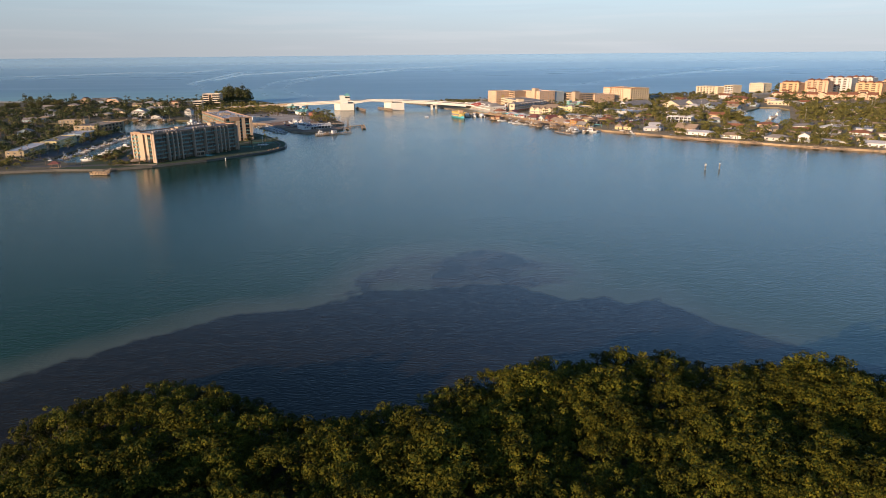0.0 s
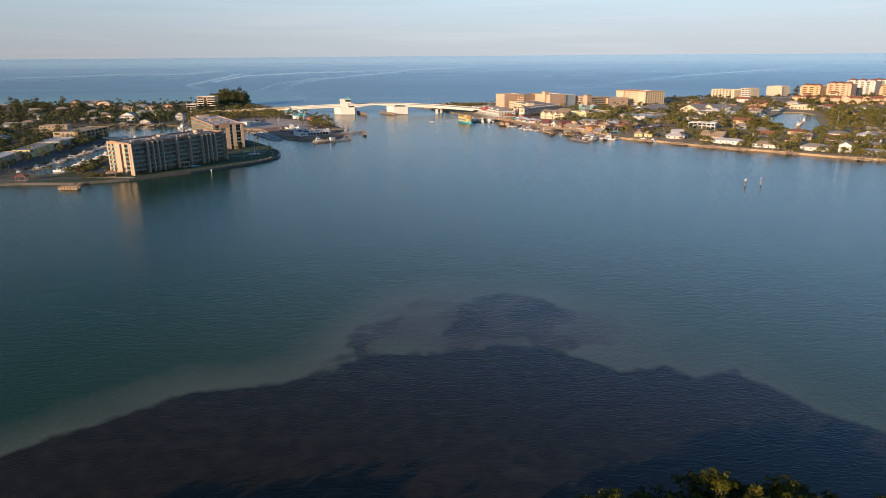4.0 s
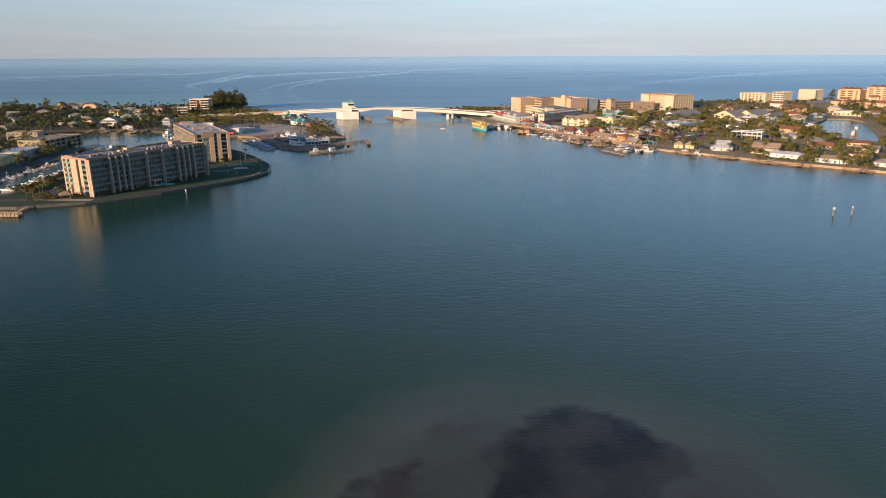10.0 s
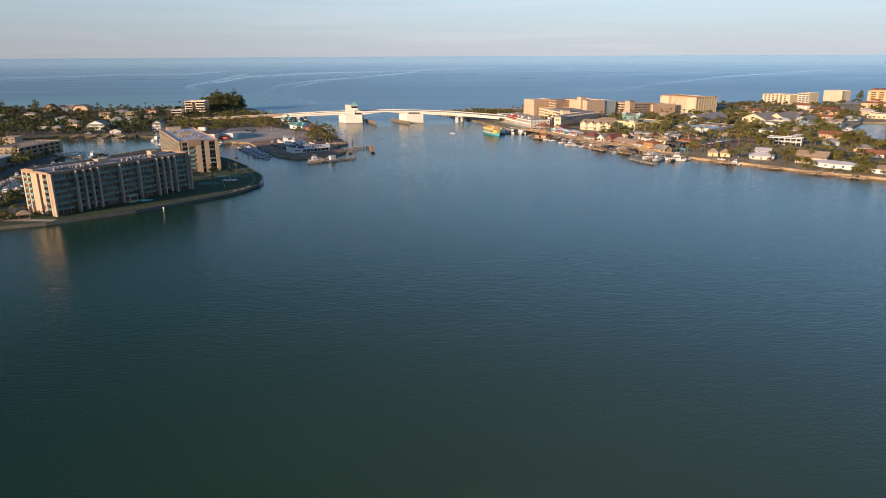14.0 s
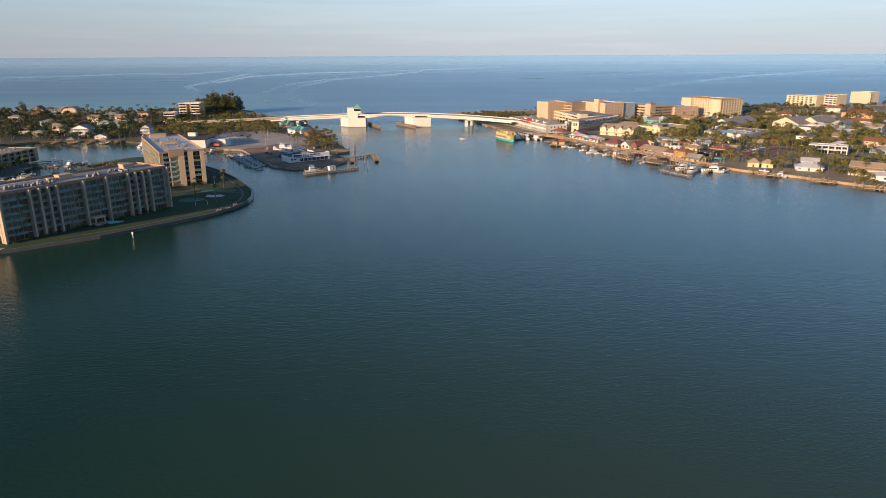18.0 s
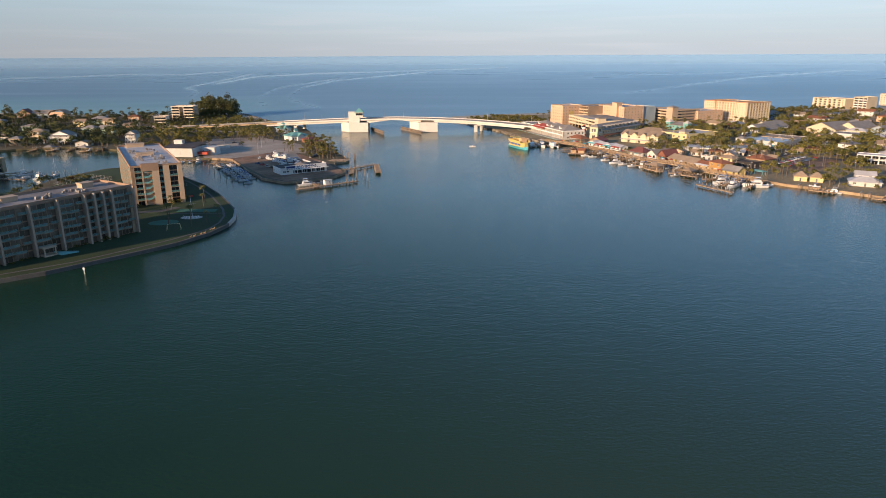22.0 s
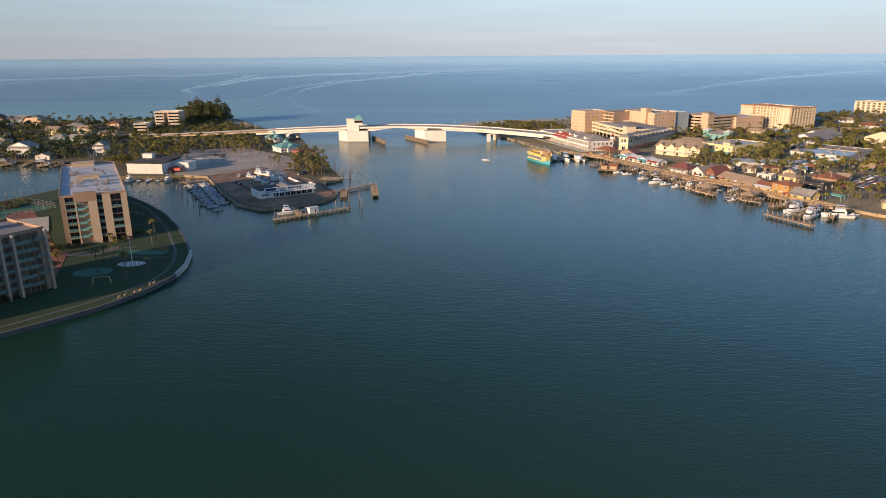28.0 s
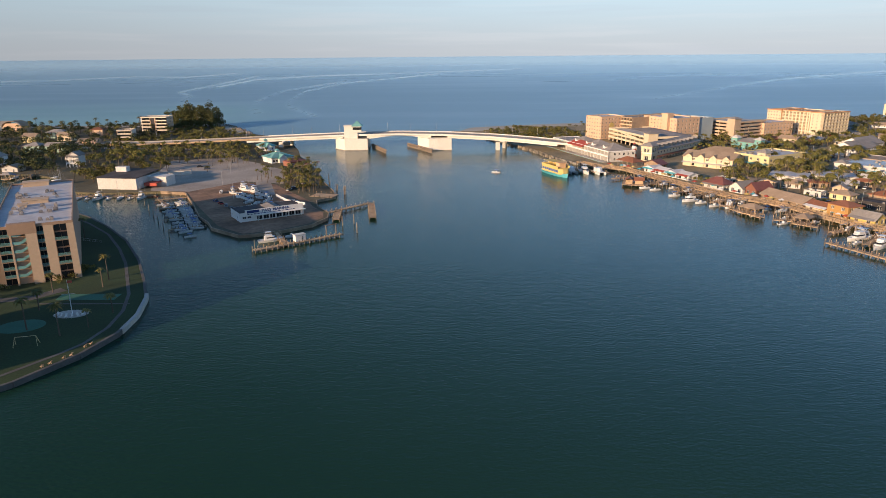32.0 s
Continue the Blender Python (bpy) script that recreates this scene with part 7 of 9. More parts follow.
scatter("far_palm", FAR_LEFT, 90, 55, (0.9, 1.3), HOMES_L, gap=5, far="green garden trees round the lagoon houses")
BEACH_GARDENS = [(-560, 1000), (-420, 1008), (-340, 1010), (-262, 1003), (-250, 1060), (-255, 1140), (-330, 1140), (-450, 1150), (-560, 1180)]
HOMES_B = [(-365, 1022, 9), (-357, 1053, 11), (-337, 1029, 8), (-328, 1074, 9), (-302, 1001, 10), (-280, 1090, 20), (-280, 1028, 9), (-437, 1120, 18), (-485, 1136, 20), (-460, 1035, 9)]
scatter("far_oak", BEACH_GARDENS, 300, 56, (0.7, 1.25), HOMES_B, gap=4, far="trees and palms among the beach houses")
scatter("far_palm", BEACH_GARDENS, 90, 57, (1.0, 1.5), HOMES_B, gap=4, far="trees and palms among the beach houses")
scatter("shrub", [(-300, 1012), (-180, 990), (-150, 1010), (-175, 1060), (-230, 1140), (-265, 1150), (-262, 1060), (-300, 1050)], 170, 59, (1.0, 2.4), [(-274, 1088, 18), (-280, 1028, 10)], gap=3, far="green scrub beside the beach road")
scatter("far_tree", [(-300, 1012), (-190, 996), (-180, 1040), (-225, 1120), (-262, 1110), (-262, 1060), (-300, 1050)], 46, 61, (0.5, 0.9), [(-274, 1088, 18), (-280, 1028, 10)], gap=5, far="green scrub beside the beach road")
rs = random.Random(60)
for i in range(27):
    plant("pine", -274 + (i % 9) * 6 + rs.uniform(-2, 2), 1122 + (i // 9) * 14 + rs.uniform(-3, 3), rs.uniform(1.0, 1.4) * (1.0 - 0.25 * abs((i % 9) - 3.5) / 5), group="casuarina grove")
for i, (x, y) in enumerate([(-545, 1040), (-534, 1048), (-524, 1042), (-512, 1046), (-502, 1040), (-494, 1034), (-552, 1030), (-518, 1030), (-506, 1028), (-480, 1030), (-570, 1020), (-585, 1010)]):
    plant("pine" if i % 3 else "tree", x, y, 0.95 if i % 3 else 1.9, group="tall trees by the beach")
plant("pine", -492, 1110, 0.95)
plant("pine", -316, 714, 0.75)
plant("pine", -273, 655, 0.7)
# gardens round the canal and the apartments, in the leaf green darkened for shade
CANAL_KEEP = [(-283, 545, 14), (-283, 560, 14), (-284, 600, 14), (-284, 618, 13), (-290, 648, 15), (-292, 690, 17), (-286, 708, 16), (-283, 528, 13)]
scatter("far_oak", [(-300, 505), (-262, 500), (-264, 690), (-300, 730), (-330, 730), (-320, 600)], 110, 93, (0.55, 1.0), CANAL_KEEP, gap=3.2, far="gardens round the canal apartments, their green darkened for shade")
scatter("far_palm", [(-300, 505), (-262, 500), (-264, 690), (-300, 730)], 26, 94, (0.8, 1.1), CANAL_KEEP, gap=5, far="gardens round the canal apartments, their green darkened for shade")
scatter("far_oak", [(-226, 500), (-212, 506), (-206, 540), (-214, 600), (-218, 680), (-225, 690), (-223, 600), (-214, 548)], 40, 95, (0.5, 0.85), gap=3.0, far="gardens round the canal apartments, their green darkened for shade")
scatter("shrub", [(-222, 504), (-206, 500), (-202, 520), (-212, 560), (-216, 540)], 26, 96, (1.0, 1.7), gap=2.2, far="gardens round the canal apartments, their green darkened for shade")
scatter("far_oak", [(-330, 838), (-293, 849), (-262, 842), (-245, 832), (-248, 856), (-290, 868), (-330, 860)], 26, 97, (0.7, 1.1), [(-310, 872, 9), (-285, 854, 5), (-250, 873, 6)], gap=4, far="green garden trees round the lagoon houses")
for x, y in ((-204, 492), (-198, 498), (-209, 512), (-195, 489), (-222, 487), (-231, 492), (-243, 488)):
    plant("palm", x, y, 0.75, group="palms by the drive")
# rock groin at the pass
def rocks(name, pts, w, n, seed, label, r=(0.6, 1.3), z=0.4):
    rsk = random.Random(seed)
    s = Shape()
    total = [math.hypot(b[0] - a[0], b[1] - a[1]) for a, b in zip(pts, pts[1:])]
    for _ in range(n):
        k = rsk.choices(range(len(total)), total)[0]
        f = rsk.random()
        (x0, y0), (x1, y1) = pts[k], pts[k + 1]
        q = rsk.uniform(-w / 2, w / 2)
        x = x0 + (x1 - x0) * f - (y1 - y0) / total[k] * q
        y = y0 + (y1 - y0) * f + (x1 - x0) / total[k] * q
        R = rsk.uniform(*r)
        zz = z + 0.6 * (1 - abs(q) / w * 2)
        ring = [(x + R * rsk.uniform(0.7, 1.1) * math.cos(a), y + R * rsk.uniform(0.7, 1.1) * math.sin(a)) for a in [i * 1.0472 for i in range(6)]]
        s.prism(ring, -1.0, zz + R * 0.5, 0, [(x + (px - x) * 0.6, y + (py - y) * 0.6) for px, py in ring])
    return tagged(part(name, s, ROCK), label, "rocks", kind="stuff")


rocks("groin_rocks", [(-172, 1064), (-216, 1150), (-252, 1197)], 8, 150, 3, "dark rock groin along the pass", z=1.2)

# ---- the village shore ----
def sloped(root, x0, x1, y0, y1, z, rise, mat, kind="hip", along="x", over=0.7, wall=None):
    s = Shape()
    if kind == "hip":
        s.hip(x0, x1, y0, y1, z, rise, over)
    else:
        s.gable(x0, x1, y0, y1, z, rise, over, 0.25, along)
    return part("roof", s, mat, root)


rocks("revetment_rocks", [(60, 1012), (77, 962), (90, 927), (100, 881), (107, 858)], 6, 220, 8, "sunlit rock revetment below the village", z=0.8)
rocks("jetty_rocks", [(30, 1068), (38, 1064), (58, 1018)], 6, 70, 9, "dark rock jetty at the pass", z=1.0)
land("beach", [[(38, 1066), (51, 1101), (94, 1119), (160, 1135), (300, 1152), (600, 1167), (900, 1182), (900, 1150), (600, 1140), (300, 1128), (160, 1112), (98, 1098), (60, 1070)]], BEACH, GROUND + 0.06, "pale gulf beach", category="beach")

# dune scrub between bridge and beach
scatter("shrub", [(64, 1018), (84, 968), (108, 950), (148, 962), (150, 1085), (100, 1094), (62, 1066)], 170, 61, (1.2, 2.4), gap=3.2, group="dune scrub", far="low green dune scrub beside the beach")
scatter("tree", [(84, 985), (108, 965), (146, 985), (146, 1060), (100, 1070)], 30, 62, (0.4, 0.6), gap=5, far="low green dune scrub beside the beach")

# long waterfront hall with balconies, hip roofs and a red awning
def waterfront_hall():
    t = block("waterfront_hall", 110, 946, -75.5, 91, 22, 2, 3.6, OFFWHITE, ROOF_GREY,
              {"front": [q for i in range(18) for q in (("solid", i * 5.0, i * 5.0 + 0.7), ("bay", i * 5.0 + 0.7, i * 5.0 + 5.0, lambda k: True))] + [("solid", 90, 91)], "right": [("grid", 0, 22, 6, 1.6, 1.8)]},
              "long white-balconied waterfront hall with grey hip roofs", "shop building", rail=WHITE, band=WHITE, rec=2.6, parapet=0.6)
    for a, b in ((24, 46), (47, 68), (69, 89)):
        sloped(t, a, b, 2, 20, 7.2, 4.6, ROOF_GREY)
    for a in (35, 53, 62, 79):
        part("dormer", Shape().box(a - 1.5, a + 1.5, 3, 8, 8.4, 9.9, 1).gable(a - 1.5, a + 1.5, 3, 8, 9.9, 1.0, 0.3, 0.15, "y", 0, 1), [ROOF_GREY, WHITE], t)
    part("awning", Shape().solid([(30, -2.6, 6.4), (55, -2.6, 6.4), (55, 6, 9.4), (30, 6, 9.4), (30, -2.6, 6.7), (55, -2.6, 6.7), (55, 6, 9.7), (30, 6, 9.7)], [(3, 2, 1, 0), (4, 5, 6, 7), (0, 1, 5, 4), (1, 2, 6, 5), (2, 3, 7, 6), (3, 0, 4, 7)]), RED, t, "long red canvas awning")
    part("terrace", Shape().box(0, 91, -5, 0, -0.6, 0.3), CONCRETE, t)
    part("canopy", Shape().box(0, 23, 0, 8, 6.9, 7.3), TEAL, t, "pale teal terrace edge")
    part("quay_band", Shape().box(0, 91, -5.2, -5.0, -0.4, 0.2), TEAL, t, "pale green quay edge")


waterfront_hall()
t = thing("lighthouse", 155, 870, GROUND, 0, "small red and white striped ornamental lighthouse", "lighthouse")
for i in range(5):
    part("band", Shape().cyl(0, 0, i * 2.0, i * 2.0 + 2.0, 2.3 - 0.14 * i, 2.16 - 0.14 * i, 12), RED if i % 2 else WHITE, t, "red band" if i % 2 else "white band")
part("lantern", Shape().cyl(0, 0, 10, 11.2, 1.1, n=10), PANE, t)
part("cap", Shape().cyl(0, 0, 11.2, 12.2, 1.5, 0.1, 10), RED, t)

# parking garage with white ramps
def parking_garage(x, y, deg, w, d, floors, fh, label, mat):
    t = thing("parking_garage", x, y, GROUND, radians(deg), label, "parking garage", "garages")
    for k in range(floors + 1):
        part("deck", Shape().box(0, w, 0, d, k * fh - 0.35, k * fh), CONCRETE, t)
        if k:
            part("parapet", Shape().box(0, w, -0.2, 0.1, k * fh - 0.6, k * fh + 1.1), mat, t)
            part("parapet", Shape().box(w - 0.1, w + 0.2, 0, d, k * fh - 0.6, k * fh + 1.1), mat, t)
            part("parapet", Shape().box(-0.2, 0.1, 0, d, k * fh - 0.6, k * fh + 1.1), mat, t)
    col = shared(("gcol", floors, fh), lambda: Shape().box(-0.35, 0.35, -0.35, 0.35, -0.3, floors * fh).mesh("column", mat))
    for i in range(int(w / 8) + 1):
        for j in (0.5, d / 2, d - 0.5):
            part("column", col, parent=t, at=(min(0.5 + i * 8, w - 0.5), j, 0))
    part("core", Shape().box(2, w - 2, d * 0.35, d - 1, 0, floors * fh - 0.4), ROOF_GREY, t)
    part("stair_tower", Shape().box(w - 8, w, -1.2, 7, 0, floors * fh + 3.4).hip(w - 8, w, -1.2, 7, floors * fh + 3.4, 1.8, 0.8, 0.2, 1), [mat, ROOF_GREY], t)
    return t


g = parking_garage(168, 985, -80, 74, 42, 3, 3.3, "cream concrete parking garage with ramps", CREAM)
part("ramp", Shape().solid([(12, -0.6, 9.9), (62, -0.6, 6.0), (62, 0.2, 6.0), (12, 0.2, 9.9), (12, -0.6, 11.3), (62, -0.6, 7.4), (62, 0.2, 7.4), (12, 0.2, 11.3)],
     [(3, 2, 1, 0), (4, 5, 6, 7), (0, 1, 5, 4), (1, 2, 6, 5), (2, 3, 7, 6), (3, 0, 4, 7)]), CREAM, g, "sloping cream ramp wall")
sloped(g, 40, 70, 12, 40, 10, 2.0, ROOF_GRAVEL)
sloped(g, 6, 37, 16, 40, 10, 1.6, ROOF_GRAVEL)

# shop rows
def shop(name, x, y, deg, w, d, floors, wall, roofmat, label, kind="hip", rise=3.0, fh=3.4, along="x", awning=None, dorm=0, group="village shops", gab=0):
    t = thing(name, x, y, GROUND, radians(deg), label, "shop", group)
    h = floors * fh
    shell = Shape()
    for px, py, ang, run in ((0, 0, 0, w), (w, 0, math.pi / 2, d), (w, d, math.pi, w), (0, d, -math.pi / 2, d)):
        n = max(2, int(run / 4.6)) if 0 <= ang < 2 else 0
        holes = [((i + 0.5) * run / n - 0.9, (i + 0.5) * run / n + 0.9, k * fh + (0.3 if k == 0 else 0.9), k * fh + 2.5) for i in range(n) for k in range(floors)]
        c, s = math.cos(ang), math.sin(ang)
        shell.wall((px, py), (c, s), run, -0.3, h, holes, 0.22)
        for q in holes:
            a = (q[0] + q[1]) / 2
            part("window", window_mesh(1.8, q[3] - q[2], None, PANE_WARM if int(a + q[2]) % 3 == 0 else None), parent=t, at=(px + a * c - 0.12 * s, py + a * s + 0.12 * c, q[2]), rz=ang)
    if kind == "gable":
        shell.gable_ends(w, d, h, rise, along)
    part("wall", shell, wall, t)
    if kind == "flat":
        part("roof", Shape().box(0.25, w - 0.25, 0.25, d - 0.25, h - 0.5, h - 0.2), roofmat, t)
        part("parapet", Shape().box(0, w, 0, 0.25, h, h + 0.6).box(0, w, d - 0.25, d, h, h + 0.6).box(0, 0.25, 0.25, d - 0.25, h, h + 0.6).box(w - 0.25, w, 0.25, d - 0.25, h, h + 0.6), wall, t)
        roof_units(t, 2, w - 2, 2, d - 2, h - 0.2, max(1, int(w * d / 120)), int(x + y))
    else:
        sloped(t, 0, w, 0, d, h, rise, roofmat, kind, along, 0.8, wall)
    for i in range(dorm):
        a = (i + 0.5) * w / dorm
        part("dormer", Shape().box(a - 1.4, a + 1.4, 1.0, 5.5, h + 0.4, h + 2.4, 1).gable(a - 1.4, a + 1.4, 1.0, 5.5, h + 2.4, 1.0, 0.3, 0.15, "y", 0, 1), [roofmat, PEACH], t)
    for i in range(gab):
        a = (i + 0.5) * w / gab
        part("gable", Shape().box(a - 2.4, a + 2.4, -0.8, 0.1, 0, h, 1).gable(a - 2.4, a + 2.4, -0.8, d * 0.5, h, 2.0, 0.4, 0.2, "y", 0, 1), [roofmat, wall], t)
    if awning:
        part("awning", Shape().solid([(0, -2.2, 2.5), (w, -2.2, 2.5), (w, -0.02, 3.2), (0, -0.02, 3.2), (0, -2.2, 2.6), (w, -2.2, 2.6), (w, -0.02, 3.3), (0, -0.02, 3.3)],
             [(3, 2, 1, 0), (4, 5, 6, 7), (0, 1, 5, 4), (1, 2, 6, 5), (2, 3, 7, 6), (3, 0, 4, 7)]), awning, t)
    if group == "village kiosks" or x > 300:
        join_far(t)
    return t


AMBER = surface("amber_painted_timber", (0.44, 0.25, 0.08), 0.85, big=(0.3, 0.15), fine=(2.0, 0.12))
shop("shop_row", 170.3, 864.4, 43.7, 72, 18, 2, CREAM, ROOF_GREY, "two-storey shop row with peach dormers in a grey roof", "gable", 4.2, 3.7, "x", ROOF_RED, 10)
def corner_tower(x, y, deg, w, h, label):
    """A square corner tower with a hip roof, arched below and with a belt course."""
    t = thing("corner_tower", x, y, GROUND, radians(deg), label, "tower", "shop towers")
    for px, py, a in ((0, 0, 0), (w, 0, math.pi / 2), (w, w, math.pi), (0, w, -math.pi / 2)):
        holes = [(w / 2 - 1.4, w / 2 + 1.4, 0.2, 3.4), (w / 2 - 2.0, w / 2 - 0.4, h - 4.2, h - 1.6), (w / 2 + 0.4, w / 2 + 2.0, h - 4.2, h - 1.6)]
        c, s_ = math.cos(a), math.sin(a)
        part("wall", Shape().wall((px, py), (c, s_), w, -0.2, h, holes, 0.3), CREAM, t)
        for q in holes:
            m = (q[0] + q[1]) / 2
            part("window", window_mesh(q[1] - q[0], q[3] - q[2]), parent=t, at=(px + m * c - 0.2 * s_, py + m * s_ + 0.2 * c, q[2]), rz=a)
        part("belt", Shape().box(-0.15, w + 0.15, -0.15, 0, h - 5.2, h - 4.8), WHITE, t, at=(px, py, 0), rz=a)
    part("roof", Shape().hip(0, w, 0, w, h, 2.4, 0.9), ROOF_GREY, t)


corner_tower(164.5, 858.9, 43.7, 8, 10.5, "cream square tower with a grey hip roof")
corner_tower(228, 832, -62, 6, 9.5, "small cream square tower at the shop block")
shop("shop_row", 181, 842, -46, 34, 18, 2, CREAM, ROOF_TAN, "cream two-storey shops with front gables", "gable", 3.2, 3.3, "x", OFFWHITE, 0, gab=4)
shop("shop_row", 200, 862, -46, 28, 15, 2, CREAM, ROOF_TAN, "cream two-storey shops behind the gabled row", "hip", 3.2)
shop("shop_block", 217, 843, -62, 27, 40, 2, PALE_YELLOW, ROOF_WHITE, "pale yellow flat-roofed shop block with teal trim", "flat", awning=TEAL, fh=3.9)
shop("shop_block", 249, 916, -60, 22, 18, 2, TEAL, ROOF_GREY, "teal two-storey shop with corner turrets", "hip", 2.6, awning=None)
for x, y in ((252, 915), (262, 897)):
    t = thing("turret", x, y, GROUND, radians(-60), "teal corner turret with a pale hip cap", "turret", "shop turrets")
    part("wall", Shape().box(-2.6, 2.6, -2.6, 2.6, 0, 9.5), TEAL, t)
    part("roof", Shape().hip(-2.6, 2.6, -2.6, 2.6, 9.5, 2.0, 0.7), OFFWHITE, t)
    for a in (0, math.pi / 2):
        part("window", window_mesh(1.6, 1.6), parent=t, at=(-2.63 * math.sin(a), -2.63 * math.cos(a), 6.5), rz=-a)
# low awning roofs behind the boardwalk
def market_roof(x, y, deg, w, d, mat, label, h=2.9):
    t = thing("market_hall", x, y, GROUND, radians(deg), label, "market hall", "market halls")
    part("wall", Shape().box(0.5, w - 0.5, 1.5, d - 0.5, -0.2, h), OFFWHITE, t)
    n = 3
    for i in range(n):
        s = Shape()
        k = 6
        x0, x1 = i * w / n, (i + 1) * w / n
        pts = [(x0 + (x1 - x0) * j / k, h + 0.45 * math.sin(math.pi * j / k)) for j in range(k + 1)]
        for (a, z0), (b, z1) in zip(pts, pts[1:]):
            s.solid([(a, 0, z0), (b, 0, z1), (b, d, z1), (a, d, z0), (a, 0, z0 + 0.15), (b, 0, z1 + 0.15), (b, d, z1 + 0.15), (a, d, z0 + 0.15)], [(3, 2, 1, 0), (4, 5, 6, 7), (0, 1, 5, 4), (2, 3, 7, 6)])
        part("roof_vault", s, mat, t)
    for i in range(4):
        part("post", shared(("mpost", h), lambda: Shape().box(-0.1, 0.1, -0.1, 0.1, 0, h).mesh("post", WHITE)), parent=t, at=(0.3 + i * (w - 0.6) / 3, 0.3, 0))


market_roof(211, 783, -34, 22, 17, ROOF_WHITE, "low market hall with white vaulted roofs")
market_roof(236, 778, -26, 24, 18, ROOF_WHITE, "low market hall with pale vaulted roofs")
for i, (x, y) in enumerate([(146, 818), (150, 809), (154, 800), (158, 791)]):
    shop("market_stall", x, y, -66, 9, 8, 1, WHITE, ROOF_WHITE, "white waterfront stall with a pale roof", "gable", 1.4, 3.0, "x" if i % 2 else "y", RED if i % 2 else AQUA, group="market stalls")
pavilion(135, 842, -64, 15, 9, 3.6, ROOF_RED, "open waterfront pavilion with a red-brown roof", TIMBER, 2.6, z=GROUND + 0.6)
shop("cabin", 151, 834, -50, 12, 9, 1, TIMBER, ROOF_MAROON, "dark cabin with a maroon roof", "gable", 2.6, 3.0, "y")
# shops along the boardwalk
shop("waterfront_shop", 163, 763, -62, 13, 9, 1, OFFWHITE, ROOF_MAROON, "boardwalk pavilion with a maroon roof and porch", "hip", 3.2, 3.2, awning=ROOF_GREY, group="boardwalk shops")
shop("waterfront_shop", 172, 750, -66, 9, 11, 1, OFFWHITE, ROOF_GREY, "grey-roofed boardwalk shop with a broad gable", "gable", 3.0, 3.0, "y", group="boardwalk shops")
shop("waterfront_shop", 177.5, 742, -68, 7, 12, 1, PAVER, ROOF_MAROON, "boardwalk shop with a red gable", "gable", 3.2, 3.6, "y", group="boardwalk shops")
shop("waterfront_shop", 180.5, 731, -73, 27, 11, 1, TIMBER, ROOF_TAN, "long brown-shingled boardwalk shop", "gable", 2.6, 2.5, "x", group="boardwalk shops")
shop("waterfront_shop", 189, 703, -70, 12, 9, 1, CREAM, ROOF_RED, "low shop with a red tile roof", "gable", 2.0, 2.6, "x", WHITE, group="boardwalk shops")
shop("waterfront_shop", 192, 690.5, -72, 11, 9, 2, AMBER, ROOF_RED, "two-storey orange-yellow shop with a red tile roof", "hip", 1.8, 3.0, group="boardwalk shops")
shop("waterfront_shop", 195.8, 678.5, -64, 11, 8, 1, YELLOW, ROOF_GREY, "yellow-gabled cottage shop with a grey metal roof", "gable", 2.6, 2.8, "x", ROOF_GREY, group="boardwalk shops")
shop("cabin", 232, 720, -60, 14, 11, 1, TIMBER, ROOF_RED, "brown cabin with a wide red-brown roof", "hip", 2.4, 3.6)
shop("cabin", 217, 708, -60, 14, 12, 1, ROOF_DARK, ROOF_DARK, "low dark-roofed shed behind the shops", "flat", fh=3.2)
t = tagged(part("canopy_tent", Shape().hip(0, 8, 0, 4, 2.6, 0.6, 0.2).box(0.1, 0.3, 0.1, 0.3, 0, 2.6).box(7.7, 7.9, 0.1, 0.3, 0, 2.6).box(0.1, 0.3, 3.7, 3.9, 0, 2.6).box(7.7, 7.9, 3.7, 3.9, 0, 2.6), TEAL, at=(212, 674, GROUND), rz=radians(-60)), "long green canvas canopy on poles", "canopy")

# boardwalk and its piers
WALK = [(111, 853), (121, 834), (134, 825), (142.6, 797), (154.3, 762), (165.8, 730.5), (175.8, 719), (183.5, 704), (187, 686), (192, 671), (204, 652)]
for (x0, y0), (x1, y1) in zip(WALK, WALK[1:]):
    dock(x0, y0, x1, y1, 4.6, 2.2, 4.0, "boardwalk", "brown timber boardwalk with handrails above the water", 1.0, "boardwalk sections", True)
seawall(RIGHT_PASS[4:] + RIGHT_BAY[:1], label="timber-faced bulkhead behind the boardwalk")
seawall(RIGHT_BAY[1:10], label="sunlit golden-brown bulkhead in front of the houses", step=7, mat=BULKHEAD)
for p in ((154, 707, 160, 688), (152, 716, 158, 712), (163.5, 685, 171, 681), (168.5, 677.5, 176, 669), (176, 660, 186, 664), (165.4, 645.2, 175, 621), (186, 690, 170, 683), (178, 716, 158, 704), (168, 733, 150, 722),
          (140, 778, 128, 772), (157, 757, 140, 748), (200, 658, 178, 640), (205, 648, 190, 634), (133, 800, 118, 794)):
    dock(*p, 2.6, 1.3, 2.8, tall=1.6, group="fishing docks")
for p in ((154, 700, -64, 20, 9), (168, 676, -50, 8, 6)):
    pavilion(p[0], p[1], p[2], p[4], 7, 3.0, ROOF_TAN, "small covered boat dock", z=1.3)
t = thing("dock_shack", 121, 776, 1.4, radians(-20), "red-brown timber shack on a dock", "shack")
part("wall", Shape().box(0, 4, 0, 6, 0, 2.3), DECKING, t)
part("wall", Shape().box(5.5, 10, 0.5, 5.5, 0, 2.3), DECKING, t)
part("roof", Shape().gable(-0.2, 4.2, 0, 6, 2.3, 1.5, 0.5, 0.15, "y"), ROOF_RED, t)
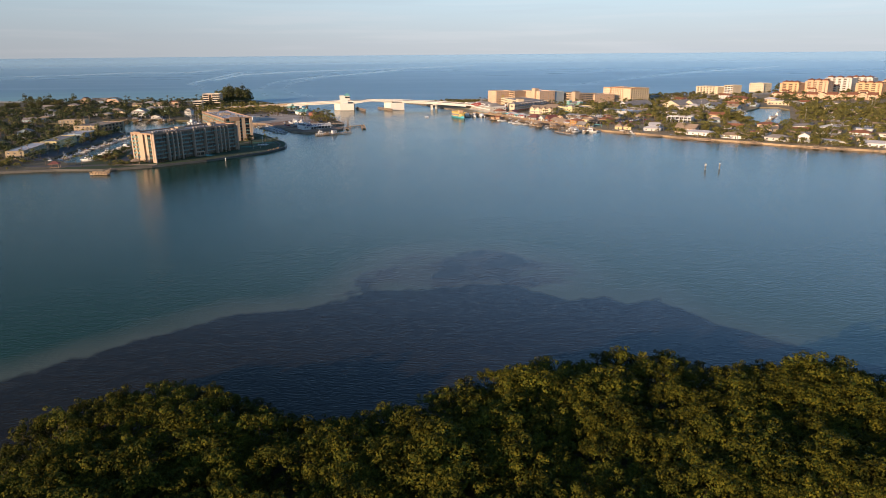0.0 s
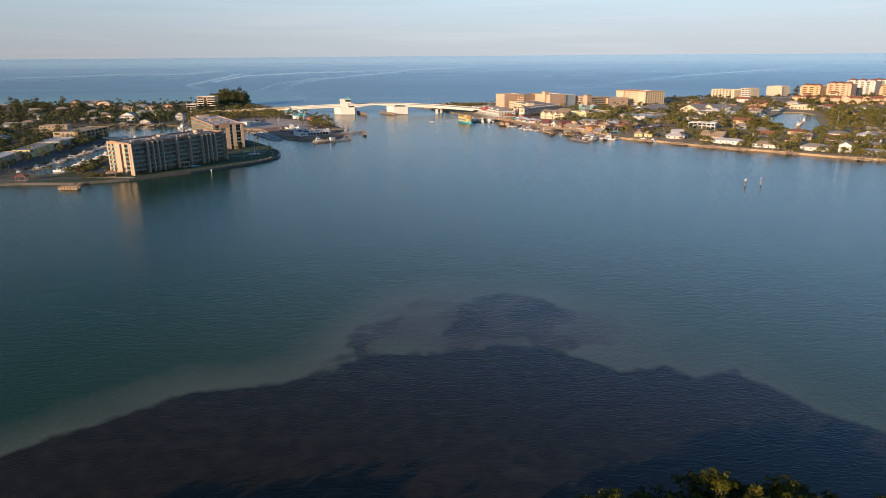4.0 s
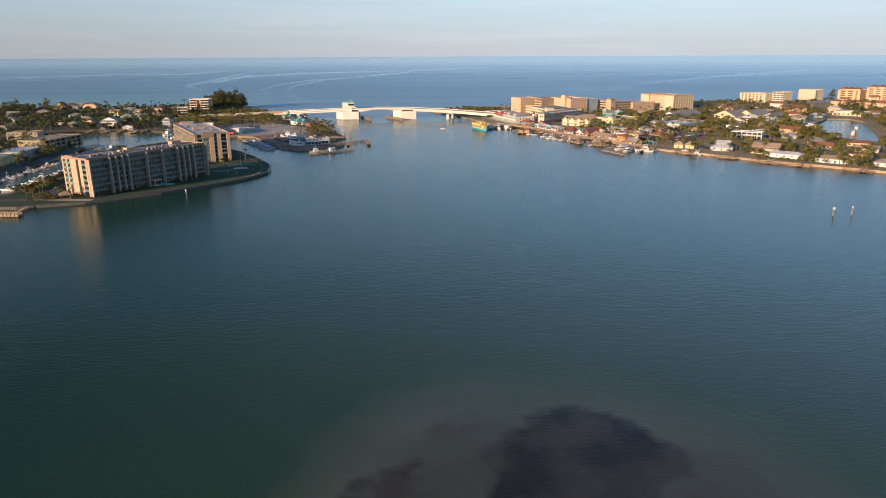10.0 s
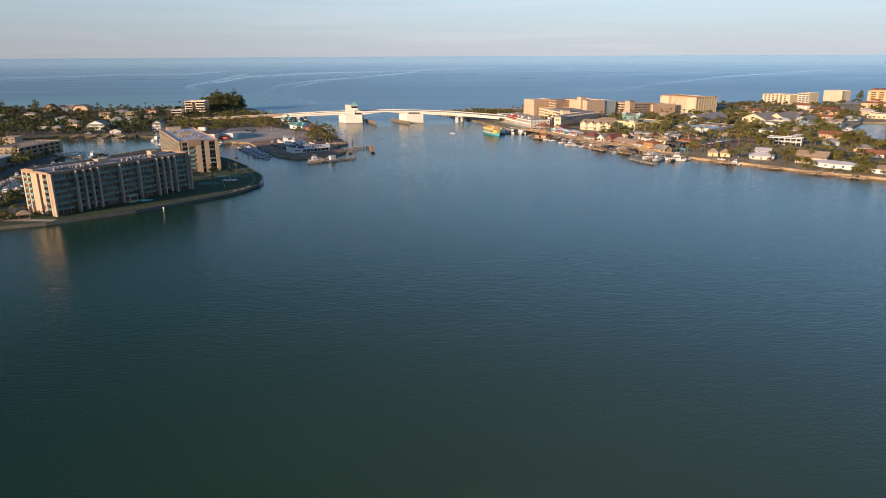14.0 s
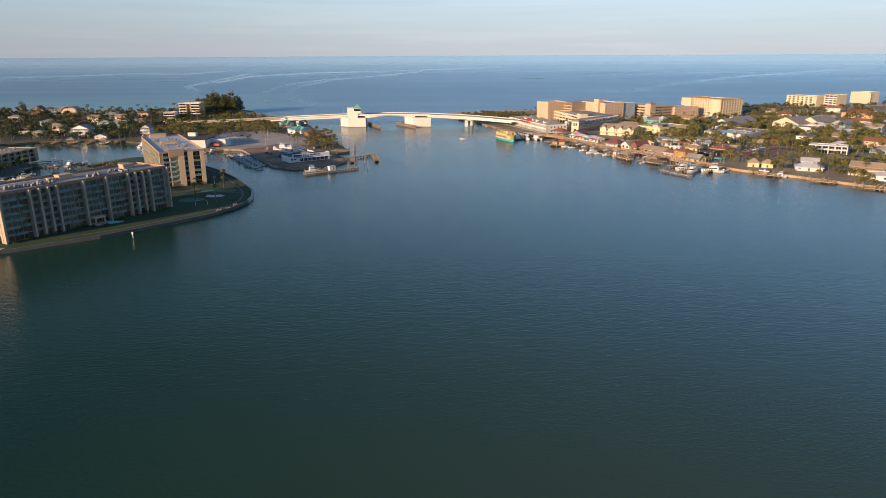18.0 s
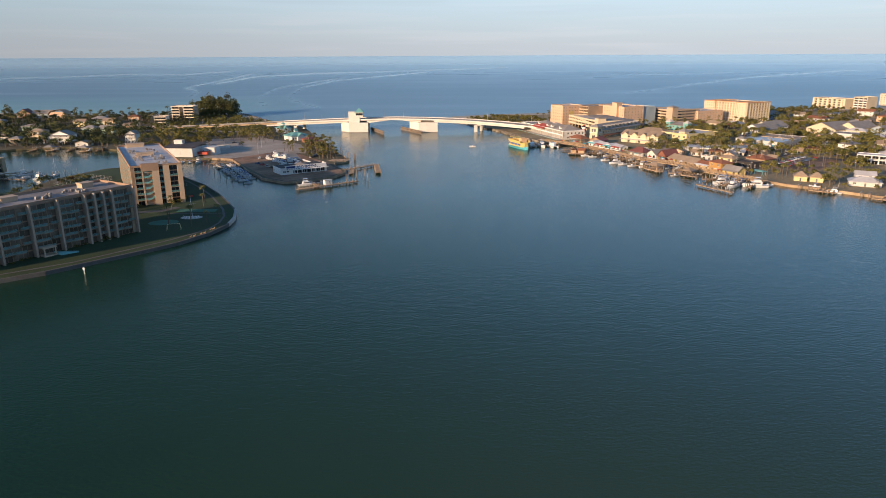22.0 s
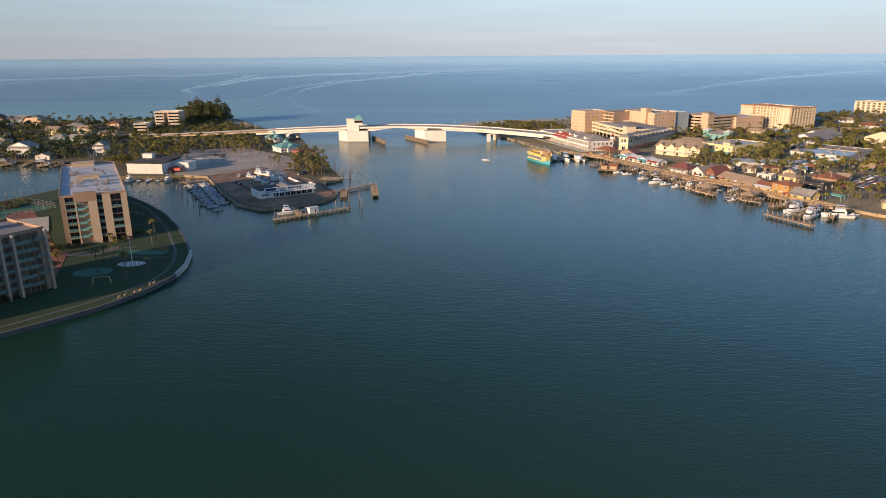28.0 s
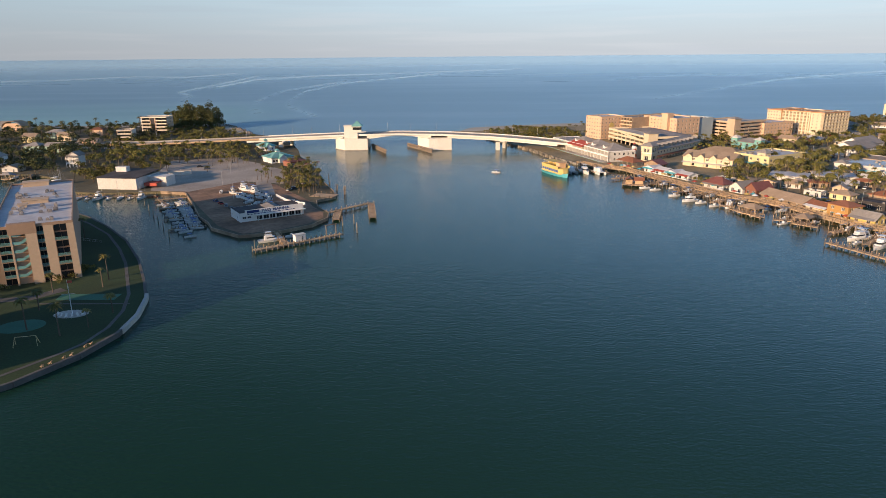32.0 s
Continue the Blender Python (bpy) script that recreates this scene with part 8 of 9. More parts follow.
part("roof", Shape().gable(5.2, 10.4, 0.5, 5.5, 2.3, 1.3, 0.5, 0.15, "x"), ROOF_RED, t)
part("platform", Shape().box(-2, 13, -3, 9, -0.3, 0), DECKING, t)
for a in (-1.5, 4, 9, 12.5):
    for b in (-2.5, 3, 8.5):
        part("piling", shared("spile", lambda: Shape().cyl(0, 0, -3.5, -0.3, 0.18, n=6).mesh("piling", PILE)), parent=t, at=(a, b, 0))

# tour boat
def tour_boat(x, y, deg):
    t = thing("tour_boat", x, y, 0, radians(deg), "yellow and aqua double-deck tour boat", "boat", s=1.3)
    part("hull", hull(Shape(), 22, 7.6, 1.7), [AQUA, OFFWHITE], t, "aqua hull")
    part("strake", hull(Shape(), 22.3, 7.9, 0.2, z=0.0), [WHITE, OFFWHITE], t, at=(0, 0, 1.4))
    part("lower_cabin", Shape().prism([(-9.6, -3.2), (6.5, -3.1), (8.4, -1.2), (8.4, 1.2), (6.5, 3.1), (-9.6, 3.2)], 1.4, 4.0), YELLOW, t)
    for i in range(8):
        for sy in (-1, 1):
            part("window", shared("tbwin", lambda: Shape().box(-0.75, 0.75, -0.05, 0.05, 0, 1.1).mesh("window", NAVY)), parent=t, at=(-8.4 + i * 2.0, sy * 3.2, 2.3))
    part("upper_deck", Shape().box(-10, 6.6, -3.4, 3.4, 4.0, 4.25), YELLOW, t)
    part("bulwark", Shape().box(-10, 6.6, -3.4, -3.3, 4.25, 5.2).box(-10, 6.6, 3.3, 3.4, 4.25, 5.2).box(-10, -9.9, -3.3, 3.3, 4.25, 5.2), YELLOW, t)
    part("wheelhouse", Shape().box(2, 5.4, -1.8, 1.8, 4.25, 6.6).box(1.6, 5.8, -2.1, 2.1, 6.6, 6.8), ORANGE, t)
    part("canopy", Shape().box(-9, 1.4, -2.9, 2.9, 6.5, 6.65), YELLOW, t)
    for a in (-8.8, -4, 1):
        for b in (-2.8, 2.8):
            part("stanchion", shared("tbpost", lambda: Shape().cyl(0, 0, 4.25, 6.5, 0.06, n=5).mesh("stanchion", WHITE)), parent=t, at=(a, b, 0))
    part("mast", Shape().cyl(3.5, 0, 6.8, 9.5, 0.06, n=5), METAL, t)


tour_boat(88, 817.5, -72)
for i, (x, y) in enumerate([(99, 824), (107.5, 822), (116.5, 820)]):
    boat("catamaran" if i != 1 else "cruiser", x, y, -82, s=1.0 if i != 1 else 1.15, group="charter boats")
    dock(x + 4.3, y + 13, x + 5.2, y - 4, 1.2, 1.2, 2.6, group="charter docks")
for x, y, k, a, s in ((146, 726, "open", 200, 1.1), (150, 718, "open", 205, 1.2), (142, 731, "cruiser", 200, 0.8), (156.7, 716.5, "cruiser", 60, 0.75), (166, 680, "open", 20, 1.0), (161, 697, "open", 20, 0.9), (182.5, 652, "cruiser", 200, 1.0),
                      (184, 640, "cruiser", 215, 1.0), (198, 640.5, "cruiser", 165, 1.15), (206, 641, "open", 10, 1.2), (190, 646, "open", 200, 1.0), (178, 646, "open", 210, 1.0), (130, 768, "open", 190, 1.0), (134, 762, "open", 190, 1.0),
                      (139, 745, "open", 195, 1.1), (146, 740, "open", 195, 1.0), (187, 655, "cruiser", 205, 0.8), (172, 690, "open", 30, 0.9), (194, 652, "sail", 200, 0.8), (49, 828, "open", 165, 0.9)):
    boat(k, x, y, a, s=s, group="village boats")
rs = random.Random(77)
for k in range(40):
    f = rs.random()
    i = rs.randrange(3, 9)
    (x0, y0), (x1, y1) = WALK[i], WALK[i + 1]
    post(x0 + (x1 - x0) * f - rs.uniform(6, 22), y0 + (y1 - y0) * f - rs.uniform(0, 10), rs.choice((2.4, 3.0, 3.6)), 0.17, "village mooring posts")

# small craft, lifts and gear between the boardwalk piers
rs = random.Random(177)
for i in range(3, 10):
    (x0, y0), (x1, y1) = WALK[i], WALK[i + 1]
    d = math.hypot(x1 - x0, y1 - y0)
    nx, ny = (y1 - y0) / d, -(x1 - x0) / d
    if nx > 0:
        nx, ny = -nx, -ny
    turn = math.degrees(math.atan2(ny, nx))
    for k in range(int(d / 5.5)):
        f, o = (k + 0.5) * 5.5 / d, rs.uniform(6.5, 9.5)
        x, y = x0 + (x1 - x0) * f, y0 + (y1 - y0) * f
        pick = rs.random()
        if pick < 0.42:
            boat("open", x + nx * o, y + ny * o, turn + rs.uniform(-14, 14), s=rs.uniform(0.8, 1.15), group="village boats")
        elif pick < 0.62:
            boat_lift(x + nx * o, y + ny * o, turn, "village lifts")
            boat("open", x + nx * o, y + ny * o, turn + 180, z=1.6, s=0.85, group="village boats")
        elif pick < 0.85:
            dock(x + nx * 2.5, y + ny * 2.5, x + nx * (o + 4), y + ny * (o + 4), 1.8, 1.3, 2.6, tall=1.5, group="fishing docks")
        for q in range(2):
            post(x + nx * rs.uniform(5, 13), y + ny * rs.uniform(5, 13) + rs.uniform(-2, 2), rs.choice((2.4, 3.0)), 0.17, "village mooring posts")
        bx, by = x + nx * rs.uniform(-1.2, 1.2), y + ny * rs.uniform(-1.2, 1.2)
        t = tagged(part("gear_box", shared("gear_box", lambda: Shape().box(-0.7, 0.7, -0.35, 0.35, 0, 0.55).box(-0.75, 0.75, -0.4, 0.4, 0.55, 0.65).mesh("gear_box", TIMBER)), at=(bx, by, 2.22), rz=math.atan2(y1 - y0, x1 - x0)), "weathered timber dock box on the boardwalk", "dock box", "dock boxes")

# parasols and stalls on the landward side of the boardwalk
def parasol(x, y, z, mat, label):
    t = thing("parasol", x, y, z, rs.uniform(0, 1), label, "parasol", "boardwalk parasols")
    part("pole", shared("stall_pole", lambda: Shape().cyl(0, 0, 0, 2.6, 0.05, n=5).mesh("pole", WHITE)), parent=t)
    part("canopy", shared(("stall_top", mat.name), lambda: Shape().cyl(0, 0, 2.1, 2.9, 1.7, 0.06, 8).mesh("canopy", mat)), parent=t)
    part("table", shared("stall_table", lambda: Shape().cyl(0, 0, 0.7, 0.76, 0.6, n=8).cyl(0, 0, 0, 0.7, 0.08, n=5).mesh("table", TIMBER)), parent=t)


for i in range(34):
    k = 1 + i * (len(WALK) - 3) / 34
    (x0, y0), (x1, y1) = WALK[int(k)], WALK[int(k) + 1]
    f = k - int(k)
    mat, lab = ((RED, "red canvas parasol over a round table"), (WHITE, "white canvas parasol over a round table"), (AQUA, "aqua canvas parasol over a round table"), (YELLOW, "yellow canvas parasol over a round table"))[i * 7 % 4]
    parasol(x0 + (x1 - x0) * f + 4.5 + rs.uniform(0, 4), y0 + (y1 - y0) * f + rs.uniform(1, 4), GROUND, mat, lab)


# hotels
def bays(length, n, solid=0.6, step=None):
    q, a = [], 0.0
    for i in range(n):
        q += [("solid", a, a + solid), ("bay", a + solid, a + length / n, step or (lambda k: True))]
        a += length / n
    q[-1] = ("bay", q[-1][1], length - solid, step or (lambda k: True))
    return q + [("solid", length - solid, length)]


block("hotel", 341, 1042, -64, 15, 36, 7, 2.9, CREAM, ROOF_TAN, {"front": [("grid", 0, 15, 5, 1.3, 1.3)], "left": [("grid", 0, 36, 8, 1.3, 1.3)]}, "seven-storey cream hotel wing with small windows", "hotel", "cream hotel", band=ORANGE, rec=1.5, pane=PANE_WARM, units=6)
block("hotel", 348.9, 1030.5, -64, 30, 32, 7, 2.9, CREAM, ROOF_TAN, {"front": bays(30, 8, 1.4)}, "seven-storey cream hotel wing with rows of balconies", "hotel", "cream hotel", rail=CREAM, band=CREAM, rec=1.5, pane=PANE_WARM, units=12)
block("hotel", 360.8, 1000.5, -64, 13, 38, 7, 2.9, CREAM, ROOF_TAN, {"front": [("grid", 0, 13, 3, 1.2, 1.3)], "right": bays(38, 8)}, "seven-storey cream hotel wing with balconied side", "hotel", "cream hotel", band=CREAM, rail=CREAM, rec=1.8, pane=PANE_WARM, units=8)
block("hotel", 152.6, 1007.5, -64, 21, 27, 6, 3.2, PEACH, ROOF_WHITE, {"front": [("grid", 0, 21, 6, 1.3, 1.5)], "right": [("grid", 0, 27, 7, 1.3, 1.5)]}, "six-storey peach beach hotel wing", "hotel", "peach hotel", pane=PANE_WARM, units=4)
for ob, w, d, h in ((bpy.data.objects["hotel"], 15, 36, 20.3), (bpy.data.objects["hotel.001"], 30, 32, 20.3), (bpy.data.objects["hotel.002"], 13, 38, 20.3)):
    part("cornice", Shape().box(-0.5, w + 0.5, -0.5, 0.0, h + 0.6, h + 1.3).box(w, w + 0.5, 0.0, d, h + 0.6, h + 1.3), TERRACOTTA, ob, "terracotta roof cornice")
    part("belt", Shape().box(-0.2, w + 0.2, -0.2, 0.0, 3.2, 3.6), WHITE, ob)
part("sun_emblem", Shape().cyl(0, 0, 0, 0.2, 2.6, n=16), YELLOW, bpy.data.objects["hotel.003"], "round yellow wall emblem", at=(21.1, 12, 12)).rotation_euler = (0, math.pi / 2, 0)
block("hotel", 180, 1003, -64, 20, 60, 6, 3.1, ROOF_TAN, ROOF_GRAVEL, {"front": bays(20, 5)}, "recessed brown balconied hotel link", "hotel", "peach hotel", rail=PEACH, rec=1.8, pane=PANE_WARM, units=3)
block("hotel", 204, 1000.5, -64, 40, 28, 6, 3.2, PEACH, ROOF_WHITE, {"front": [("grid", 0, 40, 10, 1.4, 1.5)], "right": [("grid", 0, 28, 6, 1.4, 1.5)]}, "six-storey peach beach hotel wing with a roof tower", "hotel", "peach hotel", pane=PANE_WARM, units=7)
t = thing("lift_tower", 213, 977, GROUND, radians(-64), "square peach lift tower above the hotel", "tower")
part("wall", Shape().box(0, 7, -1, 6, 0, 23.5).box(-0.3, 7.3, -1.3, 6.3, 23.5, 24.1), PEACH, t)
block("hotel", 232, 1000, -64, 26, 22, 6, 3.0, BLUEGREY, ROOF_GRAVEL, {"front": [("grid", 0, 26, 6, 1.4, 1.5)]}, "grey six-storey hotel annexe", "hotel", "peach hotel", pane=PANE_WARM, units=3)
parking_garage(262, 1002, -64, 34, 40, 5, 3.0, "long tan parking deck beside the hotels", STUCCO)
block("hotel", 300, 1004, -64, 22, 40, 4, 3.1, PEACH, ROOF_WHITE, {"front": [("grid", 0, 22, 5, 1.5, 1.5)], "right": [("grid", 0, 40, 9, 1.5, 1.5)]}, "four-storey peach hotel annexe", "hotel", "peach hotel", pane=PANE_WARM, units=5)
# distant condominiums
block("condominium_tower", 563, 1192, -64, 46, 24, 4, 3.1, CREAM, ROOF_GRAVEL, {"front": bays(46, 7, 2.6)}, "four-storey cream condominium by the beach", "apartment building", "far condominiums", rail=CREAM, units=6)
block("condominium_tower", 594, 1150, -64, 18, 24, 5, 3.1, CREAM, ROOF_TAN, {"front": bays(18, 3)}, "five-storey cream condominium wing with dark balconies", "apartment building", "far condominiums", rail=WHITE, units=3)
block("condominium_tower", 676, 1214, -64, 28, 26, 5, 3.1, CREAM, ROOF_GRAVEL, {"front": [("grid", 0, 30, 7, 1.6, 1.5)], "right": [("grid", 0, 26, 6, 1.6, 1.5)]}, "six-storey cream condominium near the beach", "apartment building", "far condominiums", units=3)
def orange_tower(x, y, w, d, fl, wm, lab):
    """A stepped tower: bays between broad wall panels, a lower wing, hipped roof caps."""
    b = block("condominium_tower", x, y, -52, w, d, fl, 3.0, wm, ROOF_TAN, {"front": bays(w, max(3, int(w / 8)), 3.6), "right": [("grid", 0, d, 6, 1.6, 1.6)]}, lab, "apartment building", "far condominiums", rail=wm, band=wm, pane=PANE_WARM, units=2)
    for a in (2, w / 2 - 5, w - 12):
        part("roof_house", Shape().box(a + 0.6, a + 9.4, 3.6, 13.4, fl * 3.0, fl * 3.0 + 2.2), wm, b)
        sloped(b, a, a + 10, 3, 14, fl * 3.0 + 2.2, 2.6, ROOF_RED)
    wing = max(3, fl - 4)
    part("wing", Shape().box(w * 0.2, w * 0.55, -7, 0, -0.4, wing * 3.0), CREAM, b)
    sloped(b, w * 0.2, w * 0.55, -7, 0, wing * 3.0, 2.2, ROOF_RED)
    for k in range(wing):
        part("window", window_mesh(w * 0.25, 1.7, None, PANE_WARM), parent=b, at=(w * 0.375, -7.04, k * 3.0 + 0.8))
    join_far(b)


for row in ((636, 1092, 30, 30, 8, ORANGE, "seven-storey orange condominium tower with tiled caps"), (676, 1086, 36, 26, 9, PEACH, "eight-storey peach condominium with balconies"), (735, 1122, 42, 30, 10, OFFWHITE, "white condominium tower with red roof caps"),
            (778, 1120, 36, 30, 10, OFFWHITE, "white condominium tower behind another"), (742, 1052, 38, 30, 8, ORANGE, "orange condominium with stepped roof"), (784, 1050, 46, 28, 9, PEACH, "large peach condominium with balconies"), (836, 1040, 50, 30, 9, ORANGE, "orange condominium at the end of the row")):
    x, y, w, d, fl, wm, lab = row
    orange_tower(x + 26, y, w, d, fl - 1, wm, lab)
for i in range(7):
    house(655 + i * 13, 1004 - i * 5, -40, 13, 13, PEACH, ROOF_RED, "peach townhouse with a red tile roof", 3, "gable", 3.0, group="townhouses", along="y" if i % 2 else "x")
for i in range(4):
    house(622 + i * 9, 1046 - i * 9, -52, 12, 12, PEACH, ROOF_RED, "peach townhouse with a red tile roof", 3, "hip", 2.6, group="townhouses")

# stores and large houses inland
b = shop("store", 268, 806, -52, 34, 54, 1, OFFWHITE, ROOF_BLUE, "long low white store with a pale blue roof", "flat", fh=5.4, awning=AQUA)
part("rear_roof", Shape().box(0.4, 33.6, 34, 53.6, 5.2, 5.75), ROOF_TAN, b, "brown rear roof")
part("corner_tower", Shape().box(-1.5, 5, -1.5, 5, 0, 6.2).hip(-1.5, 5, -1.5, 5, 6.2, 1.8, 0.7, 0.2, 1), [OFFWHITE, ROOF_GREY], b)
house(309, 882, -60, 19, 32, WHITE, ROOF_GREY, "white hall with a wide grey gable roof", 2, "gable", 4.6, group="village halls", along="y", name="hall")
house(330, 905, -60, 19, 30, WHITE, ROOF_GREY, "white hall with a grey roof behind", 2, "gable", 4.4, group="village halls", along="y", name="hall")
house(374, 887, -64, 28, 34, CREAM, ROOF_GREY, "large cream hall with a grey gable roof", 2, "gable", 5.6, group="village halls", along="y", name="hall")
house(400, 880, -62, 18, 34, CREAM, ROOF_GREY, "tall cream hall with a grey gable roof", 2, "gable", 5.0, group="village halls", along="y", name="hall", fh=3.2)
house(425, 870, -60, 14, 20, BLUEGREY, ROOF_GREY, "blue-grey annexe of the hall", 2, "gable", 3.0, group="village halls", along="y", name="hall")
house(514, 988, -60, 34, 18, ORANGE, ROOF_RED, "long two-storey building with a red roof", 2, "hip", 3.2, group="village halls", name="hall")
block("store", 372, 846, -52, 20, 22, 1, 4.6, OFFWHITE, ROOF_GREY, {"front": [("grid", 0, 20, 5, 2.0, 2.0)]}, "low grey-white store behind the halls", "store", parapet=0.6, units=3)
block("store", 545, 925, -55, 36, 20, 1, 5.0, CREAM, ROOF_WHITE, {"front": [("grid", 0, 36, 7, 2.0, 2.0)]}, "low cream store with a flat white roof", "store", parapet=0.6, units=4)
house(404, 829, -50, 17, 12, OFFWHITE, ROOF_WHITE, "low house with a pale blue-white roof", 1, "gable", 1.6, group="village houses")
block("motel", 306, 712, -38, 26, 12, 2, 2.9, WHITE, ROOF_WHITE, {"front": bays(26, 6)}, "two-storey white motel with walkway balconies", "motel", rail=WHITE, parapet=0.5, units=3, rec=1.6)
# houses along the bay
house(227, 651, -28, 7, 6, PALE_YELLOW, ROOF_TAN, "small yellow cottage with a hip roof", 1, "hip", 2.6, group="bay houses")
house(234.5, 647, -28, 7, 6, PALE_YELLOW, ROOF_TAN, "small yellow cottage beside the seawall", 1, "hip", 2.6, group="bay houses")
house(250, 634, -30, 16, 11, OFFWHITE, ROOF_WHITE, "white bay house with a low pale hip roof", 1, "hip", 2.4, group="bay houses", fh=2.4)
house(275, 617, -42, 19, 11, PEACH, ROOF_TAN, "two-storey pink house with a brown balcony", 2, "gable", 2.4, group="bay houses", porch=True)
house(276, 599, -48, 26, 10, WHITE, ROOF_WHITE, "long low white bungalow with a white roof", 1, "hip", 1.6, group="bay houses")
house(296, 571, -44, 27, 11, WHITE, ROOF_TAN, "white bungalow with a tan roof by the seawall", 1, "hip", 2.0, group="bay houses")
house(324, 548, -44, 20, 11, OFFWHITE, ROOF_GREY, "off-white bungalow by the seawall", 1, "hip", 2.2, group="bay houses")
house(344, 531, -44, 9, 9, WHITE, ROOF_GREY, "narrow two-storey white house with a gable", 2, "gable", 2.6, group="bay houses", along="y")
house(356, 520, -44, 20, 11, OFFWHITE, ROOF_WHITE, "bungalow with a flat pale roof", 1, "flat", group="bay houses")
house(378, 502, -44, 24, 12, WHITE, ROOF_WHITE, "long white bungalow with a pale roof", 1, "hip", 1.8, group="bay houses")
house(404, 482, -44, 22, 12, CREAM, ROOF_TAN, "cream bungalow with a tan roof", 1, "hip", 2.0, group="bay houses")
house(430, 462, -40, 22, 12, WHITE, ROOF_GREY, "white bungalow with a grey roof", 1, "hip", 2.0, group="bay houses")
house(258, 641, -30, 10, 9, OFFWHITE, ROOF_WHITE, "raised white rear wing with a pale roof", 2, "gable", 1.8, group="bay houses", fh=2.5)
HOMES_R = []
rs = random.Random(90)
STREETS = [((330, 590), (440, 500)), ((352, 622), (470, 525)), ((372, 650), (500, 548)), ((448, 660), (560, 570)), ((472, 700), (600, 600)), ((500, 740), (640, 630)), ((540, 790), (680, 680)), ((560, 840), (720, 720)), ((575, 880), (760, 760))]
for k, (a, c) in enumerate(STREETS):
    d = math.hypot(c[0] - a[0], c[1] - a[1])
    n = int(d / 25)
    for i in range(n):
        f = (i + rs.uniform(0.1, 0.4)) / n
        x, y = a[0] + (c[0] - a[0]) * f, a[1] + (c[1] - a[1]) * f
        w = rs.uniform(14, 20)
        m, lab = rs.choice([(WHITE, "white"), (OFFWHITE, "off-white"), (CREAM, "cream"), (PEACH, "peach"), (WHITE, "white")])
        r, rl = rs.choice([(ROOF_WHITE, "pale"), (ROOF_TAN, "tan"), (ROOF_GREY, "grey"), (ROOF_WHITE, "white"), (ROOF_RED, "red-brown")])
        house(x, y, math.degrees(math.atan2(c[1] - a[1], c[0] - a[0])) + rs.uniform(-6, 6), w, rs.uniform(10, 13), m, r, f"{lab} bungalow with a {rl} roof among trees", 1, rs.choice(("hip", "hip", "gable", "flat")), rs.uniform(1.6, 2.2), group="garden bungalows")
        HOMES_R.append((x + 7 * 0.75, y - 2, 10))
for k, (x, y) in enumerate([(330, 770), (352, 760), (338, 735), (365, 735), (350, 705), (375, 790), (395, 860), (335, 640), (350, 665), (440, 840), (460, 880), (480, 920), (440, 930), (470, 960), (500, 900), (430, 980), (460, 1010), (400, 960), (560, 960), (590, 930), (620, 900), (300, 940), (330, 960), (290, 960), (420, 1050), (460, 1060), (500, 1050), (540, 1060), (580, 1040)]):
    m, lab = [(WHITE, "white"), (CREAM, "cream"), (OFFWHITE, "off-white"), (PEACH, "peach"), (BLUEGREY, "blue-grey")][k % 5]
    r, rl = [(ROOF_GREY, "grey"), (ROOF_TAN, "tan"), (ROOF_WHITE, "pale"), (ROOF_RED, "red-brown")][k % 4]
    house(x, y, -52 + (k % 3) * 6, 13 + (k % 4) * 1.5, 10, m, r, f"{lab} village house with a {rl} roof", 1 + (k % 3 == 0), ("hip", "gable")[k % 2], 2.2, group="village houses")
    HOMES_R.append((x + 6, y - 1, 9))
for x, y, x1, y1 in ((231, 628, 226, 621), (252, 603, 246, 597), (270, 580, 263, 573), (285, 566, 277, 558), (312, 540, 305, 532), (345, 507, 338, 498), (385, 478, 378, 468), (360, 496, 354, 488)):
    dock(x, y, x1, y1, 2.4, 1.2, 2.4, group="bay docks")
    dock(x1 - 5, y1 + 4, x1 + 5, y1 - 5, 2.4, 1.2, 2.4, group="bay docks")
    boat_lift(x1 - 6, y1 + 8, 45, "bay lifts")
boat("open", 229, 633, 140, z=1.0, group="bay boats")
boat("cruiser", 232, 620, 140, s=0.7, group="bay boats")
# basin docks and boats
for k in range(5):
    dock(412 + k * 10, 700 + k * 14, 424 + k * 10, 708 + k * 14, 1.6, 0.9, 3.0, group="basin docks")
    boat(("open", "cruiser", "sail")[k % 3], 424 + k * 11, 715 + k * 14, 60, s=0.9, group="basin boats")
boat("cruiser", 437, 800, 100, s=1.2, group="basin boats")
boat("sail", 450, 812, 80, s=1.2, group="basin boats")
for x, y in ((395, 818), (401, 823), (452, 690), (610, 800), (640, 790), (625, 815)):
    boat("sail", x, y, 60, z=GROUND + 0.4, s=1.25, group="boats ashore by the basin")
slab("lot", [(236, 702), (262, 683), (304, 726), (276, 752)], DIRT, "sandy parking lot behind the shops", h=0.05)
slab("lot", [(255, 870), (300, 846), (330, 790), (350, 800), (300, 900), (275, 930)], LOT, "worn parking lot of the village", h=0.05)
slab("lot", [(320, 1040), (360, 975), (410, 985), (440, 1000), (420, 1045)], LOT, "hotel parking lot", h=0.05)
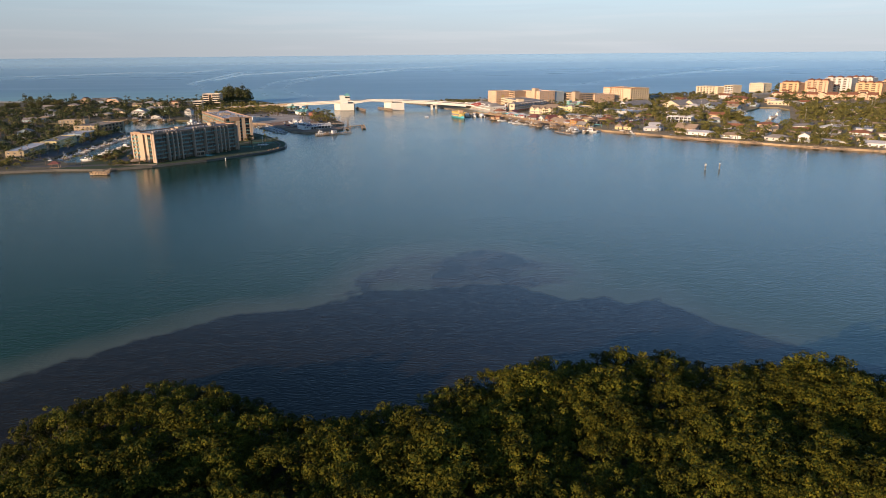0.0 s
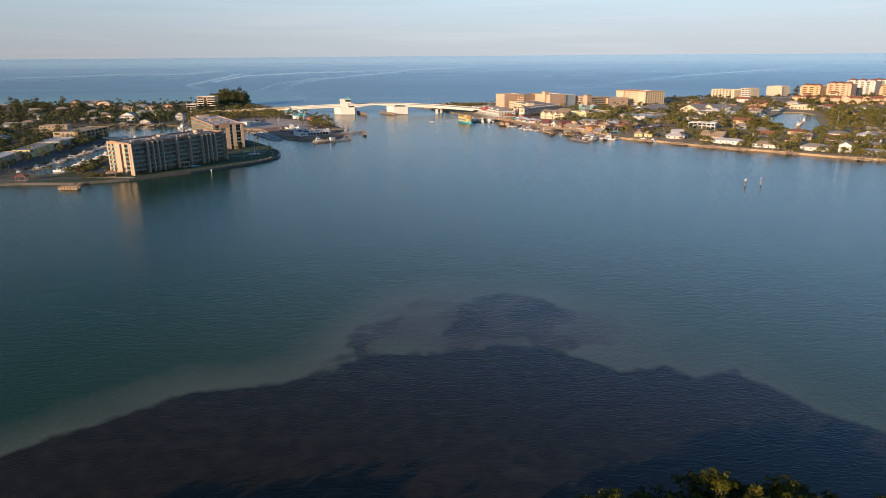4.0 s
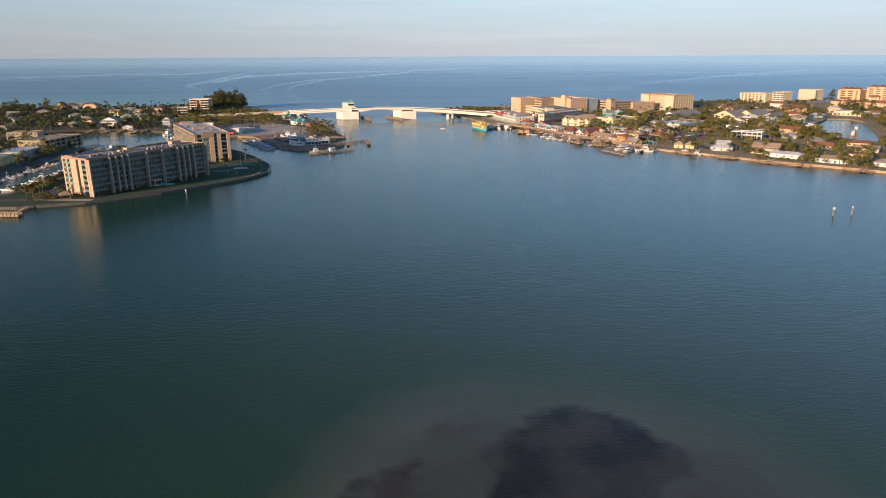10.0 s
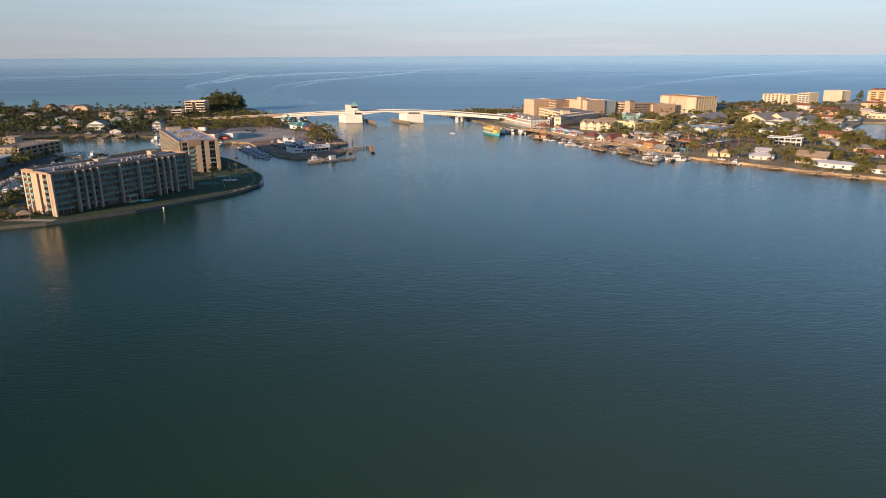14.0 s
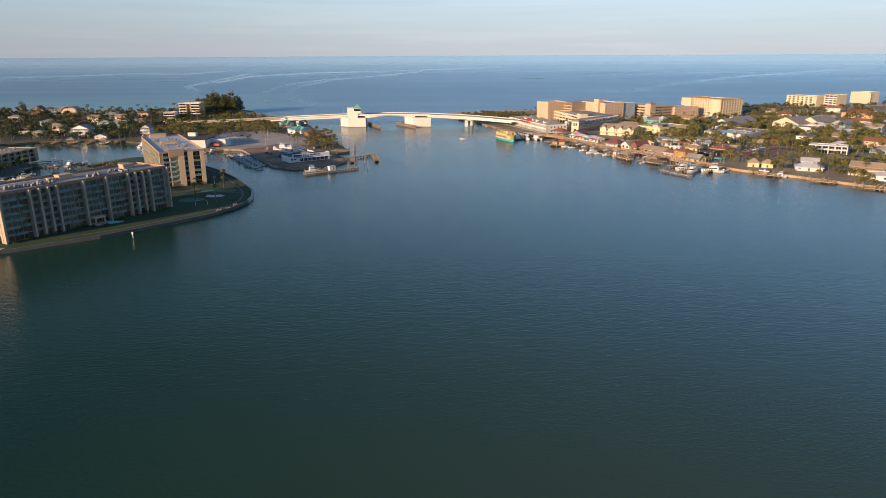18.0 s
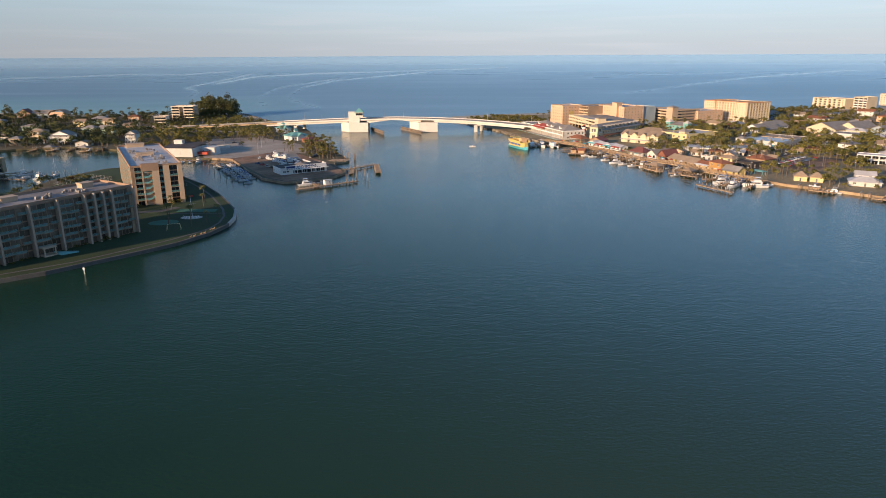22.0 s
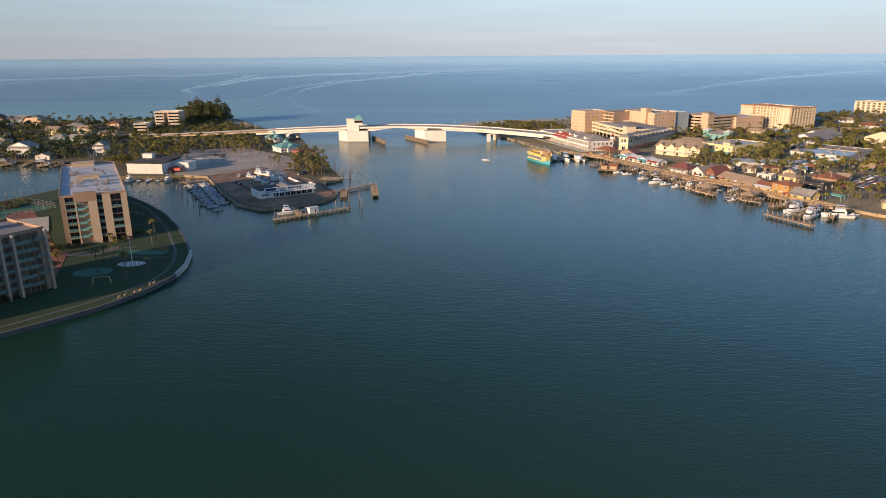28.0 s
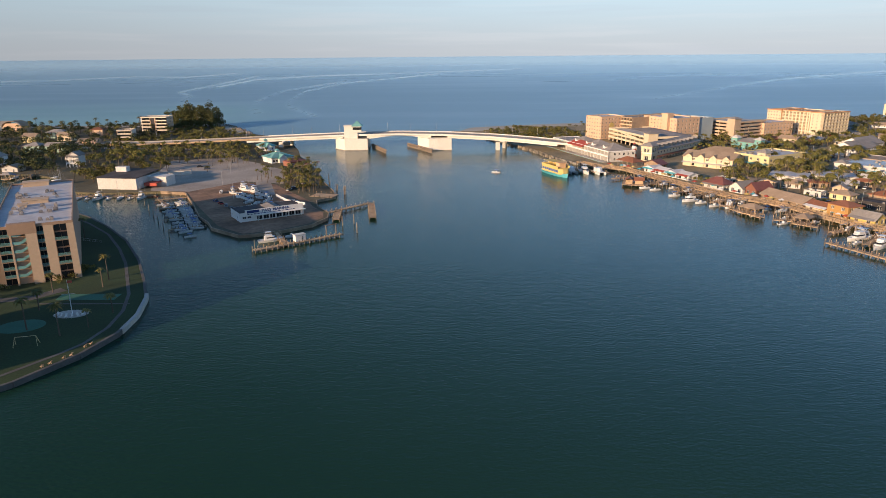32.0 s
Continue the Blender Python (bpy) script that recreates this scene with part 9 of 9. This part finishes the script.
for pts, w in (([(150, 915), (165, 905), (210, 925), (260, 945), (330, 965), (450, 990), (600, 960), (800, 860)], 13), ([(262, 946), (250, 880), (232, 810), (240, 760), (262, 745), (300, 735), (330, 690)], 8), ([(208, 672), (222, 690), (240, 720), (262, 745)], 6),
               ([(330, 690), (345, 650), (380, 610), (480, 530)], 7), ([(262, 745), (330, 790), (400, 860), (470, 985)], 8)):
    band("road", pts, w, ASPHALT, "grey village street", h=0.065)
for k in range(26):
    f = k / 26
    car(244 + 44 * f + (k % 2) * 4, 706 + 36 * f - (k % 2) * 6, -45 + rs.uniform(-3, 3), rs.randrange(5))
for k in range(18):
    car(268 + 2.6 * k, 905 - 3.6 * k + (k % 3) * 7, -15 + rs.uniform(-4, 4), rs.randrange(5))
for k in range(16):
    car(352 + 4.5 * k, 985 + (k % 2) * 12 + 1.5 * k, 26 + rs.uniform(-3, 3), rs.randrange(5))
for k in range(10):
    car(290 + 3 * k, 770 + 3 * k, 40, rs.randrange(5))
for x, y in ((238, 712), (262, 738), (275, 700), (300, 800), (286, 865), (330, 965), (400, 980), (230, 760), (246, 846), (215, 700)):
    street_lamp(x, y, GROUND, 0.5, 9, "village lamps")
# kiosks, sheds and parked cars between the shops
rs = random.Random(311)
SHEDS = [(176, 778, -62), (186, 770, -50), (196, 764, -40), (208, 757, -30), (222, 757, -20), (238, 752, -30), (206, 735, -55), (216, 728, -60), (226, 742, -45), (246, 728, -50), (250, 760, -35), (262, 772, -40), (272, 782, -30), (240, 798, -40),
         (264, 800, -50), (286, 758, -45), (302, 768, -45), (318, 752, -40), (330, 800, -52), (345, 820, -52), (356, 842, -55), (300, 925, -60), (318, 940, -60), (345, 935, -60), (365, 945, -60), (280, 940, -64), (235, 905, -62), (240, 880, -62), (262, 860, -55)]
for k, (x, y, a) in enumerate(SHEDS):
    roof, kind, lab = [(ROOF_DARK, "flat", "dark flat roof"), (ROOF_TAN, "hip", "brown hip roof"), (ROOF_GREY, "gable", "grey gable roof"), (ROOF_TAN, "gable", "brown gable roof"), (ROOF_RED, "hip", "red-brown roof"), (ROOF_WHITE, "gable", "pale gable roof")][k % 6]
    wall = (OFFWHITE, CREAM, TIMBER, OFFWHITE, PEACH, PALE_YELLOW)[k * 5 % 6]
    shop("kiosk", x, y, a, rs.uniform(6, 11), rs.uniform(5, 8), 1, wall, roof, f"low village kiosk with a {lab}", kind, rs.uniform(1.2, 1.9), 2.9, "x" if k % 2 else "y", group="village kiosks")
for k in range(24):
    x, y, a = SHEDS[k % len(SHEDS)]
    car(x + rs.uniform(-9, 12), y - rs.uniform(6, 12), a + rs.choice((0, 90)) + rs.uniform(-8, 8), rs.randrange(5))
scatter("date_palm", [(190, 770), (230, 750), (262, 790), (330, 800), (340, 850), (300, 910), (262, 900), (236, 830)], 26, 312, (0.95, 1.2), [(x + 3, y, 7) for x, y, _ in SHEDS] + [(295, 815, 26), (235, 835, 24), (222, 775, 15), (247, 772, 15)], gap=7, group="date palms")
scatter("shrub", [(150, 800), (168, 770), (182, 748), (206, 715), (214, 690), (222, 694), (212, 722), (190, 758), (172, 790), (158, 812)], 46, 313, (0.7, 1.5), [(x, y, 5) for x, y, _ in SHEDS], gap=3.0, far="trees and palms between the village shops")
for ob in [o for o in bpy.data.objects if o.name.split(".")[0] in ("hall", "motel") and not o.parent]:
    join_far(ob, ("window",))
# palms and trees
for x, y in ((234, 814), (239, 812), (245, 809), (265.7, 838), (265, 816), (290, 822.5), (316.6, 843), (293, 845), (206, 811), (211, 798), (240, 835), (300, 830), (255, 800)):
    plant("date_palm", x, y, 1.12, group="date palms")
for x, y in ((187.5, 744), (190, 748), (200.6, 749), (201.6, 743), (207, 740), (222, 738.7), (225, 733), (228.5, 727), (198, 752), (253, 697.5), (257.6, 697), (263.6, 696.6), (263, 690.7), (273.7, 695.7), (296.6, 718.7), (228, 666), (246, 637), (286, 650.7),
             (283.6, 641), (307, 620.5), (262, 626), (310, 590), (330, 560), (145.5, 1047), (153.8, 1054), (161, 1062), (158, 1040), (148, 990), (168, 1000), (236, 682), (222, 655), (215, 660)):
    plant("palm", x, y, 0.95, group="village palms")
VILLAGE = [(250, 690), (310, 690), (388, 690), (404, 740), (418, 795), (475, 860), (470, 960), (420, 1040), (350, 970), (300, 960), (262, 930), (262, 870), (250, 800), (262, 745)]
KEEP = [(289, 808, 30), (310, 828, 28), (386, 848, 15), (392, 878, 20), (318, 885, 22), (340, 905, 20), (398, 895, 28), (415, 885, 25), (412, 832, 12), (318, 708, 16), (275, 720, 24), (290, 875, 22), (385, 1000, 30)] + HOMES_R
scatter("tree", VILLAGE, 80, 71, (0.6, 1.2), KEEP, gap=4.5)
scatter("palm", VILLAGE, 60, 72, (0.8, 1.2), KEEP, gap=5)
INNER = [(180, 770), (205, 745), (225, 745), (262, 780), (250, 870), (300, 960), (330, 965), (300, 1000), (240, 960), (205, 935), (190, 905), (215, 870)]
INNER_KEEP = [(195, 830, 14), (215, 850, 16), (235, 835, 24), (222, 775, 15), (247, 772, 15), (258, 908, 14), (190, 870, 20), (200, 890, 18), (290, 985, 24)]
scatter("far_tree", INNER, 150, 78, (0.5, 1.0), INNER_KEEP, gap=3.5, far="trees and palms between the village shops")
scatter("far_palm", INNER, 80, 79, (0.8, 1.1), INNER_KEEP, gap=3.5, far="trees and palms between the village shops")
scatter("far_tree", VILLAGE, 330, 80, (0.5, 1.15), KEEP, gap=3.5, far="trees and palms between the village shops")
scatter("far_tree", [(205, 668), (222, 652), (262, 640), (300, 640), (330, 690), (262, 690), (236, 700)], 40, 81, (0.5, 0.9), [(250, 630, 14), (285, 610, 14), (228, 645, 9)], gap=4, far="trees and palms between the village shops")
GARDENS = [(262, 596), (300, 556), (362, 498), (430, 450), (560, 440), (700, 560), (760, 740), (620, 900), (540, 880), (525, 830), (492, 770), (462, 718), (428, 672), (406, 648), (380, 658), (330, 670), (285, 640)]
BAYH = [(285, 612, 12), (285, 590, 13), (306, 565, 14), (332, 543, 12), (348, 530, 7), (364, 518, 11), (388, 500, 13), (414, 480, 12), (440, 462, 12)]
scatter("far_tree", GARDENS, 760, 73, (0.7, 1.35), BAYH + HOMES_R, gap=4.5, group="garden trees", far="green garden trees among the bungalows")
scatter("far_palm", GARDENS, 170, 74, (0.8, 1.15), BAYH + HOMES_R, gap=5, far="green garden trees among the bungalows")
scatter("shrub", [(262, 590), (300, 553), (362, 496), (430, 452), (440, 462), (370, 507), (308, 564), (270, 600)], 110, 75, (0.8, 1.6), BAYH, gap=2.2, far="green garden trees among the bungalows")
plant("tree", 237, 632, 1.45, group="bay trees")
for x, y, k in ((243, 627, 0.55), (267, 616, 0.7), (258, 622, 0.5), (300, 584, 0.9), (292, 592, 0.7), (318, 560, 0.8), (340, 545, 0.9), (352, 520, 0.8), (372, 510, 0.9), (398, 490, 1.0), (424, 470, 1.1), (333, 536, 0.7),
                (276, 634, 1.0), (300, 612, 1.2), (310, 600, 1.1), (324, 588, 1.2), (345, 560, 1.2), (360, 545, 1.1), (380, 525, 1.2), (405, 505, 1.2)):
    plant("tree", x, y, k, group="bay trees")
for x, y in ((246, 641), (248, 644), (243, 638), (262, 628), (266, 624), (281, 611), (271, 640), (238, 660), (232, 668), (226, 674), (299, 577), (311, 570), (338, 530), (367, 502), (391, 488)):
    plant("palm", x, y, 0.9, group="bay palms")
BAY_YARDS = [(262, 590), (300, 553), (362, 496), (430, 452), (470, 470), (400, 530), (340, 590), (300, 630), (272, 640)]
scatter("far_tree", BAY_YARDS, 130, 91, (0.55, 1.1), [(a, b, r * 0.62) for a, b, r in BAYH] + HOMES_R, gap=3.6, far="green garden trees among the bungalows")
scatter("far_tree", VILLAGE, 160, 92, (0.8, 1.35), KEEP, gap=4, far="trees and palms between the village shops")
scatter("tree", [(352, 640), (378, 655), (392, 700), (402, 742), (384, 745), (364, 700)], 24, 98, (1.1, 1.6), HOMES_R, gap=5, group="trees by the basin")
scatter("far_tree", [(440, 690), (470, 660), (540, 630), (640, 700), (660, 840), (560, 860), (536, 830), (494, 768), (462, 718)], 170, 99, (1.0, 1.6), HOMES_R, gap=4.5, far="green garden trees among the bungalows")
scatter("far_palm", [(200, 735), (240, 700), (262, 690), (330, 700), (380, 760), (350, 860), (300, 920), (262, 880), (236, 800)], 70, 315, (0.9, 1.25), KEEP + [(x + 3, y, 5) for x, y, _ in SHEDS], gap=4, far="trees and palms between the village shops")
NORTH = [(480, 870), (620, 905), (760, 760), (900, 800), (900, 1100), (600, 1120), (420, 1090), (410, 1050), (470, 960)]
scatter("far_tree", NORTH, 330, 76, (0.9, 1.6), [(531, 978, 22), (560, 930, 22)] + HOMES_R, gap=4.5, group="far trees", far="distant trees among houses")
scatter("far_tree", [(405, 1060), (470, 1090), (560, 1130), (540, 1145), (430, 1130)], 60, 77, (0.8, 1.2), gap=5, group="far trees", far="distant trees among houses")
for i, (x, y) in enumerate([(700, 1160), (715, 1152), (728, 1160), (690, 1150), (562, 912), (604, 955), (612, 946), (560, 900)]):
    plant("pine", x, y, 0.85, group="far trees")

# ---- mangrove island at the start ----
def mangroves():
    rsm = random.Random(123)
    spots = []
    ring = ISLAND
    y = 84.0
    row = 0
    while y < 150:
        x = -84.0 + (row % 2) * 1.6
        while x < 140:
            px, py = x + rsm.uniform(-1.1, 1.1), y + rsm.uniform(-1.0, 1.0)
            spots.append((px, py, rsm.uniform(0.85, 1.32), rsm.uniform(0, 6.28), rsm.randrange(8)))
            x += 3.6
        y += 3.2
        row += 1
    ok = inside(np.array([s[0] for s in spots]), np.array([s[1] for s in spots]), ring)
    spots = [s for s, k in zip(spots, ok) if k]
    for i in range(8):
        shared(("mangrove", i), lambda: tree_meshes("mangrove", i))
    edge = to_edge(np.array([s[0] for s in spots]), np.array([s[1] for s in spots]), ring)
    order = sorted(range(len(spots)), key=lambda i: (spots[i][1] < 96, edge[i]))
    front = set(order[:220])
    verts, faces = [], []
    for i, (x, y, s, a, k) in enumerate(spots):
        hump = 1.12 * s * (0.72 + 0.5 * min(1.0, max(0.0, edge[i]) / 14)) * (1.0 + 0.22 * math.sin(x * 0.11 + 1) * math.cos(y * 0.13))
        trunk, crown = MESHES[("mangrove", k)]
        if i in front:
            t = tagged(part("mangrove_tree", trunk, at=(x, y, 0.3), rz=a, scale=(hump, hump, hump)), "low olive-green mangrove tree in a dense thicket", "tree", "mangroves")
            part("crown", crown, parent=t)
        else:
            co = np.empty(len(crown.vertices) * 3, np.float32)
            crown.vertices.foreach_get("co", co)
            co = co.reshape(-1, 3) * hump
            c, sn = math.cos(a), math.sin(a)
            co = np.stack([x + co[:, 0] * c - co[:, 1] * sn, y + co[:, 0] * sn + co[:, 1] * c, co[:, 2] + 0.3], -1)
            base = sum(len(v) for v in verts)
            verts.append(co)
            faces += (np.arange(len(co)).reshape(-1, 3) + base).tolist()
    # the rest of the island, which only lies below and behind the flight
    back = [(x + rsm.uniform(-2, 2), y + rsm.uniform(-2, 2)) for y in np.arange(-134, 82, 9.0) for x in np.arange(-105, 148, 9.0)]
    keep = to_edge(np.array([p[0] for p in back]), np.array([p[1] for p in back]), ring) > 2.5
    for i, (x, y) in enumerate(p for p, k in zip(back, keep) if k):
        crown = shared(("shrub", i % 4), lambda: tree_meshes("shrub", i % 4))[1]
        co = np.empty(len(crown.vertices) * 3, np.float32)
        crown.vertices.foreach_get("co", co)
        co = co.reshape(-1, 3) * np.array((4.6, 4.6, 3.1)) * rsm.uniform(0.85, 1.2)
        base = sum(len(v) for v in verts)
        verts.append(co + np.array((x, y, 0.2)))
        faces += (np.arange(len(co)).reshape(-1, 4) + base).tolist()
    me = bpy.data.meshes.new("mangrove_thicket")
    me.from_pydata(np.concatenate(verts).tolist(), [], faces)
    me.materials.append(MANGROVE)
    tagged(new("mangrove_thicket", me), "dense olive-green mangrove canopy", "thicket", kind="stuff")


mangroves()
plant("young_pine", 56.4, 133, 1.05, z=0.3)


def dead_tree(x, y, h, seed):
    """A bare grey mangrove whose branches stand above the canopy."""
    rs = random.Random(seed)
    t = thing("dead_tree", x, y, 0.3, rs.uniform(0, 6), "bare grey dead mangrove standing in the thicket", "tree", "dead mangroves")
    part("trunk", Shape().tube((0, 0, 0), (0.3, 0.1, h * 0.7), 0.14, 0.08, 6), DEADWOOD, t)
    for k in range(6):
        a, z = k * 1.1 + rs.uniform(-0.3, 0.3), h * rs.uniform(0.45, 0.7)
        m = Vector((0.3 + 0.8 * math.cos(a), 0.1 + 0.8 * math.sin(a), z + 1.0))
        e = m + Vector((rs.uniform(-0.7, 0.7), rs.uniform(-0.7, 0.7), rs.uniform(0.6, 1.4)))
        part("branch", Shape().tube((0.3 * z / h, 0.1 * z / h, z), m, 0.06, 0.04, 5).tube(m, e, 0.04, 0.015, 4).tube(m, m + Vector((0.6 * math.cos(a + 1), 0.6 * math.sin(a + 1), 0.5)), 0.03, 0.01, 4), DEADWOOD, t)


dead_tree(57, 92, 8.6, 1)
dead_tree(49, 132, 8.4, 2)
groves()
